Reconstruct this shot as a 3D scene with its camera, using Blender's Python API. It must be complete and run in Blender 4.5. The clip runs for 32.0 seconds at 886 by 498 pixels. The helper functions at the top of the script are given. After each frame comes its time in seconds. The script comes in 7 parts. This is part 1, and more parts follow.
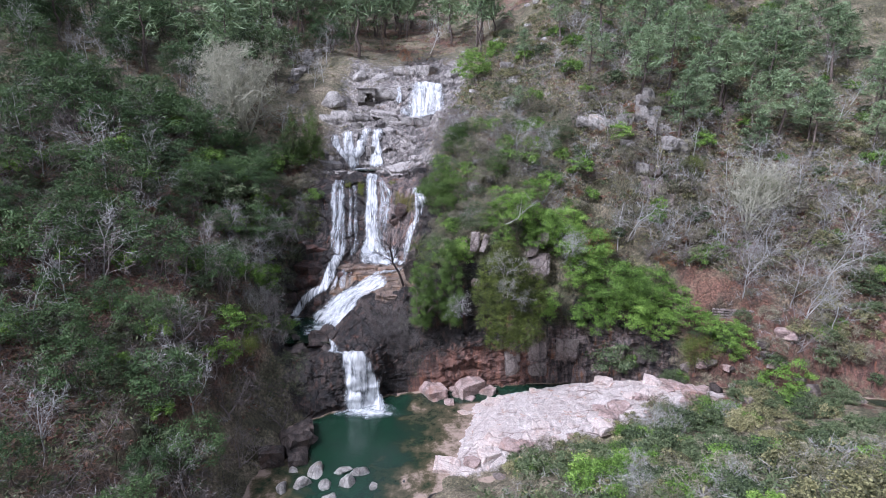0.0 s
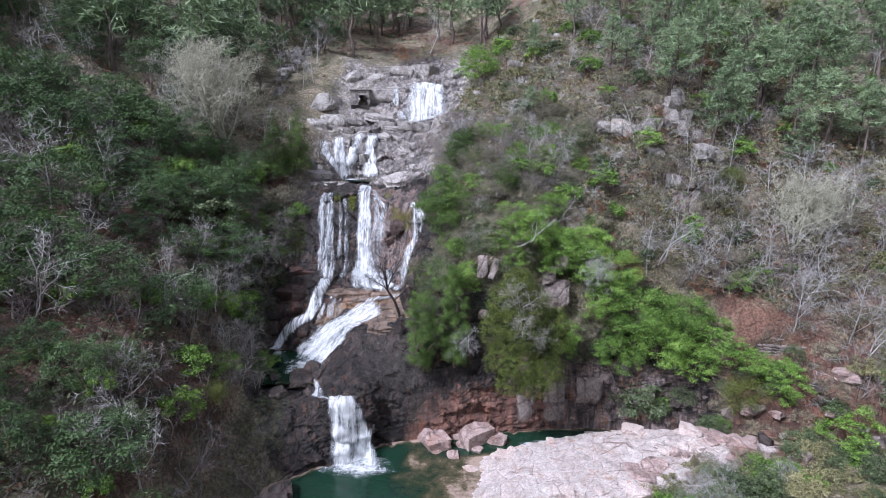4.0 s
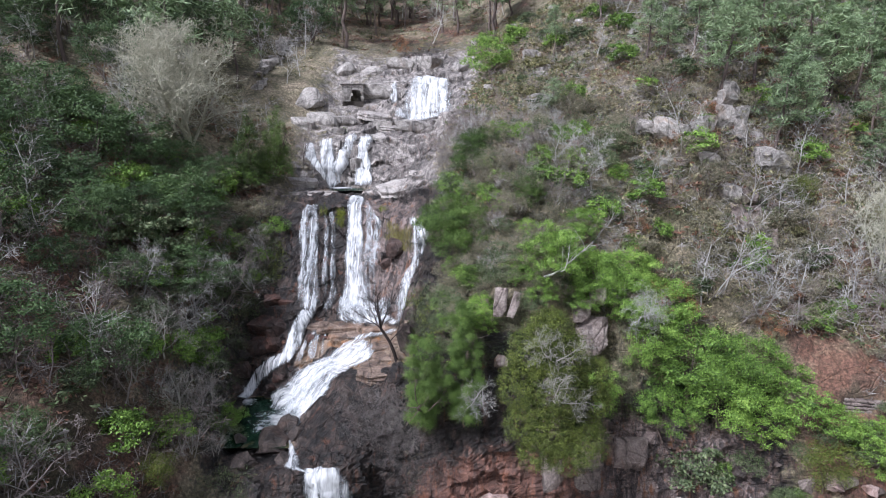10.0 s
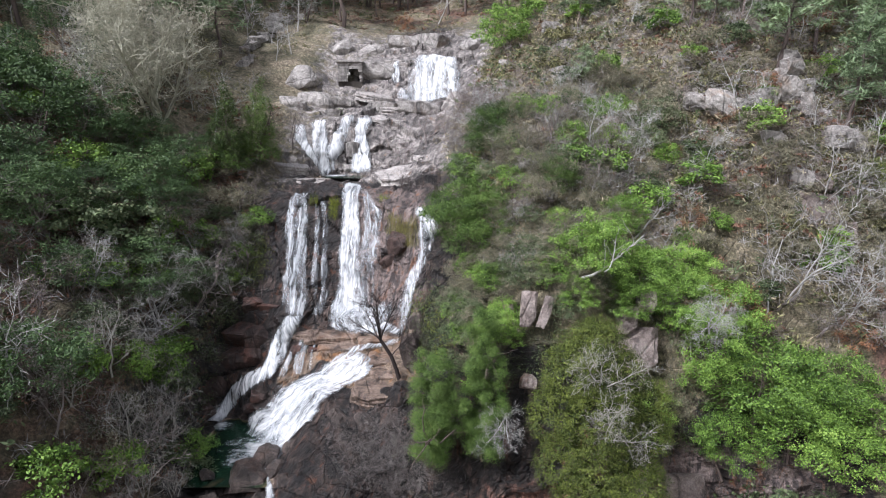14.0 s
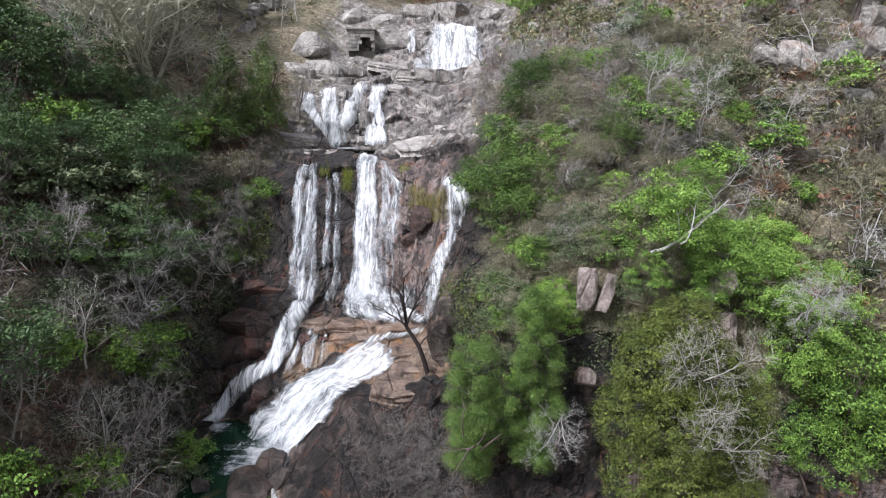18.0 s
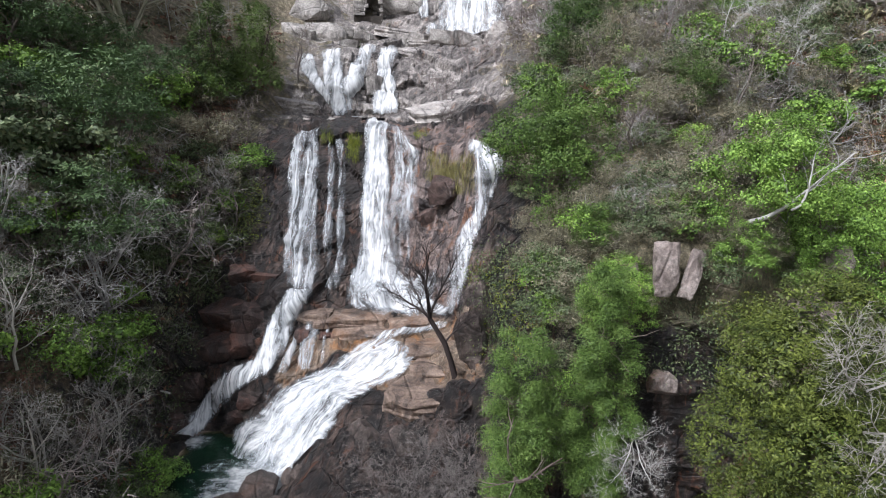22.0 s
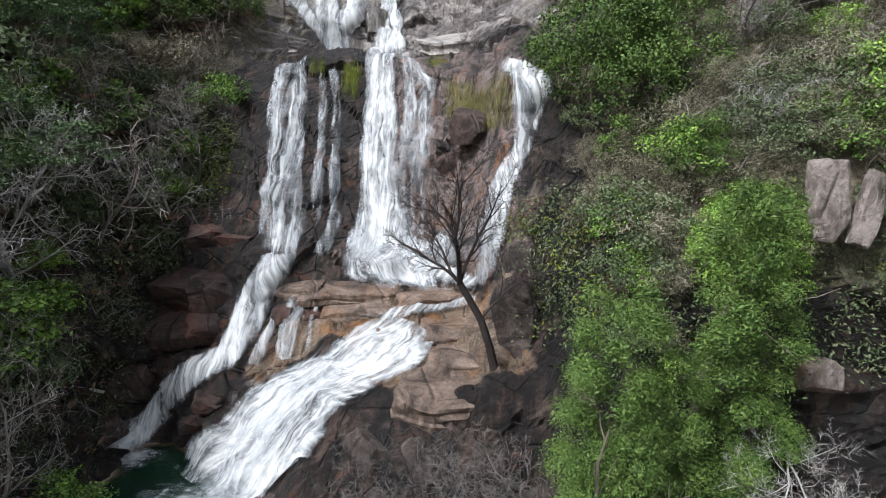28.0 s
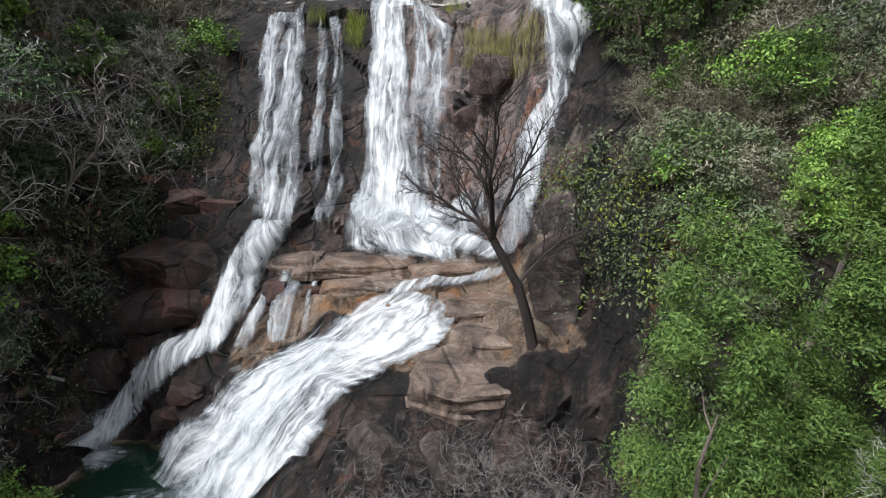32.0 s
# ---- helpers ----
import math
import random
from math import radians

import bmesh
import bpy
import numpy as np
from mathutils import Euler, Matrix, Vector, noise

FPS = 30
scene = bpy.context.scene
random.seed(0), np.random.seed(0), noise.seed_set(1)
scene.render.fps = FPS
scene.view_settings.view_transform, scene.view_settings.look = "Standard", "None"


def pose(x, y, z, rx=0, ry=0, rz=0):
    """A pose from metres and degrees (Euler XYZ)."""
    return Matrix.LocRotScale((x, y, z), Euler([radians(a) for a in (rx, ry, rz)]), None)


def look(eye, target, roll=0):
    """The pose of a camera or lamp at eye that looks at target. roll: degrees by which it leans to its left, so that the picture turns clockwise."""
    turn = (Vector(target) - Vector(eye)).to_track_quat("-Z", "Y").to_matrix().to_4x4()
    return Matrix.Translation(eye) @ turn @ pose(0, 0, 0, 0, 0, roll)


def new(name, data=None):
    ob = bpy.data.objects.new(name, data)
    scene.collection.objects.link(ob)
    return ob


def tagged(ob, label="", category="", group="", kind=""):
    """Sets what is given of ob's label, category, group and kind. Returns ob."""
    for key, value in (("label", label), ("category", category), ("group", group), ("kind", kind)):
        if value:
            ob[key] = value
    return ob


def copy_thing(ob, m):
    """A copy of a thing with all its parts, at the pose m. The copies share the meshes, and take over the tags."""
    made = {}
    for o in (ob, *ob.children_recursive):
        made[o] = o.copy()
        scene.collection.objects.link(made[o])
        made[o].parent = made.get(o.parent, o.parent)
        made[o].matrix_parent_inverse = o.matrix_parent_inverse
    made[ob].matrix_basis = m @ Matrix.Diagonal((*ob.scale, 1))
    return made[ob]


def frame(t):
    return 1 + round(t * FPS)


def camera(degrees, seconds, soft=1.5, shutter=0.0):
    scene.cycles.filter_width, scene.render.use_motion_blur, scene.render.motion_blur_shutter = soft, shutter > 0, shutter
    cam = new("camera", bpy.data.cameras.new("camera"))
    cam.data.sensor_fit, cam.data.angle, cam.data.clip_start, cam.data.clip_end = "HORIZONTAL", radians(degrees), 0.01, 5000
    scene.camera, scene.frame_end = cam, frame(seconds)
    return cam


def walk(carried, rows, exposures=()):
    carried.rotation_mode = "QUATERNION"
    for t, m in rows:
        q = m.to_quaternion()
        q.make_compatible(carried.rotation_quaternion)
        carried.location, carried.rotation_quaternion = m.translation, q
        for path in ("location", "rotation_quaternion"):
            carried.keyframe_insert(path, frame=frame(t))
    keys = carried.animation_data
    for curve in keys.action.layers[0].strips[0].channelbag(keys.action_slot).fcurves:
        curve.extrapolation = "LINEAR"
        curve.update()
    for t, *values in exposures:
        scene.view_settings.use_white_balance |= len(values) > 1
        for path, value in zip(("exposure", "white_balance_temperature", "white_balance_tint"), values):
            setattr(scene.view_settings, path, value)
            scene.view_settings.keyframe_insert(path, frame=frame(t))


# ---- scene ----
from mathutils.bvhtree import BVHTree

# ---- camera: a drone that flies up the gorge, level at first and then sinking towards the fall ----
cam = camera(78.0, 32.0, 1.0)
METRES, EYE, TILT, STRETCH = 40.0, 29.4, -14.8, 1.246
ROWS = [
    (0.0, 0.0, 0.0, 0.0, 0.0, 0.0, -0.0),
    (0.5, -0.001, 0.0179, 0.0067, -0.02, 0.07, -0.01),
    (1.0, -0.0018, 0.0379, 0.0139, -0.03, 0.14, -0.01),
    (1.5, -0.0026, 0.059, 0.0212, -0.05, 0.2, -0.02),
    (2.0, -0.0033, 0.0808, 0.0284, -0.05, 0.25, -0.01),
    (2.5, -0.0042, 0.1021, 0.0355, -0.06, 0.26, -0.0),
    (3.0, -0.0051, 0.1219, 0.042, -0.06, 0.26, -0.01),
    (3.5, -0.0062, 0.1404, 0.0477, -0.07, 0.29, 0.0),
    (5.5, -0.0079, 0.2111, 0.0702, 0.02, 0.35, -0.02),
    (6.0, -0.0088, 0.2287, 0.0756, 0.01, 0.33, -0.01),
    (6.5, -0.0095, 0.2452, 0.0803, 0.02, 0.32, -0.0),
    (7.0, -0.0108, 0.2608, 0.0847, 0.01, 0.31, -0.01),
    (7.5, -0.0118, 0.2759, 0.0897, 0.03, 0.27, 0.01),
    (8.0, -0.0129, 0.291, 0.0942, 0.05, 0.27, 0.01),
    (8.5, -0.0143, 0.3063, 0.0986, 0.04, 0.25, 0.01),
    (9.0, -0.0156, 0.3221, 0.1032, 0.04, 0.26, -0.01),
    (9.5, -0.0171, 0.3391, 0.107, 0.02, 0.3, -0.02),
    (10.0, -0.0183, 0.3572, 0.1088, 0.04, 0.32, -0.04),
    (10.5, -0.02, 0.3762, 0.1098, 0.02, 0.36, -0.06),
    (11.0, -0.0217, 0.3955, 0.1097, 0.01, 0.4, -0.09),
    (11.5, -0.0234, 0.4149, 0.1087, -0.01, 0.41, -0.11),
    (12.0, -0.0257, 0.4344, 0.1073, -0.02, 0.45, -0.15),
    (12.5, -0.0288, 0.4536, 0.1055, -0.04, 0.49, -0.2),
    (13.0, -0.0323, 0.4717, 0.1033, -0.05, 0.54, -0.24),
    (13.5, -0.0364, 0.4886, 0.1009, -0.07, 0.58, -0.28),
    (14.0, -0.041, 0.5045, 0.0971, -0.09, 0.65, -0.34),
    (14.5, -0.0463, 0.5188, 0.0934, -0.08, 0.66, -0.38),
    (16.5, -0.0715, 0.5726, 0.0746, -0.16, 0.65, -0.54),
    (17.0, -0.0792, 0.5851, 0.0692, -0.2, 0.72, -0.58),
    (17.5, -0.0854, 0.5972, 0.0636, -0.19, 0.75, -0.61),
    (18.0, -0.0916, 0.6093, 0.058, -0.23, 0.77, -0.65),
    (18.5, -0.0969, 0.6225, 0.0528, -0.23, 0.81, -0.71),
    (19.0, -0.1021, 0.6367, 0.0482, -0.25, 0.82, -0.72),
    (19.5, -0.1067, 0.6524, 0.0439, -0.23, 0.88, -0.76),
    (20.0, -0.1108, 0.6689, 0.0408, -0.21, 0.92, -0.77),
    (20.5, -0.1152, 0.6851, 0.0376, -0.2, 0.95, -0.79),
    (21.0, -0.1183, 0.7006, 0.0341, -0.15, 0.95, -0.8),
    (21.5, -0.1214, 0.7149, 0.0312, -0.15, 0.91, -0.81),
    (22.0, -0.1239, 0.7289, 0.0283, -0.1, 0.92, -0.81),
    (22.5, -0.1276, 0.7425, 0.0257, -0.09, 0.91, -0.82),
    (23.0, -0.1306, 0.7568, 0.0228, -0.07, 0.91, -0.84),
    (23.5, -0.1332, 0.7712, 0.0199, -0.06, 0.92, -0.81),
    (24.0, -0.1355, 0.7853, 0.0166, -0.07, 0.92, -0.82),
    (24.5, -0.1365, 0.7979, 0.0131, -0.08, 0.91, -0.82),
    (25.0, -0.1384, 0.8092, 0.0092, -0.08, 0.92, -0.82),
    (25.5, -0.1404, 0.8204, 0.0052, -0.07, 0.94, -0.83),
    (27.5, -0.1472, 0.8617, -0.0136, -0.18, 1.15, -0.88),
    (28.0, -0.1496, 0.8704, -0.0191, -0.18, 1.21, -0.87),
    (28.5, -0.1521, 0.8791, -0.0245, -0.2, 1.23, -0.86),
    (29.0, -0.1535, 0.8872, -0.0293, -0.17, 1.26, -0.85),
    (29.5, -0.1549, 0.8951, -0.0342, -0.19, 1.33, -0.84),
    (30.0, -0.157, 0.9032, -0.0386, -0.16, 1.37, -0.82),
    (30.5, -0.1594, 0.9111, -0.0427, -0.17, 1.45, -0.84),
    (31.0, -0.1618, 0.9191, -0.0457, -0.16, 1.49, -0.86),
    (31.5, -0.1637, 0.9264, -0.0477, -0.15, 1.52, -0.87),
    (32.0, -0.1655, 0.9328, -0.0499, -0.17, 1.56, -0.88),
]
walk(cam, [(t, pose(0, 0, EYE, TILT, 0, 0) @ pose(METRES * x, METRES * STRETCH * y, METRES * z, 90 + pitch / STRETCH, roll, yaw / STRETCH))
           for t, x, y, z, yaw, pitch, roll in ROWS], [(0, 0.46, 5500, 20), (9, 0.58, 5700, 17), (16, 0.62, 6000, 15), (25, 0.54, 6000, 12), (32, 0.44, 6050, 9)])

# ---- light: a bright overcast sky with a soft sun behind thin cloud ----
SUN_UP, SUN_TURN = 50.0, 232.0
world = bpy.data.worlds.new("overcast_sky")
scene.world = world
world.use_nodes = True
wn, wl = world.node_tree.nodes, world.node_tree.links
wn.clear()
sky = wn.new("ShaderNodeTexSky")
sky.sky_type, sky.sun_disc = "NISHITA", False
sky.sun_elevation, sky.sun_rotation = radians(SUN_UP), radians(SUN_TURN)
sky.dust_density, sky.air_density = 4.0, 1.2
grey = wn.new("ShaderNodeHueSaturation")
grey.inputs["Saturation"].default_value = 0.25
bg = wn.new("ShaderNodeBackground")
bg.inputs["Strength"].default_value = 0.12
wl.new(sky.outputs[0], grey.inputs["Color"])
wl.new(grey.outputs[0], bg.inputs["Color"])
wl.new(bg.outputs[0], wn.new("ShaderNodeOutputWorld").inputs[0])
sun = new("sun", bpy.data.lights.new("sun", "SUN"))
sun.data.energy, sun.data.angle, sun.data.color = 3.0, radians(11), (1.0, 0.98, 0.95)
sun.matrix_world = look((0, 0, 0), (-math.sin(radians(SUN_TURN)) * math.cos(radians(SUN_UP)), -math.cos(radians(SUN_TURN)) * math.cos(radians(SUN_UP)), -math.sin(radians(SUN_UP))))
scene.view_settings.exposure = 0.0

# ---- materials ----


def material(name, rough=0.8, metal=0.0, spec=0.5):
    m = bpy.data.materials.new(name)
    m.use_nodes = True
    b = m.node_tree.nodes["Principled BSDF"]
    b.inputs["Roughness"].default_value, b.inputs["Metallic"].default_value = rough, metal
    b.inputs["Specular IOR Level"].default_value = spec
    return m, m.node_tree.nodes, m.node_tree.links, b


def noise_tex(n, l, scale, detail=5.0, rough=0.6, stretch=None, distort=0.0, source="Object"):
    out = n.new("ShaderNodeNewGeometry").outputs["Position"] if source == "World" else n.new("ShaderNodeTexCoord").outputs[source]
    if stretch:
        mp = n.new("ShaderNodeMapping")
        mp.inputs["Scale"].default_value = stretch
        l.new(out, mp.inputs["Vector"])
        out = mp.outputs[0]
    t = n.new("ShaderNodeTexNoise")
    t.inputs["Scale"].default_value, t.inputs["Detail"].default_value = scale, detail
    t.inputs["Roughness"].default_value, t.inputs["Distortion"].default_value = rough, distort
    l.new(out, t.inputs["Vector"])
    return t.outputs[0]


def cells_tex(n, l, scale, feature="DISTANCE_TO_EDGE", stretch=None, random=1.0):
    out = n.new("ShaderNodeNewGeometry").outputs["Position"]
    if stretch:
        mp = n.new("ShaderNodeMapping")
        mp.inputs["Scale"].default_value = stretch
        l.new(out, mp.inputs["Vector"])
        out = mp.outputs[0]
    t = n.new("ShaderNodeTexVoronoi")
    t.feature = feature
    t.inputs["Scale"].default_value, t.inputs["Randomness"].default_value = scale, random
    l.new(out, t.inputs["Vector"])
    return t.outputs["Distance" if feature == "DISTANCE_TO_EDGE" else "Color"]


def ramp(n, l, source, stops, mode="LINEAR"):
    r = n.new("ShaderNodeValToRGB")
    r.color_ramp.interpolation = mode
    e = r.color_ramp.elements
    while len(e) < len(stops):
        e.new(0.5)
    for k, (p, c) in enumerate(stops):
        e[k].position = p
        e[k].color = (*c, 1) if len(c) == 3 else c
    l.new(source, r.inputs[0])
    return r.outputs[0]


def grey_ramp(n, l, source, a, b, low=0.0, high=1.0):
    r = n.new("ShaderNodeMapRange")
    r.inputs[1].default_value, r.inputs[2].default_value = a, b
    r.inputs[3].default_value, r.inputs[4].default_value = low, high
    l.new(source, r.inputs[0])
    return r.outputs[0]


def mix(n, l, fac, a, b, mode="MIX"):
    m = n.new("ShaderNodeMix")
    m.data_type, m.blend_type = "RGBA", mode
    for sock, v in ((m.inputs[0], fac), (m.inputs[6], a), (m.inputs[7], b)):
        if isinstance(v, (int, float)):
            sock.default_value = v
        elif isinstance(v, tuple):
            sock.default_value = (*v, 1)
        else:
            l.new(v, sock)
    return m.outputs[2]


def maths(n, l, op, a, b=0.0):
    m = n.new("ShaderNodeMath")
    m.operation, m.use_clamp = op, False
    for sock, v in ((m.inputs[0], a), (m.inputs[1], b)):
        if isinstance(v, (int, float)):
            sock.default_value = v
        else:
            l.new(v, sock)
    return m.outputs[0]


def bump(n, l, bsdf, source, strength, dist):
    b = n.new("ShaderNodeBump")
    b.inputs["Strength"].default_value, b.inputs["Distance"].default_value = strength, dist
    l.new(source, b.inputs["Height"])
    l.new(b.outputs[0], bsdf.inputs["Normal"])


def attribute(n, name):
    a = n.new("ShaderNodeAttribute")
    a.attribute_name = name
    return a


def granite(name, pale, mid, dark, rust, wet=0.35, rusty=0.4):
    """Weathered granite: mottled grains, dark water stains that run down, rusty patches and fine joints."""
    m, n, l, b = material(name, 0.7)
    big = noise_tex(n, l, 0.9, 8, 0.7, distort=0.8, source="World")
    col = ramp(n, l, big, [(0.34, dark), (0.48, mid), (0.64, pale)])
    fine = noise_tex(n, l, 7.0, 8, 0.8, source="World")
    col = mix(n, l, 0.85, col, ramp(n, l, fine, [(0.3, (0.3, 0.29, 0.28)), (0.7, (1.75, 1.7, 1.65))]), "MULTIPLY")
    streak = noise_tex(n, l, 1.0, 5, 0.65, (1.6, 1.0, 0.16), source="World")
    col = mix(n, l, grey_ramp(n, l, streak, 0.6 - 0.2 * wet, 0.72 - 0.15 * wet, 0, 0.75), col, tuple(0.35 * c for c in dark))
    red = noise_tex(n, l, 0.45, 5, 0.65, (1, 1, 0.6), 0.8, "World")
    col = mix(n, l, grey_ramp(n, l, red, 0.62 - 0.2 * rusty, 0.8 - 0.1 * rusty, 0, 0.85), col, rust)
    crack = cells_tex(n, l, 0.45, stretch=(1.0, 1.0, 0.7))
    line = grey_ramp(n, l, crack, 0.0, 0.035, 1, 0)
    col = mix(n, l, maths(n, l, "MULTIPLY", line, grey_ramp(n, l, big, 0.45, 0.6, 0, 0.6)), col, tuple(0.3 * c for c in dark))
    l.new(col, b.inputs["Base Color"])
    l.new(grey_ramp(n, l, streak, 0.45, 0.65, 0.75, 0.35), b.inputs["Roughness"])
    h = maths(n, l, "ADD", maths(n, l, "MULTIPLY", big, 1.2), maths(n, l, "MULTIPLY", fine, 0.18))
    h = maths(n, l, "SUBTRACT", h, maths(n, l, "MULTIPLY", line, 0.25))
    bump(n, l, b, h, 0.8, 0.35)
    return m


ROCK = granite("wet_brown_granite", (0.14, 0.112, 0.1), (0.056, 0.044, 0.039), (0.017, 0.013, 0.012), (0.12, 0.058, 0.034))
PALE = granite("pale_pink_granite", (0.62, 0.545, 0.515), (0.55, 0.47, 0.44), (0.42, 0.31, 0.27), (0.45, 0.22, 0.12), 0.0, 0.25)
GREY = granite("grey_granite", (0.46, 0.44, 0.42), (0.3, 0.285, 0.27), (0.12, 0.11, 0.105), (0.3, 0.19, 0.11), 0.3, 0.15)


def ground_material():
    """Leaf litter and dry bracken over earth, giving way to rock by the mesh's own masks."""
    m, n, l, b = material("forest_floor_and_rock", 0.85)
    a = noise_tex(n, l, 0.3, 7, 0.7, distort=0.5)
    russet = ramp(n, l, a, [(0.3, (0.05, 0.042, 0.03)), (0.45, (0.1, 0.065, 0.048)), (0.58, (0.19, 0.1, 0.07)), (0.75, (0.13, 0.1, 0.06))])
    scrub = ramp(n, l, a, [(0.3, (0.05, 0.052, 0.028)), (0.45, (0.135, 0.125, 0.075)), (0.58, (0.25, 0.215, 0.15)), (0.75, (0.36, 0.3, 0.225))])
    where = maths(n, l, "ADD", attribute(n, "litter").outputs["Fac"], maths(n, l, "MULTIPLY", maths(n, l, "SUBTRACT", noise_tex(n, l, 0.16, 5, 0.65), 0.5), 2.2))
    soil = mix(n, l, grey_ramp(n, l, where, 0.35, 0.75), scrub, russet)
    litter = noise_tex(n, l, 4.0, 8, 0.85)
    soil = mix(n, l, 0.9, soil, ramp(n, l, litter, [(0.36, (0.12, 0.12, 0.11)), (0.5, (0.8, 0.78, 0.76)), (0.64, (2.1, 2.05, 2.0))]), "MULTIPLY")

    def rock(stops, black, rust, rusty, stain):
        big = noise_tex(n, l, 0.5, 10, 0.72, distort=1.2)
        col = ramp(n, l, big, stops)
        fine = noise_tex(n, l, 11.0, 8, 0.8)
        col = mix(n, l, 0.9, col, ramp(n, l, fine, [(0.3, (0.25, 0.24, 0.24)), (0.5, (0.9, 0.88, 0.86)), (0.7, (1.9, 1.85, 1.8))]), "MULTIPLY")
        red = noise_tex(n, l, 0.7, 9, 0.72, (1.4, 1.4, 0.35), 1.0)
        col = mix(n, l, grey_ramp(n, l, red, 0.6 - 0.15 * rusty, 0.66 - 0.12 * rusty, 0, 0.8), col, mix(n, l, fine, tuple(0.5 * c for c in rust), tuple(1.5 * c for c in rust)))
        streak = noise_tex(n, l, 1.1, 9, 0.72, (2.2, 1.4, 0.2), 0.6)
        return mix(n, l, grey_ramp(n, l, streak, 0.47, 0.55, 0, stain), col, black), big, fine

    # wet stain plus the gorge wall's shade, both put into this near-black colour
    shaded_wet_rock, big, fine = rock([(0.38, (0.01, 0.009, 0.009)), (0.48, (0.027, 0.02, 0.018)), (0.56, (0.065, 0.047, 0.04)), (0.64, (0.13, 0.095, 0.08)), (0.76, (0.3, 0.24, 0.21))], (0.01, 0.0095, 0.01), (0.13, 0.055, 0.03), 0.25, 0.92)
    pale_rock, _, _ = rock([(0.3, (0.46, 0.385, 0.36)), (0.5, (0.66, 0.595, 0.57)), (0.7, (0.78, 0.73, 0.71))], (0.3, 0.22, 0.19), (0.45, 0.24, 0.14), 0.2, 0.25)
    grey_rock, _, _ = rock([(0.36, (0.07, 0.065, 0.065)), (0.46, (0.23, 0.21, 0.2)), (0.56, (0.42, 0.39, 0.37)), (0.7, (0.58, 0.55, 0.52))], (0.06, 0.055, 0.055), (0.3, 0.2, 0.14), 0.1, 0.6)
    red_rock, _, _ = rock([(0.3, (0.06, 0.042, 0.038)), (0.48, (0.19, 0.095, 0.07)), (0.7, (0.33, 0.19, 0.15))], (0.03, 0.022, 0.022), (0.27, 0.11, 0.06), 0.4, 0.6)
    face_rock, _, _ = rock([(0.3, (0.075, 0.054, 0.048)), (0.45, (0.165, 0.128, 0.116)), (0.58, (0.27, 0.22, 0.206)), (0.72, (0.37, 0.3, 0.275))], (0.022, 0.02, 0.022), (0.24, 0.1, 0.04), 0.42, 0.8)
    tan_rock, _, _ = rock([(0.3, (0.1, 0.07, 0.05)), (0.46, (0.22, 0.16, 0.115)), (0.6, (0.34, 0.27, 0.21)), (0.72, (0.4, 0.33, 0.27))], (0.03, 0.024, 0.02), (0.3, 0.14, 0.05), 0.5, 0.5)
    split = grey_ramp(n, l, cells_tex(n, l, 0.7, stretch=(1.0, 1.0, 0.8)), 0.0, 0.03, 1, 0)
    shaded_wet_rock = mix(n, l, maths(n, l, "MULTIPLY", split, grey_ramp(n, l, noise_tex(n, l, 0.9), 0.45, 0.55, 0, 0.9)), shaded_wet_rock, (0.01, 0.009, 0.009))
    joint = grey_ramp(n, l, cells_tex(n, l, 0.42, stretch=(0.45, 1.3, 0.5)), 0.0, 0.03, 1, 0)
    pale_rock = mix(n, l, maths(n, l, "MULTIPLY", joint, grey_ramp(n, l, noise_tex(n, l, 0.35, 6, 0.7), 0.47, 0.56)), pale_rock, (0.16, 0.1, 0.08))
    pale_rock = mix(n, l, grey_ramp(n, l, noise_tex(n, l, 0.42, 9, 0.75, (1.0, 1.6, 1.0), 1.0), 0.6, 0.64, 0, 0.8), pale_rock, (0.09, 0.075, 0.045))
    wob = maths(n, l, "MULTIPLY", maths(n, l, "SUBTRACT", noise_tex(n, l, 1.1, 6, 0.7), 0.5), 1.3)

    def mask(name):
        return grey_ramp(n, l, maths(n, l, "ADD", attribute(n, name).outputs["Fac"], wob), 0.4, 0.6)
    col = mix(n, l, mask("rock"), soil, shaded_wet_rock)
    col = mix(n, l, mask("face"), col, face_rock)
    col = mix(n, l, mask("tan"), col, tan_rock)
    col = mix(n, l, mask("grey"), col, grey_rock)
    col = mix(n, l, mask("red"), col, red_rock)
    col = mix(n, l, mask("pale"), col, pale_rock)
    l.new(col, b.inputs["Base Color"])
    l.new(mix(n, l, mask("rock"), grey_ramp(n, l, fine, 0.35, 0.65, 0.95, 0.65), grey_ramp(n, l, fine, 0.35, 0.65, 0.6, 0.3)), b.inputs["Roughness"])
    h = maths(n, l, "ADD", maths(n, l, "MULTIPLY", big, 0.9), maths(n, l, "MULTIPLY", fine, 0.3))
    h = maths(n, l, "SUBTRACT", h, maths(n, l, "MULTIPLY", split, 0.3))
    bump(n, l, b, maths(n, l, "ADD", h, maths(n, l, "MULTIPLY", litter, 0.25)), 1.0, 0.3)
    return m


GROUND = ground_material()


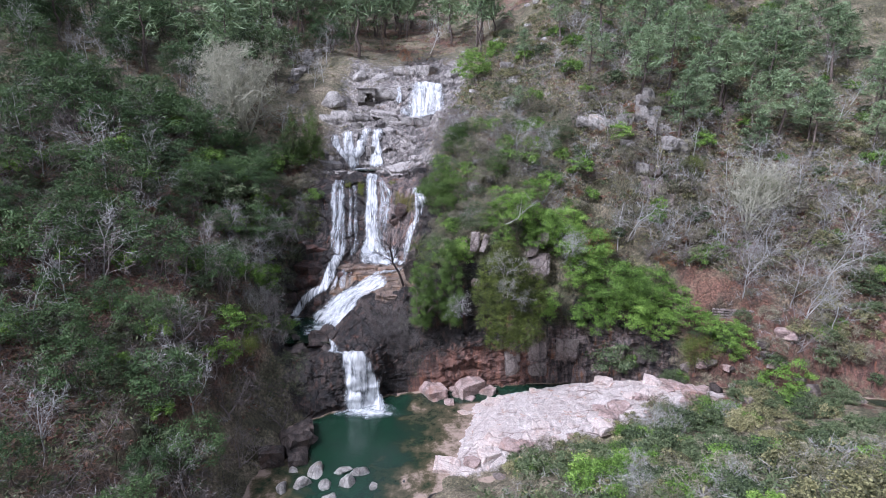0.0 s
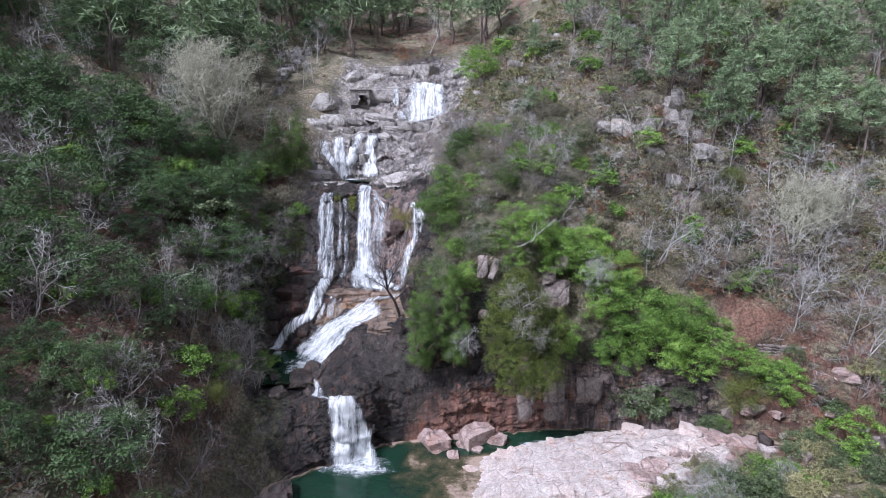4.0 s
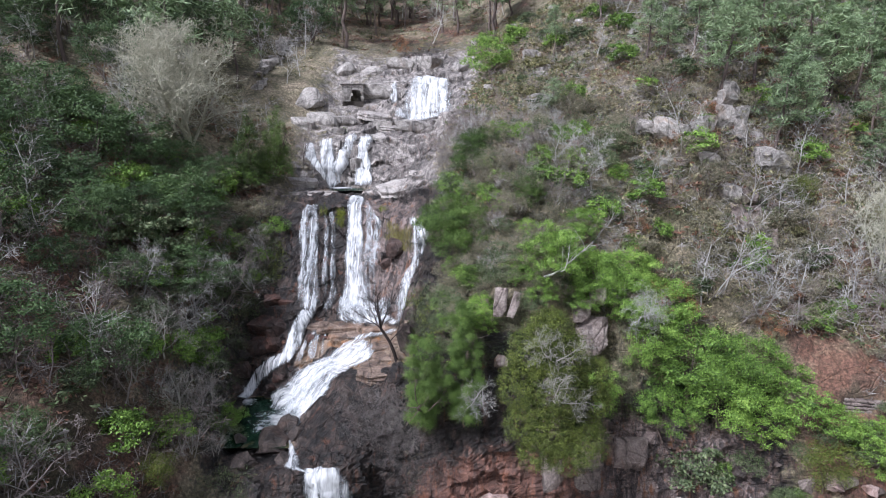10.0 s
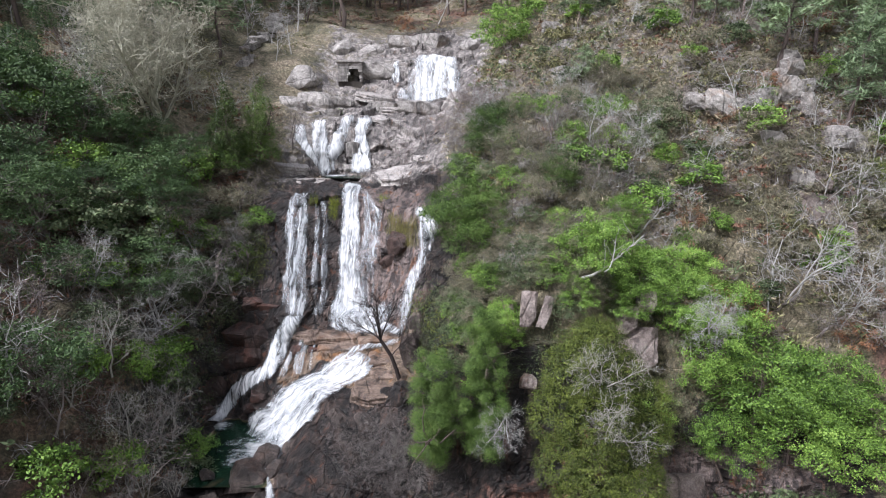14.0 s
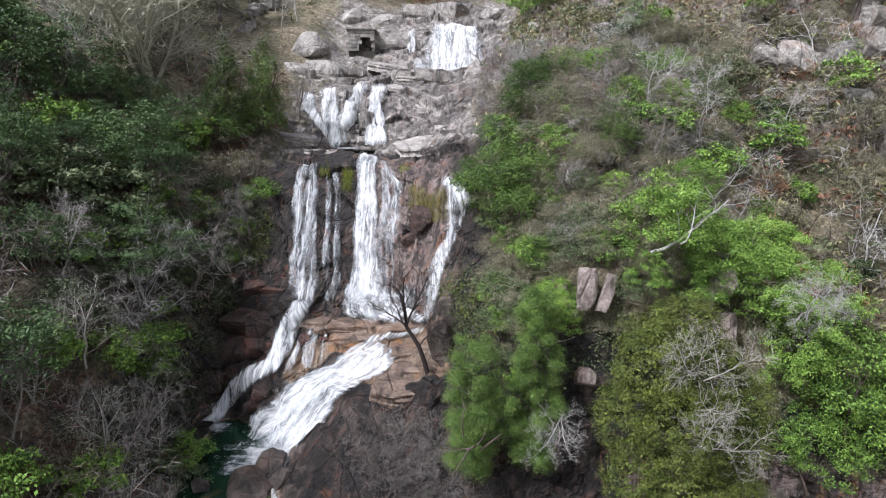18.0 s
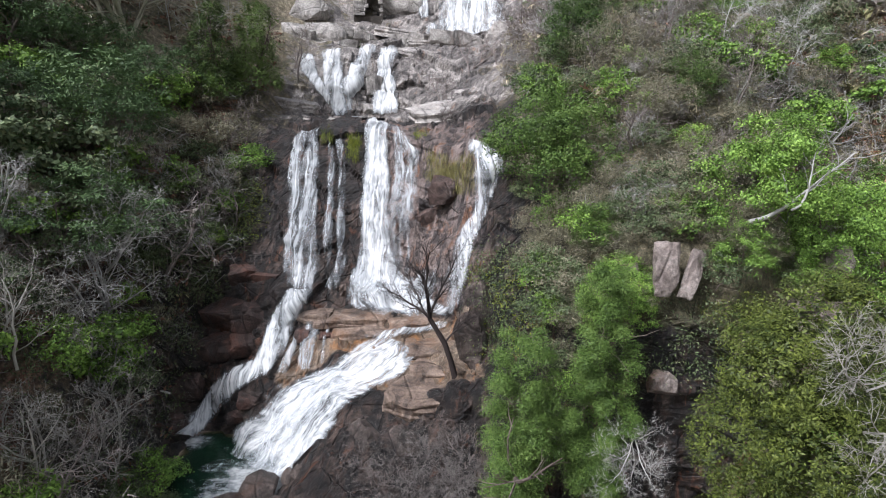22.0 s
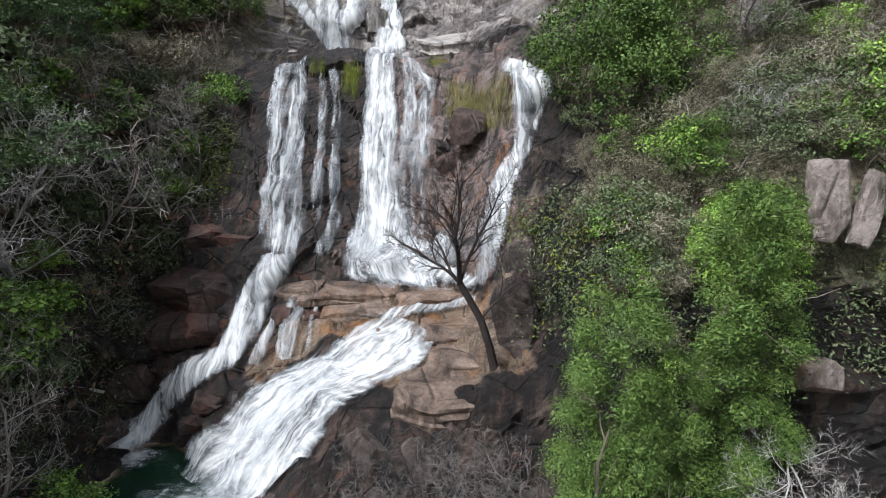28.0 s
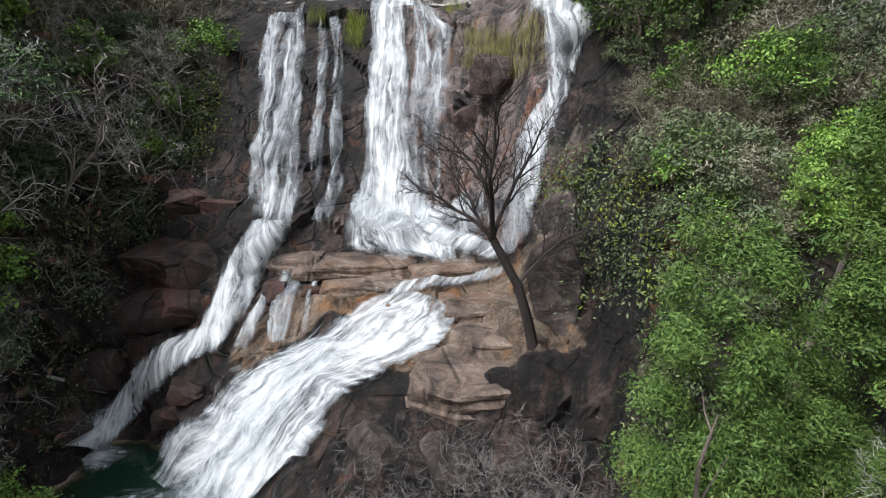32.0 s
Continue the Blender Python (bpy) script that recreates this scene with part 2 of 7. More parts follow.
def pool_material():
    m, n, l, b = material("clear_green_water", 0.06)
    depth = attribute(n, "depth").outputs["Fac"]
    w = maths(n, l, "ADD", depth, maths(n, l, "MULTIPLY", maths(n, l, "SUBTRACT", noise_tex(n, l, 0.6, 6, 0.7), 0.5), 1.7))
    col = ramp(n, l, w, [(0.05, (0.34, 0.26, 0.21)), (0.3, (0.09, 0.075, 0.045)), (0.55, (0.026, 0.036, 0.02)), (0.8, (0.012, 0.03, 0.02)), (1.0, (0.011, 0.035, 0.02))])
    l.new(col, b.inputs["Base Color"])
    bump(n, l, b, noise_tex(n, l, 3.5, 4, 0.6), 0.25, 0.06)
    return m


POOL = pool_material()


def white_water():
    """Falling water: white threads and spray drawn out along the flow, with the rock showing between and through them."""
    m, n, l, b = material("white_falling_water", 0.5)

    def threads(across, along, detail):
        mp = n.new("ShaderNodeMapping")
        mp.inputs["Scale"].default_value = (across, along, 1)
        l.new(attribute(n, "flow").outputs["Vector"], mp.inputs["Vector"])
        t = n.new("ShaderNodeTexNoise")
        t.inputs["Scale"].default_value, t.inputs["Detail"].default_value, t.inputs["Roughness"].default_value = 1.0, detail, 0.65
        t.inputs["Distortion"].default_value = 0.4
        l.new(mp.outputs[0], t.inputs["Vector"])
        return t.outputs[0]
    coarse, fine, spray = threads(2.4, 0.35, 5), threads(8.0, 0.7, 4), threads(5.5, 3.2, 6)
    w = maths(n, l, "ADD", maths(n, l, "MULTIPLY", coarse, 1.1), maths(n, l, "MULTIPLY", fine, 0.6))
    w = maths(n, l, "SUBTRACT", maths(n, l, "ADD", w, maths(n, l, "MULTIPLY", spray, 0.7)), 0.74)
    w = maths(n, l, "ADD", w, attribute(n, "thick").outputs["Fac"])
    w = maths(n, l, "ADD", w, maths(n, l, "MULTIPLY", maths(n, l, "SUBTRACT", threads(0.9, 0.7, 3), 0.5), 0.7))
    l.new(grey_ramp(n, l, w, 0.56, 1.3, 0.0, 0.97), b.inputs["Alpha"])
    col = ramp(n, l, w, [(0.65, (0.48, 0.52, 0.56)), (0.95, (0.64, 0.67, 0.69)), (1.2, (0.78, 0.8, 0.81))])
    l.new(col, b.inputs["Base Color"])
    bump(n, l, b, maths(n, l, "ADD", spray, coarse), 0.35, 0.08)
    return m


WHITE = white_water()
LEDGE = granite("tan_washed_granite", (0.3, 0.235, 0.19), (0.17, 0.125, 0.1), (0.05, 0.037, 0.03), (0.24, 0.12, 0.055), 0.35, 0.5)

# ---- the land: cross sections of the gorge, lofted ----


def part(name, bm, mat, parent=None, label=""):
    """Links a bmesh as one mesh object, under a thing or a part."""
    me = bpy.data.meshes.new(name)
    bm.to_mesh(me)
    bm.free()
    me.materials.append(mat)
    ob = new(name, me)
    if parent is not None:
        ob.parent = parent
    return tagged(ob, label)


def mesh_of(name, verts, faces, mat, smooth=False):
    me = bpy.data.meshes.new(name)
    me.from_pydata(verts, [], faces)
    me.materials.append(mat)
    if smooth:
        me.polygons.foreach_set("use_smooth", np.ones(len(me.polygons), dtype=bool))
    me.update()
    return me


# Knots of every section, from the bank behind the drone to the far ridge: bank, near shore, foot of the first rise, its top,
# the ledge under the fall, foot of the fall, its lip, upper terrace, second lip, second terrace, third lip, upper bed, far slopes.
SECTIONS = {}


def section(x, *knots):
    SECTIONS[x] = np.array(knots, dtype=float)


BACK = ((-140, 95), (-40, 30))
section(-130, *BACK, (10, 34), (30, 42), (42, 47), (47, 49), (52, 51), (57, 53), (63, 55), (70, 57), (77, 59), (85, 62), (91, 65), (100, 69), (140, 88), (230, 125), (420, 210))
section(-60, *BACK, (10, 15), (30, 23), (42, 28), (47, 30), (52, 32), (57, 34), (63, 36), (70, 38), (77, 40), (85, 43), (91, 45), (100, 49), (140, 66), (230, 102), (420, 190))
section(-33, *BACK, (12, 10), (30, 12), (42, 17.0), (47, 18.5), (52, 20.5), (57, 22.5), (63, 24.5), (70, 27.5), (77, 30.5), (85, 34), (91, 36.5), (100, 41), (140, 54), (230, 86), (420, 170))
section(-22, *BACK, (12, 6), (30, 6), (42, 10.5), (50, 12.5), (57, 14), (61, 16), (65.5, 19.3), (72, 23), (79, 27), (86, 30.5), (91, 32.5), (100, 37), (140, 49), (230, 78), (420, 155))
section(-17.5, *BACK, (14, 3), (32, 2), (45.5, 4), (52, 6), (60, 5.7), (63.3, 10), (68, 18.0), (73, 22), (80, 26.5), (87, 29), (91, 32), (101, 37), (140, 48), (230, 76), (420, 150))
section(-15.8, *BACK, (15, 2.4), (36, 0.8), (45.6, 1.6), (51.5, 5.0), (59.3, 4.6), (62.6, 9.7), (68.6, 19.0), (74.4, 21.7), (80, 26.3), (87.5, 28.4), (91, 31.6), (101, 36.8), (140, 47.5), (230, 75), (420, 150))
section(-13.5, *BACK, (15, 2), (37.5, -0.6), (45.8, -0.5), (50.5, 4.9), (57.8, 4.5), (61.2, 9.5), (69.3, 19.9), (75.5, 21.3), (80, 26.0), (88, 27.8), (91, 31), (101, 36.5), (140, 47), (230, 74), (420, 150))
section(-9, *BACK, (15, 2), (37.0, -1.6), (48.6, -2.0), (50.2, 5.0), (57.0, 8.8), (62.5, 10.4), (69.5, 20.2), (76.5, 21.0), (80.5, 26), (87.5, 27.3), (92, 31.5), (101, 35.5), (140, 47), (230, 74), (420, 150))
section(-5, *BACK, (15, 2), (36.5, -1.0), (51.2, -1.5), (52.3, 4.0), (56.2, 9.6), (61.5, 10.6), (66.8, 19.3), (75, 22), (80, 25.5), (87.5, 27.2), (91.5, 32.3), (101, 35.5), (140, 47), (230, 75), (420, 150))
section(-3.4, *BACK, (15, 2.5), (36.5, -0.6), (51.8, -1.2), (52.9, 4.5), (56, 9.9), (59.3, 12.3), (65.3, 19.6), (74.5, 23), (80, 25.9), (87.5, 27.4), (91.8, 32.4), (101, 35.8), (140, 47), (230, 75), (420, 150))
section(-1.5, *BACK, (16, 3.5), (36.5, -0.2), (52.2, -0.9), (53.2, 5.0), (56, 11.8), (59.8, 14.5), (65, 20.3), (74, 24), (80, 26.3), (88, 28.2), (92, 32.5), (101, 36), (140, 47.5), (230, 76), (420, 152))
section(4, *BACK, (18, 7), (37, 0.6), (53, -0.6), (53.8, 6), (54.6, 13), (56, 16.3), (61, 21.5), (68, 26.3), (76, 29.5), (86, 32), (94, 34.5), (102, 37), (140, 49), (230, 80), (420, 155))
section(12, *BACK, (22, 9.3), (39, 1.2), (54.2, 0.2), (55, 3.8), (55.8, 8), (57.4, 14), (61, 20.5), (66, 25.8), (73, 30.5), (83, 34.5), (92, 37.5), (104, 41.5), (140, 54), (230, 86), (420, 165))
section(20, *BACK, (24, 9.6), (38, 2.4), (53.2, 1.2), (54, 4), (56, 8.5), (58.5, 15.5), (62, 21.5), (66.5, 27.5), (73, 33), (83, 38.5), (92, 42), (104, 47), (140, 60), (230, 93), (420, 175))
section(28, *BACK, (24, 10), (37, 3.6), (50.2, 0.9), (51.5, 5), (53.6, 9.3), (58, 13.5), (62, 19), (66, 24.5), (72, 30.5), (82, 38.5), (92, 44), (104, 50), (140, 66), (230, 102), (420, 185))
section(45, *BACK, (22, 12), (36, 5), (47, 1.6), (50, 6), (54, 11), (60, 16), (65, 20.5), (70, 25.5), (77, 31.5), (86, 38.5), (94, 44), (106, 52), (140, 70), (230, 112), (420, 195))
section(130, *BACK, (22, 20), (36, 14), (46, 12), (50, 15), (54, 19), (60, 26), (65, 31), (70, 36), (77, 42), (86, 49), (94, 56), (106, 66), (140, 90), (230, 140), (420, 240))

ROWS_PER = (6, 14, 30, 60, 44, 48, 40, 76, 40, 40, 34, 28, 34, 40, 26, 10)
XS = np.concatenate([np.linspace(-130, -60, 18)[:-1], np.linspace(-60, -24, 50)[:-1], np.linspace(-24, -19, 18)[:-1], np.linspace(-19, 2, 128)[:-1], np.linspace(2, 32, 104)[:-1], np.linspace(32, 60, 40)[:-1], np.linspace(60, 130, 18)])


def hermite(xs, px, py):
    """A smooth curve through the knots that never overshoots them."""
    h, d = np.diff(px), np.diff(py) / np.diff(px)
    m = np.zeros(len(px))
    m[0], m[-1] = d[0], d[-1]
    for i in range(1, len(px) - 1):
        if d[i - 1] * d[i] > 0:
            w1, w2 = 2 * h[i] + h[i - 1], h[i] + 2 * h[i - 1]
            m[i] = (w1 + w2) / (w1 / d[i - 1] + w2 / d[i])
    k = np.clip(np.searchsorted(px, xs) - 1, 0, len(h) - 1)
    s = (xs - px[k]) / h[k]
    return ((1 + 2 * s) * (1 - s) ** 2 * py[k] + s * (1 - s) ** 2 * h[k] * m[k] + s * s * (3 - 2 * s) * py[k + 1] + s * s * (s - 1) * h[k] * m[k + 1])


def loft():
    px = np.array(sorted(SECTIONS))
    table = np.array([SECTIONS[x] for x in px])
    count = table.shape[1]
    knots = np.array([[hermite(XS, px, table[:, k, c]) for c in (0, 1)] for k in range(count)])  # knot, y or z, column
    v = np.concatenate([k + np.arange(c) / c for k, c in enumerate(ROWS_PER)] + [[count - 1.0]])
    k = np.minimum(v.astype(int), count - 2)
    s = (v - k)[:, None]
    grid = np.empty((len(v), len(XS), 3))
    grid[:, :, 0] = XS[None, :]
    for c in (0, 1):
        grid[:, :, 1 + c] = knots[k, c] * (1 - s) + knots[k + 1, c] * s
    return grid, v


def tri(v, a, b, c, d):
    """0 outside a to d, 1 from b to c, sloped between."""
    return np.clip(np.minimum((v - a) / max(b - a, 1e-6), (d - v) / max(d - c, 1e-6)), 0, 1)


def build_ground():
    g, v = loft()
    x, y, z = g[:, :, 0], g[:, :, 1], g[:, :, 2]
    vv = np.repeat(v[:, None], len(XS), 1)
    # soften the corners of the sections
    for _ in range(2):
        g[1:-1, :, 1:] = 0.25 * g[:-2, :, 1:] + 0.5 * g[1:-1, :, 1:] + 0.25 * g[2:, :, 1:]
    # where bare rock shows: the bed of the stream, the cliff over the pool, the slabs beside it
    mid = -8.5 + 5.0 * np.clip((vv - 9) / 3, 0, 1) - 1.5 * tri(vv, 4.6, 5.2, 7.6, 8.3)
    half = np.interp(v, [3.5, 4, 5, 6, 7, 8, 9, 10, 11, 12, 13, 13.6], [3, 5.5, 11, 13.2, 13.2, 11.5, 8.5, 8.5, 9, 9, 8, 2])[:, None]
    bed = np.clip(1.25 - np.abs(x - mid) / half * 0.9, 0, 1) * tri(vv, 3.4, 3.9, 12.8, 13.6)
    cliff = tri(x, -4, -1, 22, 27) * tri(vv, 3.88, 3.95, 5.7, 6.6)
    slab = tri(x, -4.5, 0.5, 28, 31) * tri(vv, 2.96, 3.06, 3.8, 3.92)
    slab = slab * np.clip((y - (39.0 + 0.4 * np.maximum(x - 7, 0))) / 1.2 + np.clip((6 - x) / 4, 0, 1), 0, 1)
    red = tri(x, -5, -2, 8, 15) * tri(vv, 3.86, 3.95, 4.5, 5.2) * 0.8 + tri(x, 20, 27, 60, 70) * tri(vv, 3.3, 3.8, 5.6, 6.2) * 0.55
    grey = tri(x, 1, 3, 30, 36) * tri(vv, 7.6, 8.2, 11, 12.5) * 0.42
    high = tri(x, -20, -15, 4, 6) * tri(vv, 8.3, 8.6, 12.9, 13.5) * 0.6
    shore = tri(x, -15, -12, -2, 1) * tri(vv, 2.6, 2.8, 3.1, 3.2)
    rock = np.clip(np.maximum.reduce([bed, cliff, slab, shore]), 0, 1)
    pink = (0.3 + 0.5 * np.clip((x + 9.5) / 1.5, 0, 1)) * tri(x, -14.5, -13, -3.5, -2.2) * tri(vv, 7.02, 7.15, 8.2, 8.6) + tri(x, 4, 7, 21, 25) * tri(vv, 3.9, 3.96, 5.3, 5.9) * 0.78
    tan = np.maximum(tri(x, -10.2, -9.2, -3.6, -2.8) * tri(vv, 6.05, 6.2, 6.95, 7.1), tri(x, -14.0, -12.5, -3.6, -2.8) * tri(vv, 6.55, 6.7, 7.0, 7.12)) * 0.72
    litter = np.clip(tri(x, 20, 26, 70, 90) * tri(vv, 4.0, 4.6, 7.0, 8.4) * 0.6 + tri(x, -60, -45, -19, -16) * tri(vv, 1.8, 2.4, 8.6, 9.6) * 0.62 + tri(vv, 13, 13.3, 15, 16) * 0.5, 0, 1)
    # relief, pushed out along the surface
    du, dv = np.gradient(g, axis=1), np.gradient(g, axis=0)
    nrm = np.cross(du, dv)
    nrm /= np.linalg.norm(nrm, axis=2, keepdims=True) + 1e-9
    far = np.clip((np.abs(x) - 30) / 60, 0, 1)
    face = tri(x, -16, -14, -4, -2) * tri(vv, 6.8, 7.1, 8.0, 8.4)
    face = np.maximum(face, 1.3 * tri(x, -15.5, -13.5, -5, -4) * tri(vv, 5.0, 5.4, 6.7, 7.0))
    off = np.zeros(x.shape)
    for i in range(x.shape[0]):
        for j in range(x.shape[1]):
            p = Vector(g[i, j])
            r = rock[i, j]
            o = 0.9 * (1 - r) * noise.fractal(p * 0.16, 0.9, 2.0, 4) + far[i, j] * 2.5 * noise.fractal(p * 0.05, 1.0, 2.0, 3)
            if r > 0.02:
                flat = slab[i, j]
                lift = 0.0
                for size, deep, lean in ((0.33, 0.75, 0.22), (0.8, 0.3, 0.2), (1.9, 0.12, 0.2)):
                    q = Vector((p.x * size, p.y * size, p.z * size * 1.7 + 0.35 * size * p.x))
                    _, near = noise.voronoi(q)
                    h = noise.cell_vector(near[0] * 1.7 + Vector((size * 31, 5, 9)))
                    lift += deep * (h.x - 0.5) + lean * (h - Vector((0.5, 0.5, 0.5))).dot(q - near[0]) / size
                o += r * ((1 - 0.78 * flat) * (1 - 0.45 * face[i, j]) * lift + 0.09 * noise.fractal(p * 1.3, 0.7, 2.0, 4))
            off[i, j] = o
    g = g + nrm * off[:, :, None]
    # the slab stands proud of the dark channel behind it
    g[:, :, 2] += 0.9 * slab * np.clip((x - 1) / 5, 0, 1) - 1.5 * tri(x, -3, 1, 15, 24) * tri(vv, 3.8, 3.88, 3.98, 4.02)
    # basins of the two small pools
    for bx, by, rx, ry, deep in ((-14.9, 57.0, 2.9, 3.0, 1.0), (-11.2, 75.6, 3.2, 1.6, 0.8)):
        near = (vv > 4.9) & (vv < 9.2)
        g[:, :, 2] -= near * deep * np.exp(-(((x - bx) / rx) ** 2 + ((g[:, :, 1] - by) / ry) ** 2) ** 2)
    rows, cols = x.shape
    idx = np.arange(rows * cols).reshape(rows, cols)
    faces = np.stack([idx[:-1, :-1], idx[:-1, 1:], idx[1:, 1:], idx[1:, :-1]], -1).reshape(-1, 4)
    me = mesh_of("ground", g.reshape(-1, 3).tolist(), faces.tolist(), GROUND, True)
    for name, a in (("rock", rock), ("pale", slab), ("red", red), ("grey", np.maximum(grey, high)), ("litter", litter), ("face", pink), ("tan", tan)):
        me.attributes.new(name, "FLOAT", "POINT").data.foreach_set("value", np.ascontiguousarray(a, dtype=np.float32).ravel())
    hard = rock[:-1, :-1].ravel() > 0.35
    me.polygons.foreach_set("use_smooth", ~hard)
    ob = tagged(new("ground", me), "steep wooded gorge with leaf litter and wet granite ledges", "ground", kind="structure")
    return ob, BVHTree.FromPolygons([Vector(p) for p in g.reshape(-1, 3)], faces.tolist())


ground, LAND = build_ground()


def drop(x, y, top=260.0):
    """The ground under a place, and its normal."""
    hit, normal, _, _ = LAND.ray_cast(Vector((x, y, top)), Vector((0, 0, -1)))
    return (hit, normal) if hit else (Vector((x, y, 0)), Vector((0, 0, 1)))


def front(x, y, z):
    """The rock face met from a place in front of it, looking into the gorge and down a little."""
    way = Vector((0, 0.92, -0.39))
    hit, normal, _, _ = LAND.ray_cast(Vector((x, y, z)) - way * 6, way)
    return (hit, normal) if hit else (Vector((x, y, z)), Vector((0, -1, 0)))

# ---- water ----


def water_sheet(name, outline, level, label, deep):
    """A pool: a flat sheet, finer than its shore, with its depth at every point taken from the bed."""
    xs, ys = np.arange(outline[0], outline[1], 0.4), np.arange(outline[2], outline[3], 0.4)
    verts = [(x, y, level) for y in ys for x in xs]
    w = len(xs)
    beds = [level - drop(x, y)[0].z for x, y, _ in verts]
    faces = []
    for i in range(len(ys) - 1):
        for j in range(w - 1):
            f = (i * w + j, i * w + j + 1, (i + 1) * w + j + 1, (i + 1) * w + j)
            if max(beds[k] for k in f) > -0.1 and max(beds[k] for k in f) < 3.4:
                faces.append(f)
    me = mesh_of(name, verts, faces, POOL, True)
    depth = [max(0.0, min(1.0, d / deep)) for d in beds]
    me.attributes.new("depth", "FLOAT", "POINT").data.foreach_set("value", depth)
    return tagged(new(name, me), label, "water", kind="structure")


water_sheet("water", (-16, 26, 30, 57), 0.0, "clear emerald green plunge pool with brown shallows", 1.35)
water_sheet("water", (-18.5, -10.5, 52.8, 61.0), 5.3, "small dark green rock pool below the fan of white water", 0.75)
water_sheet("water", (-14.5, -7.5, 74.2, 78.0), 20.75, "shallow pale green pool on a granite terrace", 0.9)
water_sheet("water", (26.5, 48, 43, 52), 1.7, "dark calm river bending behind the slabs", 0.9)


TIERS = {}


def tier(key, label):
    """A tier of the falls: a thing whose strands of water are its parts."""
    TIERS[key] = tagged(new("waterfall"), label, "waterfall", "falls of the gorge")


def strand(key, name, path, thick=0.5, across=14, spread=0.1, level=-99.0):
    """White water over the rock. path: (x, y, z, width) from the lip down; the sheet is laid on the face, smoothed and swelled a little."""
    path = np.array(path, dtype=float)
    seg = np.concatenate([[0], np.cumsum(np.linalg.norm(np.diff(path[:, :3], axis=0), axis=1))])
    n = max(8, int(seg[-1] / 0.18))
    g, side = np.zeros((n + 1, across + 1, 3)), np.zeros((n + 1, across + 1, 3))
    flow, thickness = [], []
    for i in range(n + 1):
        s = seg[-1] * i / n
        cx, cy, cz, w = (np.interp(s, seg, path[:, c]) for c in range(4))
        w *= 1.14 + 0.2 * noise.noise((s * 0.9, cx, 5.0))
        for j in range(across + 1):
            u = j / across - 0.5
            hit, nor = front(cx + u * w, cy, cz)
            g[i, j], side[i, j] = hit, nor
            flow.append((u * w + cx, s * 0.42, 0.0))
            end = max(0.0, 1 - (n - i) * 0.18 / 0.5) * 0.25 + max(0.0, 1 - i * 0.18 / 0.4) * 0.1
            thickness.append(thick - 0.1 * 4 * u * u - 1.1 * max(0, abs(u) * 2 - 0.62) - end)
    raw = g.copy()
    for _ in range(6):
        g[1:-1] = 0.25 * g[:-2] + 0.5 * g[1:-1] + 0.25 * g[2:]
        g[:, 1:-1] = 0.25 * g[:, :-2] + 0.5 * g[:, 1:-1] + 0.25 * g[:, 2:]
        side[1:-1] = 0.25 * side[:-2] + 0.5 * side[1:-1] + 0.25 * side[2:]
    side /= np.linalg.norm(side, axis=2, keepdims=True)
    # never under the rock, and a little proud of it
    under = np.maximum(0, ((raw - g) * side).sum(axis=2, keepdims=True))
    bulge = (0.16 * (1 - (2 * np.arange(across + 1) / across - 1) ** 2))[None, :, None]
    g = g + side * (0.75 * under + spread + bulge)
    g[:, :, 2] = np.maximum(g[:, :, 2], level + 0.03)
    w = across + 1
    faces = [(i * w + j, i * w + j + 1, (i + 1) * w + j + 1, (i + 1) * w + j) for i in range(n) for j in range(across)]
    me = mesh_of(name, g.reshape(-1, 3).tolist(), faces, WHITE, True)
    me.attributes.new("flow", "FLOAT_VECTOR", "POINT").data.foreach_set("vector", [c for p in flow for c in p])
    me.attributes.new("thick", "FLOAT", "POINT").data.foreach_set("value", thickness)
    ob = new(name, me)
    ob.parent = TIERS[key]
    return ob


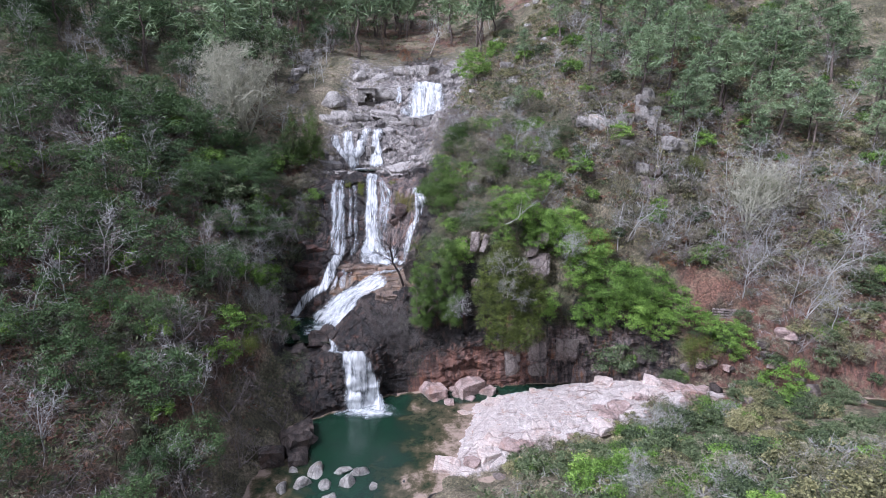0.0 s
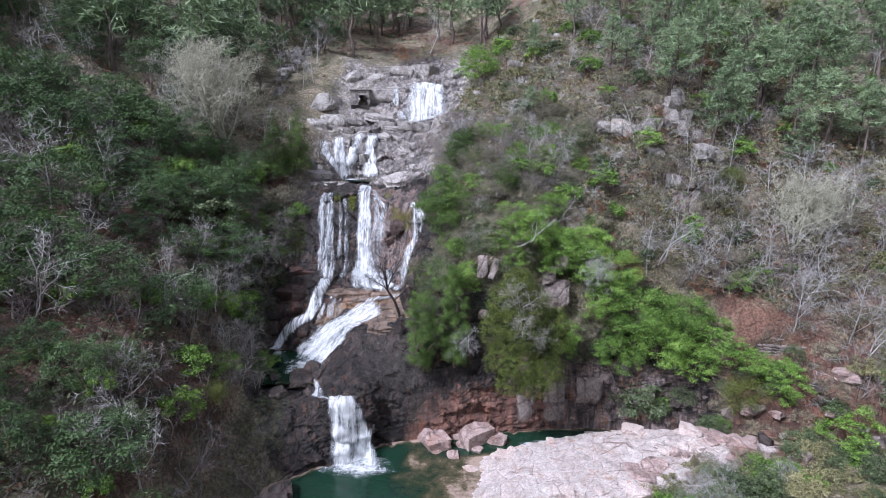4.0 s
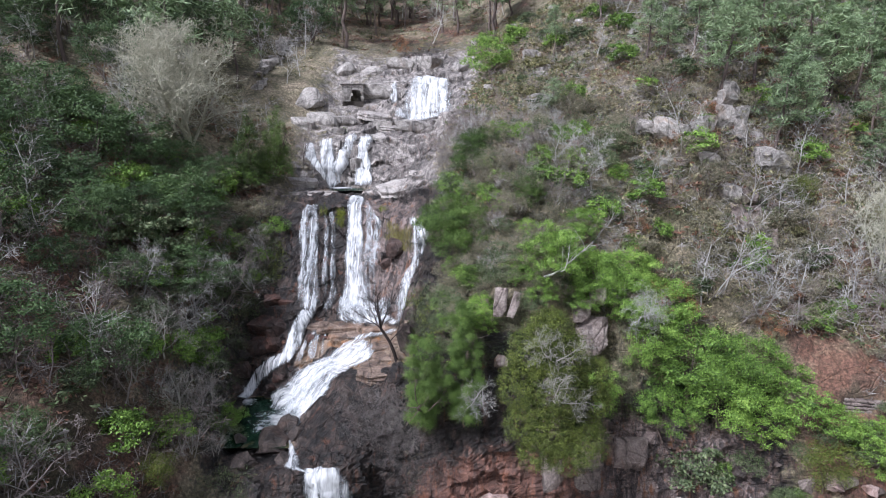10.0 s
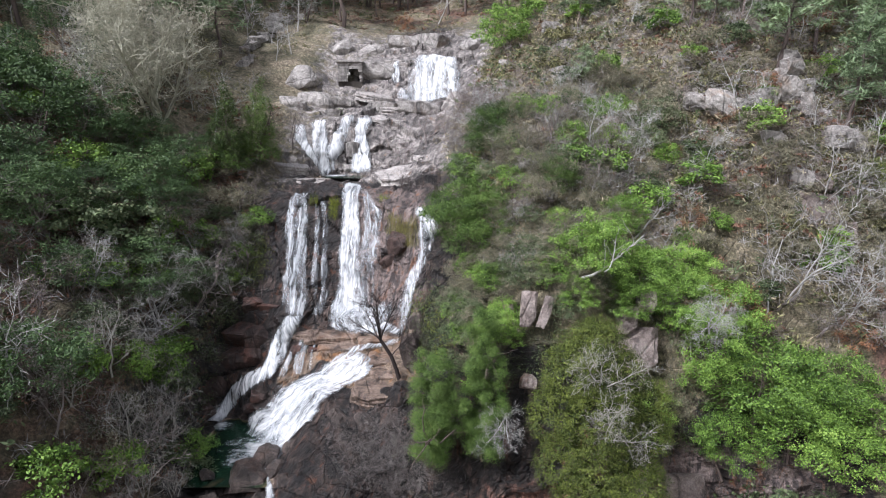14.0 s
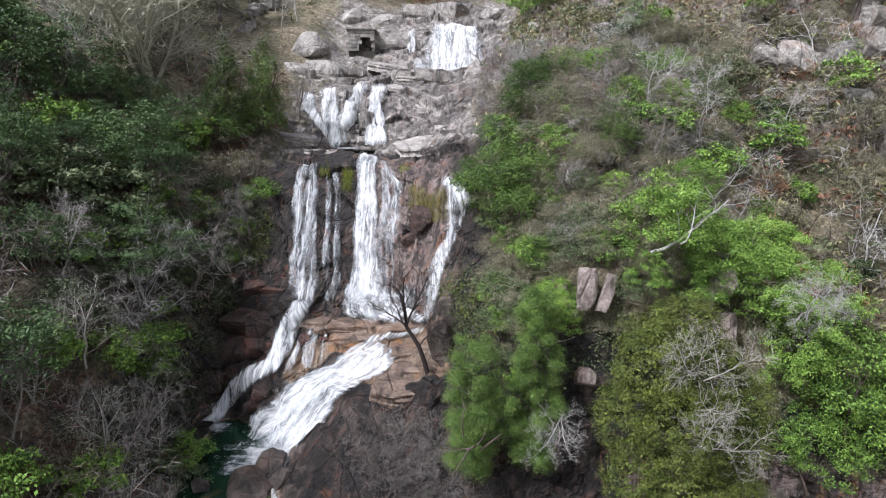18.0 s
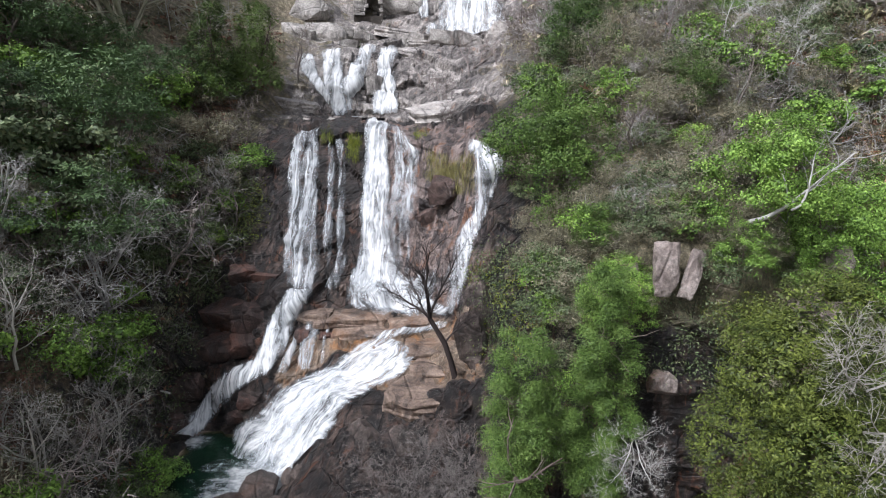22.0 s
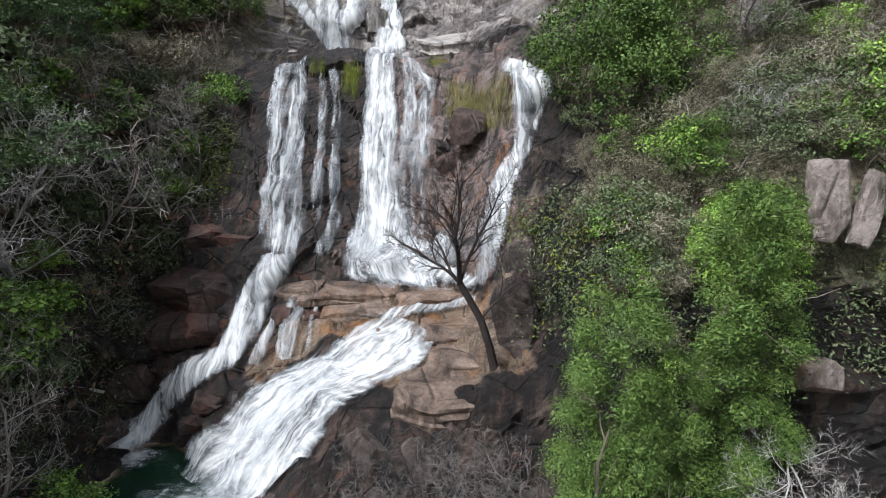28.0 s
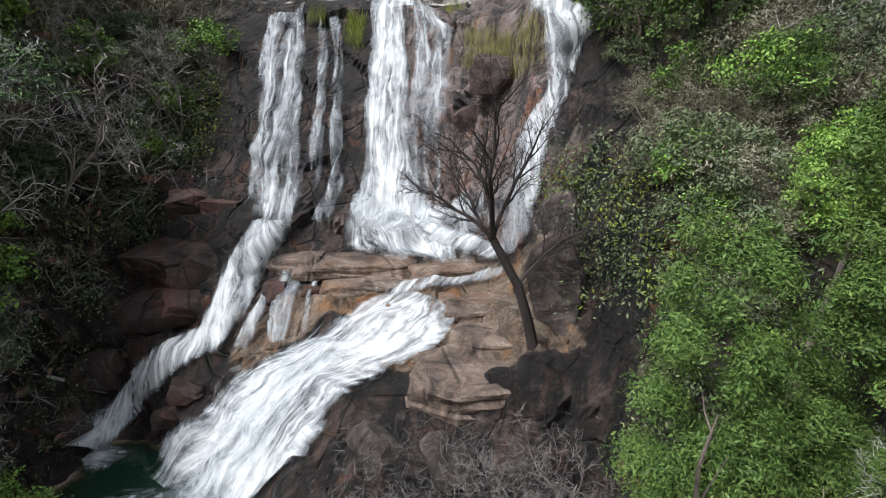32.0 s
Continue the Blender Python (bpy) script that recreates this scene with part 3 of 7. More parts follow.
def fall(key, name, pairs, thick=0.5, across=14, spread=0.12, level=-99.0):
    """White water down a face between two edges. pairs: (x, y, z) of the left and the right edge, from the lip down."""
    left, right = (np.array([p[k] for p in pairs], dtype=float) for k in (0, 1))
    seg = np.concatenate([[0], np.cumsum(np.linalg.norm(np.diff((left + right) / 2, axis=0), axis=1))])
    n = max(8, int(seg[-1] / 0.16))
    g, side = np.zeros((n + 1, across + 1, 3)), np.zeros((n + 1, across + 1, 3))
    flow, thickness = [], []
    for i in range(n + 1):
        at = seg[-1] * i / n
        a, b = (np.array([np.interp(at, seg, e[:, c]) for c in range(3)]) for e in (left, right))
        grow_out = 0.08 * noise.noise((at * 0.8, a[0], 2.0))
        w = np.linalg.norm(b - a)
        for j in range(across + 1):
            u = j / across
            q = a + (b - a) * (u + (u - 0.5) * (0.16 + grow_out))
            hit, nor = front(*q)
            if abs(hit.y - q[1]) > 1.8:
                hit, nor = Vector(q), Vector((0, -0.92, 0.39))
            g[i, j], side[i, j] = hit, nor
            v = abs(2 * u - 1)
            flow.append((u * w + a[0], at * 0.42, 0.0))
            end = max(0.0, 1 - (n - i) * 0.16 / 0.5) * 0.25 + max(0.0, 1 - i * 0.16 / 0.4) * 0.12
            thickness.append(thick - 0.06 * v * v - 1.5 * max(0, v - 0.68) - end)
    raw = g.copy()
    for _ in range(6):
        g[1:-1] = 0.25 * g[:-2] + 0.5 * g[1:-1] + 0.25 * g[2:]
        g[:, 1:-1] = 0.25 * g[:, :-2] + 0.5 * g[:, 1:-1] + 0.25 * g[:, 2:]
        side[1:-1] = 0.25 * side[:-2] + 0.5 * side[1:-1] + 0.25 * side[2:]
    side /= np.linalg.norm(side, axis=2, keepdims=True)
    under = np.maximum(0, ((raw - g) * side).sum(axis=2, keepdims=True))
    bulge = (0.14 * (1 - (2 * np.arange(across + 1) / across - 1) ** 2))[None, :, None]
    g = g + side * (0.85 * under + spread + bulge)
    g[:, :, 2] = np.maximum(g[:, :, 2], level + 0.03)
    w = across + 1
    faces = [(i * w + j, i * w + j + 1, (i + 1) * w + j + 1, (i + 1) * w + j) for i in range(n) for j in range(across)]
    me = mesh_of(name, g.reshape(-1, 3).tolist(), faces, WHITE, True)
    me.attributes.new("flow", "FLOAT_VECTOR", "POINT").data.foreach_set("vector", [c for p in flow for c in p])
    me.attributes.new("thick", "FLOAT", "POINT").data.foreach_set("value", thickness)
    ob = new(name, me)
    ob.parent = TIERS[key]
    return ob


def sheet(key, name, pairs, thick=0.5, across=20, lift=0.16, level=-99.0):
    """White water over sloping slabs. pairs: (x, y, z) of the left and the right edge, from the head down."""
    left, right = (np.array([p[k] for p in pairs], dtype=float) for k in (0, 1))
    mid = (left + right) / 2
    seg = np.concatenate([[0], np.cumsum(np.linalg.norm(np.diff(mid, axis=0), axis=1))])
    n = max(8, int(seg[-1] / 0.15))
    g = np.zeros((n + 1, across + 1, 3))
    flow, thickness = [], []
    for i in range(n + 1):
        at = seg[-1] * i / n
        a, b = (np.array([np.interp(at, seg, e[:, c]) for c in range(3)]) for e in (left, right))
        for j in range(across + 1):
            u = j / across + 0.05 * noise.noise((at * 0.8, j * 0.1, 3.0))
            p = a + (b - a) * u
            g[i, j] = (p[0], p[1], max(drop(p[0], p[1])[0].z, p[2] - 0.3) * 0.6 + p[2] * 0.4)
            v = abs(2 * j / across - 1)
            flow.append((u * 4.0 + 0.5 * noise.noise((at * 0.8, u * 4, 1.0)), at * 0.9, 0.0))
            end = max(0.0, 1 - (n - i) * 0.15 / 0.8) * 0.3 + max(0.0, 1 - i * 0.15 / 0.7) * 0.25
            thickness.append(thick - 0.06 * v * v - 3.0 * max(0, v - 0.82) - 1.6 * max(0, v - 0.55) * abs(noise.noise((at * 1.6, u * 2.5, 7.0))) - end)
    for _ in range(5):
        g[1:-1, :, 2] = 0.25 * g[:-2, :, 2] + 0.5 * g[1:-1, :, 2] + 0.25 * g[2:, :, 2]
        g[:, 1:-1, 2] = 0.25 * g[:, :-2, 2] + 0.5 * g[:, 1:-1, 2] + 0.25 * g[:, 2:, 2]
    bed = np.array([[max(drop(p[0] + a, p[1] + b)[0].z for a in (-0.12, 0.12) for b in (-0.12, 0.12)) for p in row] for row in g])
    z = np.maximum(g[:, :, 2] + lift, bed + 0.06)
    for _ in range(3):
        z[1:-1] = 0.25 * z[:-2] + 0.5 * z[1:-1] + 0.25 * z[2:]
        z[:, 1:-1] = 0.25 * z[:, :-2] + 0.5 * z[:, 1:-1] + 0.25 * z[:, 2:]
    g[:, :, 2] = np.maximum(np.maximum(z, bed + 0.03), level + 0.03)
    w = across + 1
    faces = [(i * w + j, i * w + j + 1, (i + 1) * w + j + 1, (i + 1) * w + j) for i in range(n) for j in range(across)]
    me = mesh_of(name, g.reshape(-1, 3).tolist(), faces, WHITE, True)
    me.attributes.new("flow", "FLOAT_VECTOR", "POINT").data.foreach_set("vector", [c for p in flow for c in p])
    me.attributes.new("thick", "FLOAT", "POINT").data.foreach_set("value", thickness)
    ob = new(name, me)
    ob.parent = TIERS[key]
    return ob


tier("low", "broad white fall dropping into the green pool")
tier("channel", "thin turquoise-white run between the cliff and the slabs")
tier("run", "narrow run of white water between boulders")
tier("fan", "fan of white water over sloping slabs")
tier("main", "tall white main fall with thin veils on stained granite")
tier("side", "white side fall bending round a mossy knob")
tier("terrace", "branching white fall above the granite terrace")
tier("top", "wide bright uppermost fall with small side drops")
fall("low", "curtain", [((-10.0, 51.0, 5.1), (-7.9, 51.0, 5.1)), ((-10.0, 50.4, 4.4), (-7.5, 50.3, 4.6)), ((-9.8, 49.9, 3.0), (-7.0, 49.9, 3.2)), ((-9.7, 49.5, 1.4), (-6.5, 49.4, 1.6)), ((-9.6, 49.1, 0.3), (-6.0, 49.0, 0.4)), ((-9.5, 48.4, -0.6), (-5.8, 48.2, -0.6))], 0.6, 24, 0.14, 0.02)
fall("main", "main_fall", [((-9.8, 71.5, 20.5), (-8.5, 71.5, 20.5)), ((-9.7, 69.4, 20.2), (-8.2, 69.6, 20.1)), ((-9.6, 67.5, 17.5), (-8.0, 67.5, 17.5)), ((-9.6, 66.2, 15.7), (-7.9, 65.9, 15.7)), ((-9.5, 64.8, 13.7), (-7.7, 65.0, 13.7)), ((-9.8, 63.8, 12.6), (-7.1, 63.8, 12.5)), ((-9.9, 63.4, 11.9), (-6.5, 63.2, 11.8))], 0.5, 24, 0.16)
fall("main", "veil", [((-8.4, 70.5, 20.3), (-7.3, 68.6, 19.9)), ((-8.1, 68.1, 18.9), (-6.2, 67.6, 18.8)), ((-7.9, 66.9, 16.8), (-6.3, 66.4, 16.8)), ((-7.8, 65.3, 14.7), (-6.5, 64.7, 14.7)), ((-7.6, 63.8, 12.4), (-6.6, 63.5, 12.4))], 0.28, 18)
fall("main", "thin_fall", [((-14.1, 70.6, 20.2), (-12.4, 69.3, 20.0)), ((-14.0, 67.5, 17.4), (-12.2, 67.4, 17.4)), ((-13.6, 65.1, 14.8), (-11.9, 65.3, 14.8)), ((-13.7, 64.6, 13.6), (-11.5, 64.2, 13.4)), ((-13.5, 63.4, 12.6), (-11.6, 63.5, 12.4)), ((-13.1, 63.0, 11.8), (-11.9, 63.0, 11.8))], 0.36, 20)
strand("main", "thread", [(-11.3, 68.9, 19.6, 0.4), (-11.0, 68.4, 18.9, 0.5), (-10.8, 66.7, 16.1, 0.55), (-10.7, 65.0, 14.1, 0.5), (-10.4, 64.3, 13.1, 0.6), (-10.9, 63.4, 11.8, 0.9)], 0.31, 10)
strand("main", "thread", [(-11.7, 68.9, 19.5, 0.4), (-11.4, 66.7, 16.3, 0.5), (-11.3, 65.2, 14.5, 0.5), (-11.2, 64.0, 12.8, 0.4)], 0.24, 8)
fall("main", "foot_run", [((-9.8, 63.8, 12.6), (-9.8, 63.3, 11.7)), ((-8.3, 63.9, 12.3), (-8.2, 63.2, 11.7)), ((-6.7, 63.2, 11.9), (-6.7, 62.8, 11.3)), ((-5.3, 62.4, 11.7), (-5.3, 62.1, 11.0)), ((-4.4, 61.6, 11.6), (-4.5, 61.5, 11.0))], 0.44, 10, 0.1)
fall("main", "return_run", [((-4.5, 61.4, 11.0), (-4.6, 61.2, 10.6)), ((-5.4, 61.7, 10.65), (-5.4, 61.3, 10.35)), ((-6.6, 61.4, 10.5), (-6.6, 61.0, 10.25)), ((-7.7, 61.0, 10.5), (-7.7, 60.5, 10.2)), ((-8.8, 60.9, 10.3), (-8.6, 60.4, 10.0))], 0.36, 8, 0.1)
fall("fan", "chute", [((-13.1, 63.0, 11.9), (-11.9, 63.0, 11.9)), ((-13.4, 62.3, 11.2), (-12.3, 62.3, 11.2)), ((-13.9, 62.2, 10.2), (-12.8, 61.8, 10.2)), ((-14.0, 61.5, 9.4), (-12.9, 61.2, 9.5)), ((-14.2, 61.1, 8.8), (-13.2, 60.6, 8.6)), ((-15.0, 61.2, 8.4), (-14.3, 60.4, 7.9)), ((-16.4, 61.5, 7.6), (-15.3, 60.7, 7.1)), ((-17.3, 61.4, 6.5), (-16.2, 60.6, 6.1)), ((-17.8, 60.5, 5.8), (-16.8, 60.0, 5.6)), ((-17.9, 59.4, 5.4), (-17.2, 59.0, 5.4))], 0.52, 14, 0.26, 5.31)
fall("side", "side_fall", [((-3.6, 65.5, 19.5), (-3.1, 65.3, 19.6)), ((-3.4, 64.3, 18.9), (-1.6, 63.8, 18.7)), ((-3.3, 63.6, 18.2), (-2.1, 63.4, 18.0)), ((-3.3, 62.8, 17.0), (-2.5, 62.7, 17.0)), ((-3.3, 62.4, 16.3), (-2.7, 62.2, 16.2)), ((-3.9, 62.3, 15.5), (-3.0, 61.9, 15.8)), ((-4.2, 62.2, 14.8), (-3.4, 61.8, 14.8)), ((-4.3, 61.6, 13.9), (-3.6, 61.1, 13.8)), ((-4.5, 61.2, 12.4), (-3.8, 60.9, 12.4)), ((-4.8, 61.4, 11.6), (-4.0, 60.8, 11.6))], 0.44, 14)
fall("side", "step_curtain", [((-6.0, 63.1, 13.1), (-4.0, 61.6, 13.8)), ((-6.1, 63.1, 12.6), (-4.1, 61.5, 13.0)), ((-6.3, 63.0, 11.8), (-4.3, 61.5, 11.9))], 0.2, 14)
sheet("fan", "broad_sheet", [((-8.3, 61.1, 10.3), (-5.9, 59.2, 10.1)), ((-9.1, 60.6, 10.0), (-6.1, 58.3, 9.8)), ((-9.8, 60.4, 9.5), (-6.6, 57.9, 9.5)), ((-10.2, 59.7, 9.1), (-7.4, 57.6, 9.2)), ((-11.5, 60.1, 8.5), (-8.1, 57.2, 8.9)), ((-12.8, 60.2, 7.9), (-8.7, 56.9, 8.7)), ((-13.5, 60.0, 7.4), (-9.1, 56.6, 8.3)), ((-14.1, 59.6, 6.8), (-9.5, 56.1, 7.5)), ((-15.2, 59.6, 5.9), (-10.0, 55.6, 6.5)), ((-15.7, 58.8, 5.3), (-11.1, 55.5, 5.3))], 0.55, 34, 0.16, 5.31)
sheet("fan", "over_sheet", [((-10.4, 59.6, 9.6), (-8.6, 58.4, 9.3)), ((-12.0, 59.2, 8.2), (-9.8, 57.7, 8.4)), ((-13.2, 58.6, 6.8), (-10.8, 57.0, 7.2)), ((-14.0, 57.8, 5.4), (-11.8, 56.2, 5.6)), ((-14.2, 57.2, 5.3), (-12.2, 55.7, 5.3))], 0.34, 18, 0.3, 5.33)
fall("fan", "short_drop", [((-12.0, 62.3, 10.4), (-11.2, 62.4, 10.4)), ((-12.0, 61.2, 9.6), (-11.3, 61.1, 9.6)), ((-12.1, 60.5, 8.5), (-11.3, 60.4, 8.6))], 0.36, 10)
strand("fan", "short_thread", [(-12.4, 61.9, 10.0, 0.4), (-12.6, 61.2, 9.2, 0.5), (-12.9, 60.5, 8.3, 0.6)], 0.4, 8)
strand("fan", "short_thread", [(-10.9, 62.3, 10.3, 0.3), (-10.8, 61.2, 9.6, 0.35), (-10.7, 60.1, 8.9, 0.4)], 0.34, 8)
strand("fan", "short_thread", [(-13.7, 62.3, 10.9, 0.5), (-13.8, 61.7, 9.9, 0.7), (-13.9, 61.3, 9.1, 0.6)], 0.3, 8)
fall("terrace", "slanting_strand", [((-15.8, 78.8, 25.0), (-14.8, 78.7, 25.1)), ((-15.5, 77.2, 23.6), (-14.2, 77.2, 23.5)), ((-13.6, 76.2, 21.9), (-12.5, 76.3, 21.6)), ((-13.0, 76.0, 21.0), (-12.0, 76.0, 21.0))], 0.52, 12, 0.28, 20.78)
fall("terrace", "wide_strand", [((-14.2, 79.0, 25.3), (-12.7, 79.0, 25.5)), ((-13.8, 77.8, 23.5), (-12.5, 77.8, 23.5)), ((-13.3, 76.4, 21.5), (-11.9, 76.4, 21.5)), ((-13.2, 75.9, 20.9), (-11.8, 75.9, 20.9))], 0.56, 14, 0.28, 20.78)
fall("terrace", "branch_strand", [((-11.5, 80.3, 25.7), (-10.3, 80.3, 25.8)), ((-12.0, 78.3, 23.7), (-10.8, 78.5, 23.8)), ((-12.8, 76.8, 22.0), (-11.6, 76.8, 21.9)), ((-12.9, 76.2, 21.2), (-11.6, 76.2, 21.2))], 0.48, 12, 0.28, 20.78)
fall("terrace", "straight_strand", [((-10.0, 80.5, 25.8), (-8.7, 80.5, 25.8)), ((-10.1, 78.5, 23.7), (-8.8, 78.5, 23.7)), ((-10.2, 77.0, 21.8), (-8.3, 77.0, 21.8)), ((-10.3, 76.3, 21.0), (-8.2, 76.3, 21.0))], 0.56, 14, 0.28, 20.78)
strand("top", "wide_curtain", [(-2.5, 93.5, 32.4, 4.6), (-2.4, 91.8, 31.9, 5.4), (-2.6, 89.2, 29.8, 5.8), (-2.7, 87.2, 27.8, 6.2), (-2.8, 86.0, 27.3, 6.0)], 0.52, 28, 0.15)
strand("top", "narrow_drop", [(-7.0, 92.0, 32.0, 0.8), (-7.1, 91.2, 30.2, 0.9), (-6.8, 90.2, 29.2, 1.0)], 0.42, 8)
strand("top", "spill", [(-6.2, 88.8, 28.4, 0.9), (-5.9, 88.0, 27.4, 1.6)], 0.42, 8)
strand("run", "run_sheet", [(-12.8, 54.0, 5.5, 0.4), (-11.6, 52.7, 5.4, 0.6), (-10.9, 51.9, 5.2, 0.9), (-11.1, 51.1, 5.0, 1.3), (-9.8, 50.6, 5.0, 1.4)], 0.46, 8, 0.12)


def foam(key, x, y, level, rx, ry, seed):
    """Foam and bubbles spread on a pool where a fall strikes it."""
    rings, spokes = 8, 28
    verts, flow, thickness, faces = [], [], [], []
    for i in range(rings + 1):
        r = i / rings
        for k in range(spokes):
            a = 2 * math.pi * k / spokes
            e = 1 + 0.35 * noise.noise((math.cos(a) * 1.6 + seed, math.sin(a) * 1.6, seed))
            verts.append((x + rx * r * e * math.cos(a), y + ry * r * e * math.sin(a), level + 0.03 + 0.06 * (1 - r)))
            flow.append((verts[-1][0] * 0.3, verts[-1][1] * 2.2, 0.0))
            thickness.append(0.74 - 0.7 * r)
    for i in range(rings):
        for k in range(spokes):
            faces.append((i * spokes + k, i * spokes + (k + 1) % spokes, (i + 1) * spokes + (k + 1) % spokes, (i + 1) * spokes + k))
    me = mesh_of("foam", verts, faces, WHITE, True)
    me.attributes.new("flow", "FLOAT_VECTOR", "POINT").data.foreach_set("vector", [c for p in flow for c in p])
    me.attributes.new("thick", "FLOAT", "POINT").data.foreach_set("value", thickness)
    ob = new("foam", me)
    ob.parent = TIERS[key]


sheet("main", "foot_sheet", [((-9.8, 64.4, 12.6), (-7.6, 64.0, 12.6)), ((-10.2, 63.5, 11.6), (-6.2, 63.2, 11.5)), ((-10.2, 63.0, 11.1), (-5.2, 62.6, 11.0)), ((-9.6, 62.4, 10.9), (-4.8, 61.8, 10.8))], 0.46, 22, 0.12)
foam("low", -7.4, 48.3, 0.0, 3.4, 1.5, 1.0)
foam("fan", -13.0, 56.4, 5.3, 3.4, 2.2, 2.0)
foam("fan", -16.9, 59.2, 5.3, 0.9, 0.7, 3.0)
foam("channel", 9.6, 51.9, 0.0, 1.7, 0.3, 6.0)
foam("channel", 7.4, 51.6, 0.0, 0.9, 0.25, 8.0)
foam("terrace", -11.6, 75.9, 20.75, 2.6, 0.9, 4.0)

# ---- plants: generators ----


def foliage(name, dark, light, dry=None, rough=0.6, dry_at=0.72):
    """Leaves: a colour for every leaf and tree, lighter in patches of the crown."""
    m, n, l, b = material(name, rough, 0.0, 0.3)
    g, o = n.new("ShaderNodeNewGeometry"), n.new("ShaderNodeObjectInfo")
    patch = noise_tex(n, l, 1.3, 5, 0.7)
    f = maths(n, l, "ADD", maths(n, l, "MULTIPLY", g.outputs["Random Per Island"], 0.3), maths(n, l, "MULTIPLY", patch, 0.85))
    f = maths(n, l, "ADD", f, maths(n, l, "MULTIPLY", maths(n, l, "SUBTRACT", o.outputs["Random"], 0.5), 0.18))
    stops = [(0.36, tuple(0.6 * c for c in dark)), (0.68, light)]
    if dry:
        stops += [(dry_at + 0.12, dry)]
    l.new(ramp(n, l, f, stops), b.inputs["Base Color"])
    return m


def bark(name, pale, dark):
    m, n, l, b = material(name, 0.85, 0.0, 0.2)
    t = noise_tex(n, l, 2.2, 5, 0.7, (1, 1, 0.35))
    o = n.new("ShaderNodeObjectInfo")
    f = maths(n, l, "ADD", t, maths(n, l, "MULTIPLY", maths(n, l, "SUBTRACT", o.outputs["Random"], 0.5), 0.3))
    l.new(ramp(n, l, f, [(0.3, dark), (0.65, pale)]), b.inputs["Base Color"])
    bump(n, l, b, noise_tex(n, l, 14, 3, 0.6), 0.4, 0.02)
    return m


PINE_BARK = bark("pine_bark", (0.2, 0.16, 0.14), (0.07, 0.055, 0.05))
PALE_BARK = bark("pale_lichened_bark", (0.46, 0.45, 0.43), (0.22, 0.21, 0.2))
LICHEN_BARK = bark("lichened_olive_bark", (0.5, 0.49, 0.39), (0.25, 0.24, 0.18))
BROWN_BARK = bark("brown_twigs", (0.25, 0.215, 0.2), (0.12, 0.1, 0.095))
GREY_BARK = bark("grey_brown_twigs", (0.22, 0.2, 0.19), (0.09, 0.078, 0.074))
ASH_BARK = bark("ash_grey_twigs", (0.42, 0.4, 0.36), (0.19, 0.18, 0.16))
BLACK_BARK = bark("blackened_bark", (0.05, 0.04, 0.038), (0.018, 0.014, 0.013))
EVERGREEN = foliage("bright_evergreen_leaves", (0.06, 0.125, 0.024), (0.2, 0.34, 0.058), (0.36, 0.48, 0.11), dry_at=0.78)
ACACIA = foliage("dark_feathery_leaves", (0.024, 0.055, 0.02), (0.078, 0.135, 0.046), (0.15, 0.21, 0.076), dry_at=0.81)
MIMOSA = foliage("soft_green_needles", (0.025, 0.058, 0.012), (0.092, 0.158, 0.031), (0.17, 0.236, 0.06), dry_at=0.79)
YELLOWISH = foliage("yellow_green_needles", (0.045, 0.07, 0.012), (0.145, 0.178, 0.032), (0.235, 0.26, 0.064), dry_at=0.79)
PINE = foliage("grey_green_pine_needles", (0.085, 0.135, 0.065), (0.25, 0.345, 0.18), (0.36, 0.43, 0.24), dry_at=0.8)
CYPRESS = foliage("deep_green_scale_leaves", (0.03, 0.06, 0.014), (0.105, 0.165, 0.035))
RUSSET = foliage("dead_oak_leaves", (0.13, 0.06, 0.03), (0.3, 0.15, 0.08))
HEATH = foliage("olive_heath", (0.085, 0.088, 0.04), (0.31, 0.295, 0.14), (0.45, 0.39, 0.24))
HEATH_DARK = foliage("dark_green_heath", (0.04, 0.065, 0.03), (0.125, 0.165, 0.075), (0.21, 0.21, 0.12))
BRACKEN = foliage("dead_bracken", (0.11, 0.055, 0.035), (0.24, 0.13, 0.085), (0.3, 0.19, 0.12))
SCRUB = foliage("grey_brown_scrub", (0.07, 0.068, 0.04), (0.25, 0.232, 0.155), (0.4, 0.365, 0.28))
DRY_GRASS = foliage("pale_dry_grass", (0.2, 0.165, 0.1), (0.46, 0.395, 0.26), (0.56, 0.5, 0.36))
GRASS = foliage("dry_hanging_grass", (0.1, 0.09, 0.03), (0.26, 0.24, 0.09))
MOSS = foliage("bright_moss", (0.08, 0.11, 0.01), (0.22, 0.26, 0.03))


def tube(points, radii, sides, verts, faces):
    """Adds a tapering tube along the points."""
    base = len(verts)
    for i, p in enumerate(points):
        d = points[min(i + 1, len(points) - 1)] - points[max(i - 1, 0)]
        d = d / (np.linalg.norm(d) + 1e-9)
        a = np.cross(d, (0.31, 0.95, 0.05))
        a /= np.linalg.norm(a) + 1e-9
        b = np.cross(d, a)
        for k in range(sides):
            w = 2 * math.pi * k / sides
            verts.append(tuple(p + radii[i] * (math.cos(w) * a + math.sin(w) * b)))
    for i in range(len(points) - 1):
        for k in range(sides):
            q = base + i * sides
            faces.append((q + k, q + (k + 1) % sides, q + sides + (k + 1) % sides, q + sides + k))


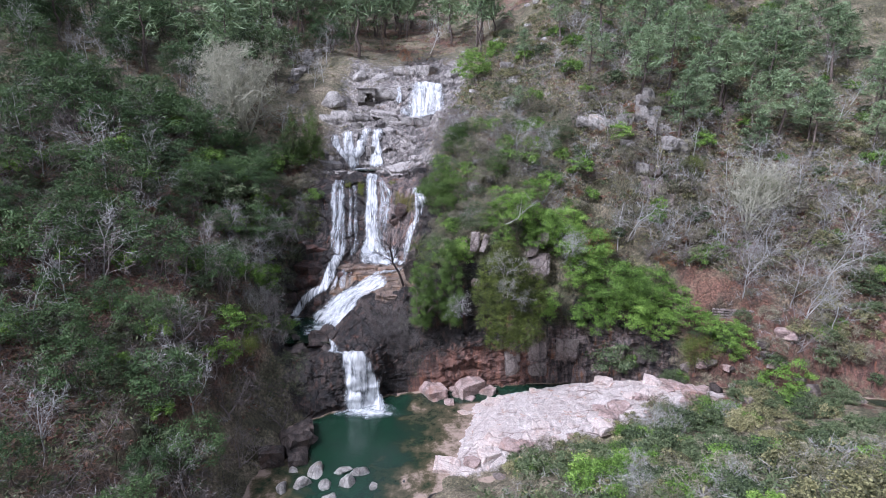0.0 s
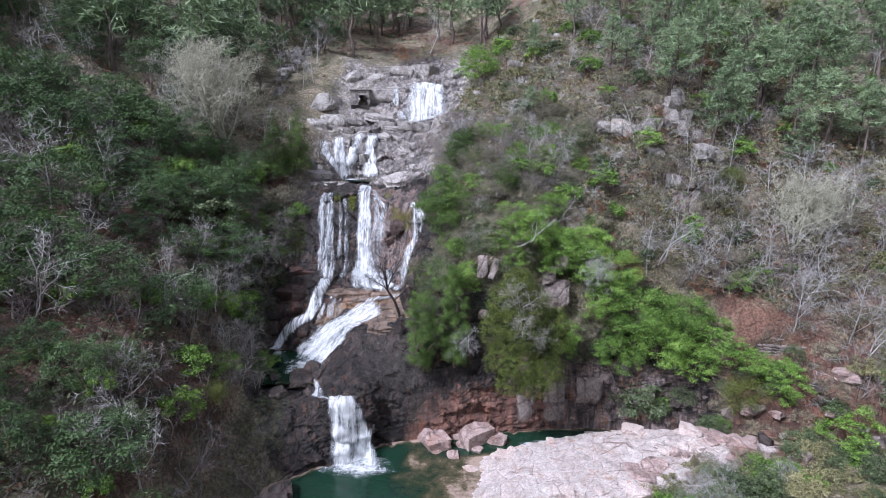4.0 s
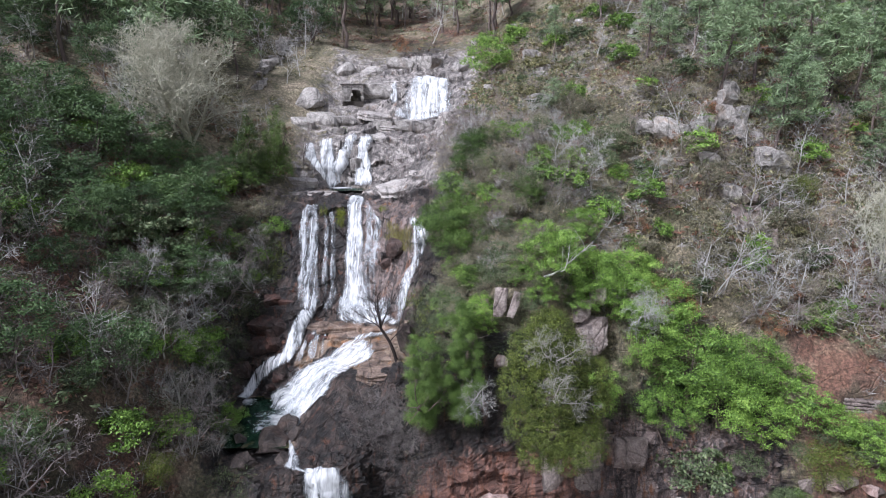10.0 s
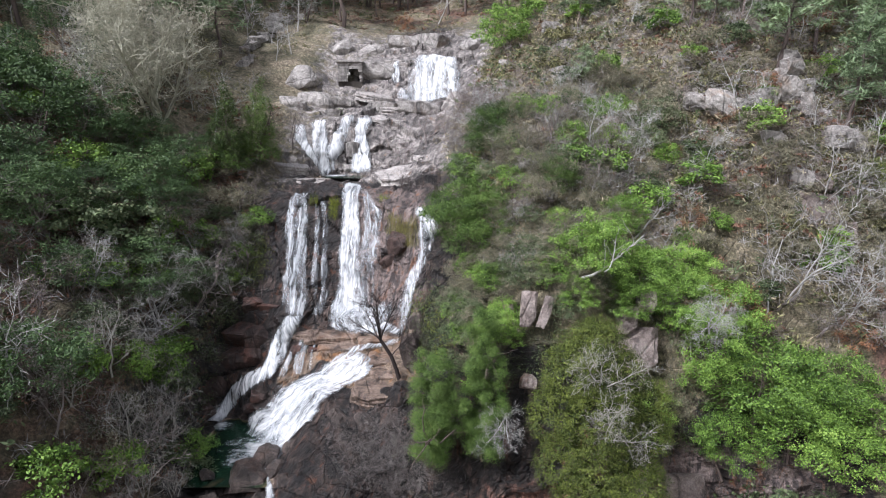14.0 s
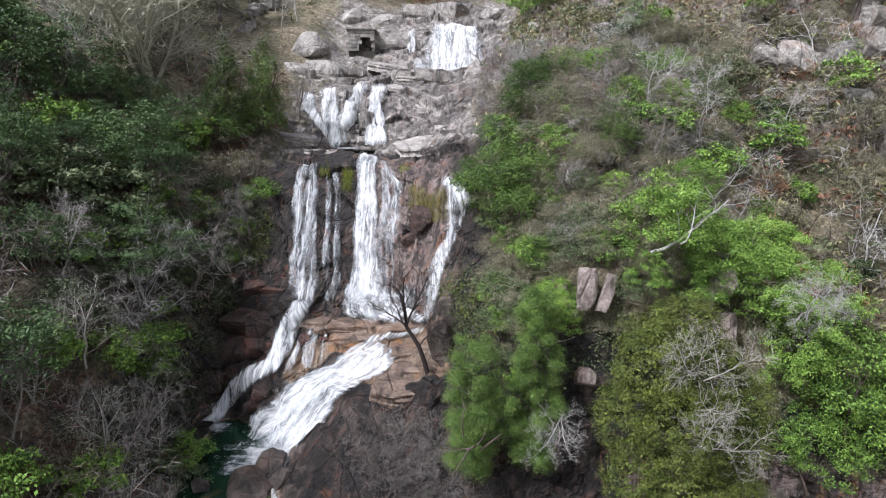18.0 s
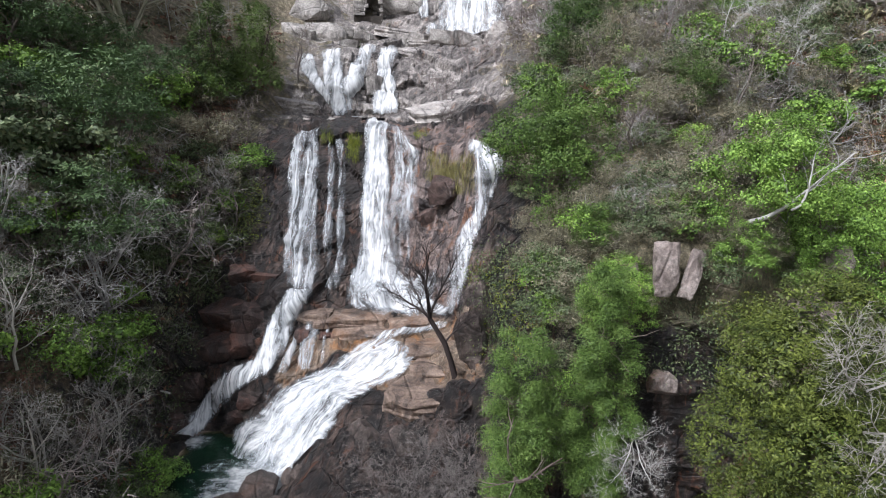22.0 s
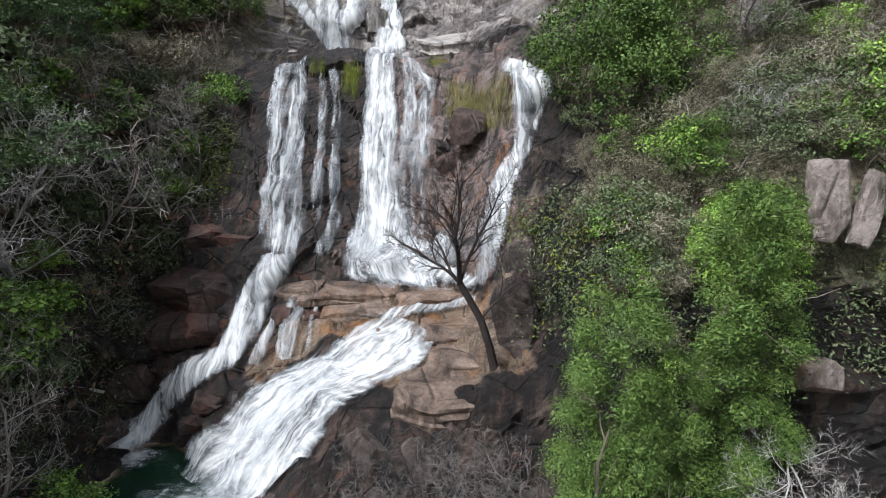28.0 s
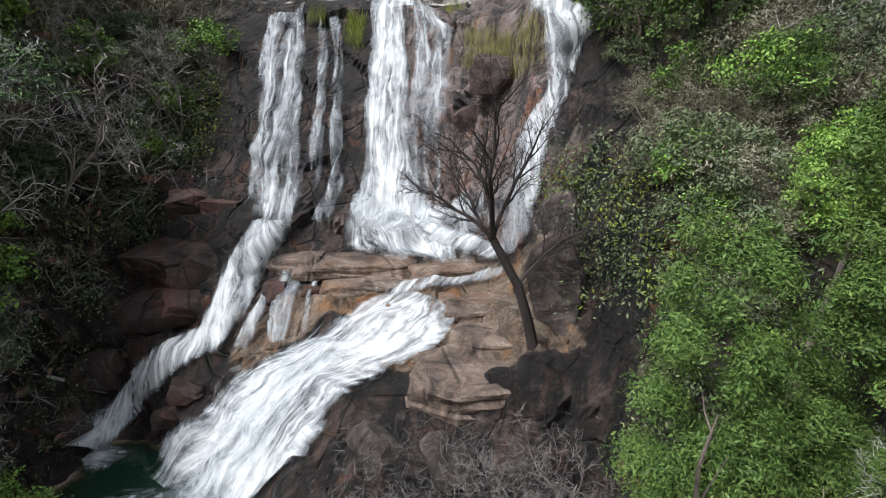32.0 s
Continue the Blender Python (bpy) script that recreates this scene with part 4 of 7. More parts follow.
def ribbon(points, width, rng, verts, faces):
    """Adds a thin flat twig along the points."""
    base = len(verts)
    d = points[-1] - points[0]
    a = np.cross(d, rng.normal(0, 1, 3))
    a *= width / (np.linalg.norm(a) + 1e-9)
    for i, p in enumerate(points):
        w = 1 - 0.7 * i / (len(points) - 1)
        verts += [tuple(p - a * w), tuple(p + a * w)]
    for i in range(len(points) - 1):
        q = base + 2 * i
        faces.append((q, q + 1, q + 3, q + 2))


TWIG = 0.016


def grow(rng, p, d, length, radius, level, plan, bins, slot=0):
    """One limb and all that it bears. plan: for each level (children, first child's place, angle, length ratio, upward pull, sides, steps);
    sides 0 makes flat twigs. bins: the stem's mesh, then one for each limb on it, or a single one for all."""
    kids, start, angle, ratio, up, sides, steps = plan[level]
    pts, cur = [p.copy()], d.copy()
    for _ in range(steps):
        cur = cur + rng.normal(0, 0.17, 3) + np.array((0, 0, up))
        cur /= np.linalg.norm(cur)
        pts.append(pts[-1] + cur * length / steps)
    end = 0.25 if level + 1 < len(plan) else 0.4
    rad = [radius * (1 - (1 - end) * i / steps) for i in range(steps + 1)]
    if len(bins) > 1 and level == 0:
        slot = 0
    if sides:
        tube(pts, rad, sides, *bins[slot])
    else:
        ribbon(pts, radius, rng, *bins[slot])
    if level + 1 >= len(plan):
        return
    turn = rng.uniform(0, 6.28)
    for k in range(kids):
        s = start + (1 - start) * (k + rng.uniform(0.1, 0.9)) / kids
        i = min(int(s * steps), steps - 1)
        q = pts[i] + (pts[i + 1] - pts[i]) * (s * steps - i)
        axis = pts[i + 1] - pts[i]
        axis = axis / np.linalg.norm(axis)
        turn += 2.4 + rng.normal(0, 0.3)
        a = np.cross(axis, (0.2, 0.3, 0.93) if abs(axis[2]) < 0.9 else (1, 0, 0))
        a /= np.linalg.norm(a)
        side = math.cos(turn) * a + math.sin(turn) * np.cross(axis, a)
        w = radians(angle) * rng.uniform(0.75, 1.25)
        way = math.cos(w) * axis + math.sin(w) * side
        if len(bins) > 1 and level == 0:
            bins.append(([], []))
            slot = len(bins) - 1
        grow(rng, q, way, length * ratio * rng.uniform(0.65, 1.2) * (1.15 - 0.5 * s), max(rad[i] * 0.58, TWIG), level + 1, plan, bins, slot)


def leaves(rng, centres, spread, per, size, out_from=None, narrow=0.5, up=0.3):
    """Leaf blades scattered round the centres, facing outwards and up: arrays of corners."""
    c = np.repeat(centres, per, axis=0)
    n = len(c)
    p = c + rng.normal(0, 1, (n, 3)) * np.asarray(spread)
    face = rng.normal(0, 1, (n, 3)) + np.array((0, 0, up * 2))
    if out_from is not None:
        o = p - out_from
        face = face + 1.2 * o / (np.linalg.norm(o, axis=1, keepdims=True) + 1e-6)
    face /= np.linalg.norm(face, axis=1, keepdims=True)
    a = np.cross(face, rng.normal(0, 1, (n, 3)))
    a /= np.linalg.norm(a, axis=1, keepdims=True) + 1e-9
    b = np.cross(face, a)
    s = size * rng.uniform(0.6, 1.4, (n, 1))
    return np.stack([p - a * s, p + b * s * narrow, p + a * s, p - b * s * narrow], 1).reshape(-1, 3)


def quads(name, corners, mat):
    me = bpy.data.meshes.new(name)
    n = len(corners) // 4
    me.vertices.add(4 * n)
    me.vertices.foreach_set("co", np.ascontiguousarray(corners, dtype=np.float32).ravel())
    me.loops.add(4 * n)
    me.loops.foreach_set("vertex_index", np.arange(4 * n, dtype=np.int32))
    me.polygons.add(n)
    me.polygons.foreach_set("loop_start", np.arange(0, 4 * n, 4, dtype=np.int32))
    me.update(calc_edges=True)
    me.materials.append(mat)
    return me


def shell(rng, lobes, clumps, per, size, puff, narrow=0.5, up=0.3, inner=0.72):
    """A crown of lobes (x, y, z, rx, rz): clumps of leaves over the outside of each, thinner within."""
    out = []
    area = np.array([l[3] * l[3] + 2 * l[3] * l[4] for l in lobes])
    for lobe, share in zip(lobes, area / area.sum()):
        k = max(4, int(clumps * share))
        d = rng.normal(0, 1, (k, 3))
        d /= np.linalg.norm(d, axis=1, keepdims=True)
        d[:, 2] = np.where(d[:, 2] < -0.55, -d[:, 2], d[:, 2])
        r = rng.uniform(inner, 1.06, (k, 1)) * (1 + (0.9 - 1.0 * inner) * np.sin(7 * d[:, :1] + 3) * np.cos(6 * d[:, 2:3]))
        mid = np.array(lobe[:3])
        out.append(leaves(rng, mid + d * r * np.array((lobe[3], lobe[3], lobe[4])), puff, per, size, mid, narrow, up))
    return np.concatenate(out)


def plant(name, wood, woodmat, crown, label, category, wood_name="trunk"):
    """A tree or bush: an empty at its foot with its wood and its crown. It is kept aside as a pattern for copies."""
    root = tagged(new(name), label, category)
    verts, faces = wood
    if verts:
        t = new(wood_name, mesh_of(wood_name, verts, faces, woodmat, True))
        t.parent = root
    if crown is not None:
        c = new("crown", crown)
        c.parent = root
    return root


def lobed(seed, height, width, count, low=0.35):
    """Lobes of a broad, uneven crown."""
    rng = np.random.default_rng(seed)
    out = []
    for k in range(count):
        t = k / max(count - 1, 1)
        z = height * (low + (0.9 - low) * t)
        w = width * 0.5 * math.sin(math.pi * (0.25 + 0.62 * t))
        a = k * 2.4 + rng.uniform(-0.4, 0.4)
        r = width * rng.uniform(0.13, 0.22)
        e = rng.uniform(0.6, 1.05)
        out.append((e * w * math.cos(a), e * w * math.sin(a), z + rng.normal(0, 0.04 * height), r, r * rng.uniform(0.6, 0.95)))
    return out


def stems(seed, height, radius, count=1, lean=0.12, top=0.7):
    rng = np.random.default_rng(seed)
    verts, faces = [], []
    for k in range(count):
        plan = ((5, 0.3, 42, 0.42, 0.05, 6, 5), (4, 0.3, 40, 0.5, 0.05, 3, 3), (0, 0, 0, 0, 0.05, 0, 2))
        d = np.array((rng.normal(0, lean), rng.normal(0, lean), 1.0))
        grow(rng, np.array((rng.normal(0, 0.15) * (count > 1), rng.normal(0, 0.15) * (count > 1), -0.5)), d / np.linalg.norm(d), height * top + 0.5, radius, 0, plan, [(verts, faces)])
    return verts, faces


def broadleaf(seed, height, width, lobes, clumps, per, size, mat, name, label, bk=PINE_BARK, puff=0.3, narrow=0.55, count=1):
    rng = np.random.default_rng(seed)
    crown = quads("crown", shell(rng, lobed(seed, height, width, lobes), clumps, per, size, puff, narrow), mat)
    return plant(name, stems(seed, height, 0.02 * height, count), bk, crown, label, "tree")


def pine_tree(seed, height, spread, label, bare=0.35, per=34, size=0.2):
    """A tall thin pine: a straight trunk with tiers of short limbs that end in tufts."""
    rng = np.random.default_rng(seed)
    verts, faces, mids = [], [], []
    pts = [np.array((0.0, 0.0, -0.5))]
    lean = rng.normal(0, 0.03, 2)
    for k in range(8):
        pts.append(np.array((lean[0] * k * height / 8 + rng.normal(0, 0.08), lean[1] * k * height / 8 + rng.normal(0, 0.08), height * (k + 1) / 8)))
    tube(pts, [0.016 * height * (1 - 0.85 * i / 8) + 0.02 for i in range(9)], 6, verts, faces)
    for k in range(int(height * 3.2)):
        s = bare + (1 - bare) * (k + rng.uniform(0, 1)) / int(height * 3.2)
        i = min(int(s * 8), 7)
        p = pts[i] + (pts[i + 1] - pts[i]) * (s * 8 - i)
        a = k * 2.4 + rng.uniform(-0.5, 0.5)
        ln = spread * (1.05 - 0.8 * ((s - bare) / (1 - bare)) ** 1.4) * rng.uniform(0.6, 1.1)
        q = p + np.array((math.cos(a) * ln, math.sin(a) * ln, ln * rng.uniform(0.05, 0.35)))
        tube([p, 0.5 * (p + q) + np.array((0, 0, -0.04 * ln)), q], [0.035, 0.025, 0.012], 3, verts, faces)
        for w in (0.5, 0.78, 1.0):
            mids.append(p + (q - p) * w + rng.normal(0, 0.12, 3))
    crown = quads("crown", leaves(rng, np.array(mids), (0.26, 0.26, 0.13), per, size, None, 0.09, 0.5), PINE)
    return plant("pine_tree", (verts, faces), PINE_BARK, crown, label, "tree")


def cone_tree(seed, height, width, mat, label):
    rng = np.random.default_rng(seed)
    lobes = [(rng.normal(0, 0.1 * width), rng.normal(0, 0.1 * width), height * (0.12 + 0.8 * t), width * 0.5 * (1.05 - t) ** 0.8 + 0.1, height * 0.12) for t in np.linspace(0, 1, 8)]
    crown = quads("crown", shell(rng, lobes, 520, 26, 0.08, (0.1, 0.1, 0.14), 0.22, 0.9), mat)
    return plant("cypress_tree", stems(seed, height, 0.1), PINE_BARK, crown, label, "tree")


def bare_tree(seed, height, radius, mat, label, spread=48, droop=0.02, count=1, low=0.25, name="bare_tree", twig=6, limbs=7, fine=0, whole=False):
    """A leafless tree: stems, limbs, branches and twigs."""
    rng = np.random.default_rng(seed)
    bins = [([], []), ([], [])]
    plan = ((limbs, low, spread, 0.58, 0.06, 6, 6), (6, 0.15, 46, 0.55, droop, 3, 4), (twig, 0.12, 48, 0.55, droop, 0, 3), (3, 0.2, 45, 0.55, droop, 0, 2), (0, 0, 0, 0, droop, 0, 2))
    plan = plan[:3 + fine] + plan[-1:]
    for k in range(count):
        d = np.array((rng.normal(0, 0.1 + 0.22 * (count > 1)), rng.normal(0, 0.1 + 0.22 * (count > 1)), 1.0))
        grow(rng, np.array((rng.normal(0, 0.2) * (count > 1), rng.normal(0, 0.2) * (count > 1), -0.4)), d / np.linalg.norm(d), height * 0.72, radius, 0, plan, bins)
    root = tagged(new(name), label, "tree")
    if whole:
        v, f = [], []
        for verts, faces in bins[1:]:
            f += [tuple(i + len(v) for i in q) for q in faces]
            v += verts
        bins = [bins[0], (v, f)]
    for k, (verts, faces) in enumerate(bins):
        if verts:
            new("limb" if k else "trunk", mesh_of("limb" if k else "trunk", verts, faces, mat, False)).parent = root
    return root


PATTERNS = {}


def pattern(key, root):
    PATTERNS.setdefault(key, []).append(root)
    return root


def place(key, x, y, scale=1.0, turn=None, sink=0.0, label="", group="", wide=1.0, z=None, variant=None, tip=(0, 0)):
    """Sets a copy of a pattern on the ground at (x, y)."""
    kinds = PATTERNS[key]
    pick = kinds[variant if variant is not None else random.randrange(len(kinds))]
    turn = random.uniform(0, 360) if turn is None else turn
    foot = drop(x, y)[0] if z is None else Vector((x, y, z))
    ob = copy_thing(pick, Matrix.LocRotScale(foot - Vector((0, 0, sink)), Euler((radians(tip[0]), radians(tip[1]), radians(turn))), None))
    ob.scale = (scale * wide, scale * wide, scale)
    return tagged(ob, label, "", group)

# ---- rocks ----


def boulder(seed, mat, name="boulder", cuts=13, rough=0.05):
    """An angular granite block of about one metre: a ball cut by planes, its edges worn, its faces pitted."""
    rng = random.Random(seed)
    bm = bmesh.new()
    bmesh.ops.create_icosphere(bm, subdivisions=3, radius=0.62)
    planes = [(Vector((rng.gauss(0, 1), rng.gauss(0, 1), rng.gauss(0, 0.8))).normalized(), rng.uniform(0.27, 0.43)) for _ in range(cuts)]
    off = Vector((seed * 1.7, seed * 0.3, 0))
    for v in bm.verts:
        for nor, dist in planes:
            over = v.co.dot(nor) - dist
            if over > 0:
                v.co -= nor * over * 0.98
        v.co += v.co.normalized() * rough * noise.fractal(v.co * 2.2 + off, 0.8, 2.0, 4)
    me = bpy.data.meshes.new(name)
    bm.to_mesh(me)
    bm.free()
    me.materials.append(mat)
    return me


def block(seed, mat, name="boulder"):
    """A squared granite block of about one metre: joints for faces, corners broken off, ledges and pits."""
    rng = random.Random(seed)
    bm = bmesh.new()
    bmesh.ops.create_cube(bm, size=1)
    bmesh.ops.subdivide_edges(bm, edges=bm.edges[:], cuts=6, use_grid_fill=True)
    planes = [(Vector((rng.gauss(0, 1), rng.gauss(0, 1), rng.gauss(0, 1))).normalized(), rng.uniform(0.44, 0.6)) for _ in range(9)]
    slant = Vector((rng.uniform(-0.2, 0.2), rng.uniform(-0.2, 0.2), 0))
    off = Vector((seed * 2.1, seed * 0.7, 0))
    for v in bm.verts:
        for nor, dist in planes:
            over = v.co.dot(nor) - dist
            if over > 0:
                v.co -= nor * over
        v.co.z *= 1 + v.co.x * slant.x + v.co.y * slant.y
        d, near = noise.voronoi(v.co * 2.4 + off)
        v.co += v.co.normalized() * (0.06 * (noise.cell_vector(near[0] * 1.3).x - 0.5) + 0.03 * noise.fractal(v.co * 4 + off, 0.8, 2.0, 3))
    me = bpy.data.meshes.new(name)
    bm.to_mesh(me)
    bm.free()
    me.materials.append(mat)
    return me


def slab_stone(seed, mat, name="boulder", angles=(0, 51, 103, 154, 206, 257, 309)):
    """A flat slab of about one metre across, split along its bed: a many-cornered outline, layered sides, a worn flat top."""
    rng = random.Random(seed)
    jolt, reach = (0.25, 0.5) if len(angles) == 7 else (0.1, 0.62)
    corners = [(radians(a) + rng.uniform(-jolt, jolt), rng.uniform(reach - 0.08, reach + 0.08)) for a in angles]
    m = len(corners)
    ring = []
    for k, (a, r) in enumerate(corners):
        p, q = Vector((math.cos(a) * r, math.sin(a) * r, 0)), Vector((math.cos(corners[(k + 1) % m][0]) * corners[(k + 1) % m][1], math.sin(corners[(k + 1) % m][0]) * corners[(k + 1) % m][1], 0))
        ring += [p.lerp(q, i / 4) for i in range(4)]
    n = len(ring)
    verts, faces = [], []
    off = Vector((seed * 1.9, 3.0, 0))
    for scale, z in ((1.0, -0.5), (1.03, -0.2), (0.97, -0.14), (1.0, 0.1), (0.98, 0.3), (1.01, 0.36), (0.98, 0.47), (0.92, 0.5), (0.7, 0.5), (0.42, 0.5), (0.15, 0.5)):
        for p in ring:
            q = Vector((p.x * scale, p.y * scale, z))
            d = 0.05 * noise.fractal(q * 2.6 + off, 0.8, 2.0, 4)
            verts.append(q + Vector((p.x * d * 2, p.y * d * 2, d * (1.4 if z > 0.4 else 0.4))))
    rows = len(verts) // n
    for i in range(rows - 1):
        for k in range(n):
            faces.append((i * n + k, i * n + (k + 1) % n, (i + 1) * n + (k + 1) % n, (i + 1) * n + k))
    faces.append(tuple(range((rows - 1) * n, rows * n)))
    return mesh_of(name, [tuple(v) for v in verts], faces, mat)


def boulder_kind(mat, base):
    return [boulder(base + k, mat) for k in range(6)]


SQUARED_GREY, SQUARED_WET, SQUARED_TAN = ([block(70 + 10 * i + k, m) for k in range(5)] for i, m in enumerate((GREY, ROCK, LEDGE)))
LICHEN = granite("lichened_pink_granite", (0.32, 0.28, 0.26), (0.21, 0.175, 0.16), (0.09, 0.07, 0.065), (0.2, 0.1, 0.055), 0.4, 0.35)
MAROON = granite("maroon_wet_granite", (0.11, 0.073, 0.064), (0.05, 0.032, 0.028), (0.02, 0.014, 0.013), (0.17, 0.065, 0.04), 0.45, 0.5)
SLAB_TAN = [slab_stone(124 + k, LEDGE) for k in range(4)]
SQUARED_MAROON = [block(160 + k, MAROON) for k in range(5)]
SLAB_UPRIGHT = [block(150 + k, LICHEN) for k in range(5)]
PINKISH = granite("dusky_pink_granite", (0.5, 0.4, 0.375), (0.36, 0.27, 0.25), (0.17, 0.12, 0.105), (0.34, 0.16, 0.1), 0.2, 0.4)
SQUARED_PALE = [block(180 + k, PALE) for k in range(4)]
SQUARED_PINK = [block(140 + k, PINKISH) for k in range(5)]
WET_BLOCKS, PINK_BLOCKS, GREY_BLOCKS = boulder_kind(ROCK, 10), boulder_kind(LICHEN, 30), boulder_kind(GREY, 50)


def rock(kind, x, y, size, label, sink=0.3, z=None, turn=None, group="", tip=0.0, roll=0.0):
    """A boulder of size (width, depth, height), bedded in the ground."""
    ob = new("boulder", kind[random.randrange(len(kind))])
    foot = drop(x, y)[0].z if z is None else z
    turn = random.uniform(0, 360) if turn is None else turn
    ob.matrix_world = Matrix.LocRotScale((x, y, foot + size[2] * (0.5 - sink)), Euler((radians(tip), radians(roll), radians(turn))), size)
    return tagged(ob, label, "rock", group)


# boulders by the small pool and under the fan
for x, y, size, z in ((-12.8, 55.5, (3.3, 2.0, 1.8), 4.7), (-13.3, 53.8, (3.6, 2.6, 1.8), 4.7), (-10.9, 57.2, (1.6, 1.3, 1.4), 5.4), (-10.4, 56.0, (1.4, 1.2, 1.5), 5.5), (-11.8, 54.3, (2.1, 1.5, 1.4), 4.9), (-14.6, 51.6, (2.2, 1.8, 1.4), 4.7), (-10.6, 55.6, (1.8, 1.5, 1.4), 5.6), (-10.1, 53.9, (1.5, 1.3, 1.3), 5.5), (-10.7, 53.0, (1.6, 1.2, 1.0), 5.2),
                      (-11.9, 51.6, (1.5, 1.3, 1.1), 4.9), (-9.7, 54.9, (1.2, 1.0, 0.9), 6.2), (-15.6, 53.6, (1.2, 1.0, 0.8), 5.3), (-11.3, 56.2, (1.0, 0.9, 0.9), 5.4), (-9.2, 52.6, (1.2, 1.0, 0.8), 5.2)):
    rock(WET_BLOCKS, x, y, size, "wet brown granite boulder lodged beside the small pool", 0.3, z, group="boulders of the small pool")
# fallen blocks at the far shore of the green pool
for x, y, size, z in ((2.6, 52.2, (3.0, 2.2, 2.2), -0.3), (-1.2, 52.0, (3.6, 2.2, 1.7), -0.3), (4.7, 52.0, (1.8, 1.4, 1.1), -0.3), (1.5, 51.4, (1.2, 1.0, 0.9), -0.4), (0.6, 49.9, (1.1, 1.0, 0.8), -0.4), (2.6, 50.9, (1.4, 1.0, 0.8), -0.4), (1.2, 52.6, (1.0, 1.0, 0.9), -0.2)):
    rock(SQUARED_PINK, x, y, size, "fallen pink granite block at the edge of the green pool", 0.25, z, group="fallen blocks of the green pool")
# rounded boulders at the pool's outlet
for x, y, size in ((-10.6, 39.0, (2.3, 1.7, 1.3)), (-8.4, 39.3, (1.7, 1.2, 0.9)), (-6.7, 39.0, (1.9, 1.4, 1.2)), (-7.6, 37.6, (1.6, 1.4, 1.3)), (-11.3, 37.6, (1.9, 1.5, 1.2)), (-9.4, 37.3, (1.5, 1.2, 0.9)), (-5.6, 37.2, (1.4, 1.1, 0.8)), (-12.4, 39.3, (1.2, 1.1, 0.9)), (-8.7, 36.0, (1.6, 1.3, 1.0)), (-12.8, 37.0, (1.7, 1.3, 1.0))):
    rock(GREY_BLOCKS, x, y, size, "rounded pale granite boulder at the pool's outlet", 0.3, -0.3, group="boulders of the outlet")
for x, y, size in ((-13.2, 42.6, (2.6, 3.0, 2.6)), (-12.4, 40.7, (1.9, 1.6, 1.5)), (-12.9, 44.6, (1.8, 2.2, 1.8)), (-11.9, 43.4, (0.9, 0.9, 0.8)), (-14.6, 40.6, (2.0, 2.2, 2.2))):
    rock(SQUARED_WET, x, y, size, "dark granite block on the bank of the green pool", 0.3, -0.2, group="bank blocks")
# slabs and outcrops of the open slope and cliff
for x, y, size, z, tip in ((10.2, 55.9, (2.3, 1.4, 2.8), 11.6, 4), (9.5, 56.2, (1.3, 1.2, 1.6), 13.8, 0), (10.6, 56.3, (1.2, 1.2, 1.3), 15.0, 0),
                           (13.5, 54.6, (2.4, 1.6, 2.4), 2.6, 0), (7.5, 54.3, (1.8, 1.2, 3.2), 1.5, 0), (10.2, 54.6, (2.0, 1.2, 3.6), 1.5, 0)):
    rock(SLAB_UPRIGHT, x, y, (size[0], size[2], size[1] * 0.7), "upright grey granite slab standing out of the cliff", 0.0, z + 0.2 * size[2], random.uniform(-15, 15), "slabs of the cliff", 74 + tip / 4)
for x, y, size, z, roll in ((3.3, 54.8, (0.9, 2.0, 0.45), 15.7, 6), (4.3, 54.8, (0.58, 1.9, 0.4), 15.5, 20), (2.3, 55.5, (0.6, 1.0, 0.5), 15.2, -3), (1.8, 55.5, (0.7, 1.0, 0.6), 14.8, 6), (3.4, 54.3, (0.9, 0.9, 0.9), 11.4, 4)):
    rock(SLAB_UPRIGHT, x, y, size, "flat grey-pink granite slab leaning on the cliff", 0.5, z, random.uniform(-8, 8), "slabs of the cliff", 72, roll)
for x, y, size, z, roll in ((23.2, 61.6, (1.7, 2.4, 0.7), 20.4, 6), (24.6, 61.6, (1.5, 2.8, 0.7), 20.0, -8), (23.8, 60.8, (1.9, 2.2, 0.7), 18.2, 14), (25.4, 61.0, (1.3, 2.0, 0.7), 18.6, -4), (22.4, 61.2, (1.2, 1.8, 0.6), 18.9, -12), (24.8, 60.2, (1.6, 1.6, 0.7), 16.8, 9), (24.0, 62.4, (1.6, 1.4, 0.7), 22.2, 3)):
    rock(SLAB_UPRIGHT, x, y, size, "broken face of pinkish grey granite on the slope", 0.5, z, random.uniform(-20, 20), "broken face of the slope", random.uniform(48, 62), roll)
for x, y, size in ((25.2, 70.0, (1.5, 1.4, 2.6)), (24.0, 69.2, (1.8, 1.6, 1.7)), (26.0, 69.0, (1.3, 1.2, 1.4)), (24.7, 68.2, (1.6, 1.3, 1.2)), (22.9, 68.6, (1.4, 1.3, 1.6)), (27.4, 65.8, (2.8, 1.8, 2.2)), (28.6, 66.0, (1.6, 1.5, 1.6)), (6.9, 67.6, (2.4, 1.4, 1.8)), (8.4, 67.8, (1.6, 1.2, 1.2)),
                   (5.4, 67.4, (1.8, 1.2, 1.1)), (22.6, 62.4, (1.4, 1.2, 1.6)), (10.4, 68.9, (1.7, 1.2, 0.9)), (12.0, 64.6, (1.6, 1.2, 0.9))):
    rock(SQUARED_GREY, x, y, size, "weathered grey granite outcrop on the scrubby slope", 0.25, None, random.uniform(-20, 20), "outcrops of the slope")
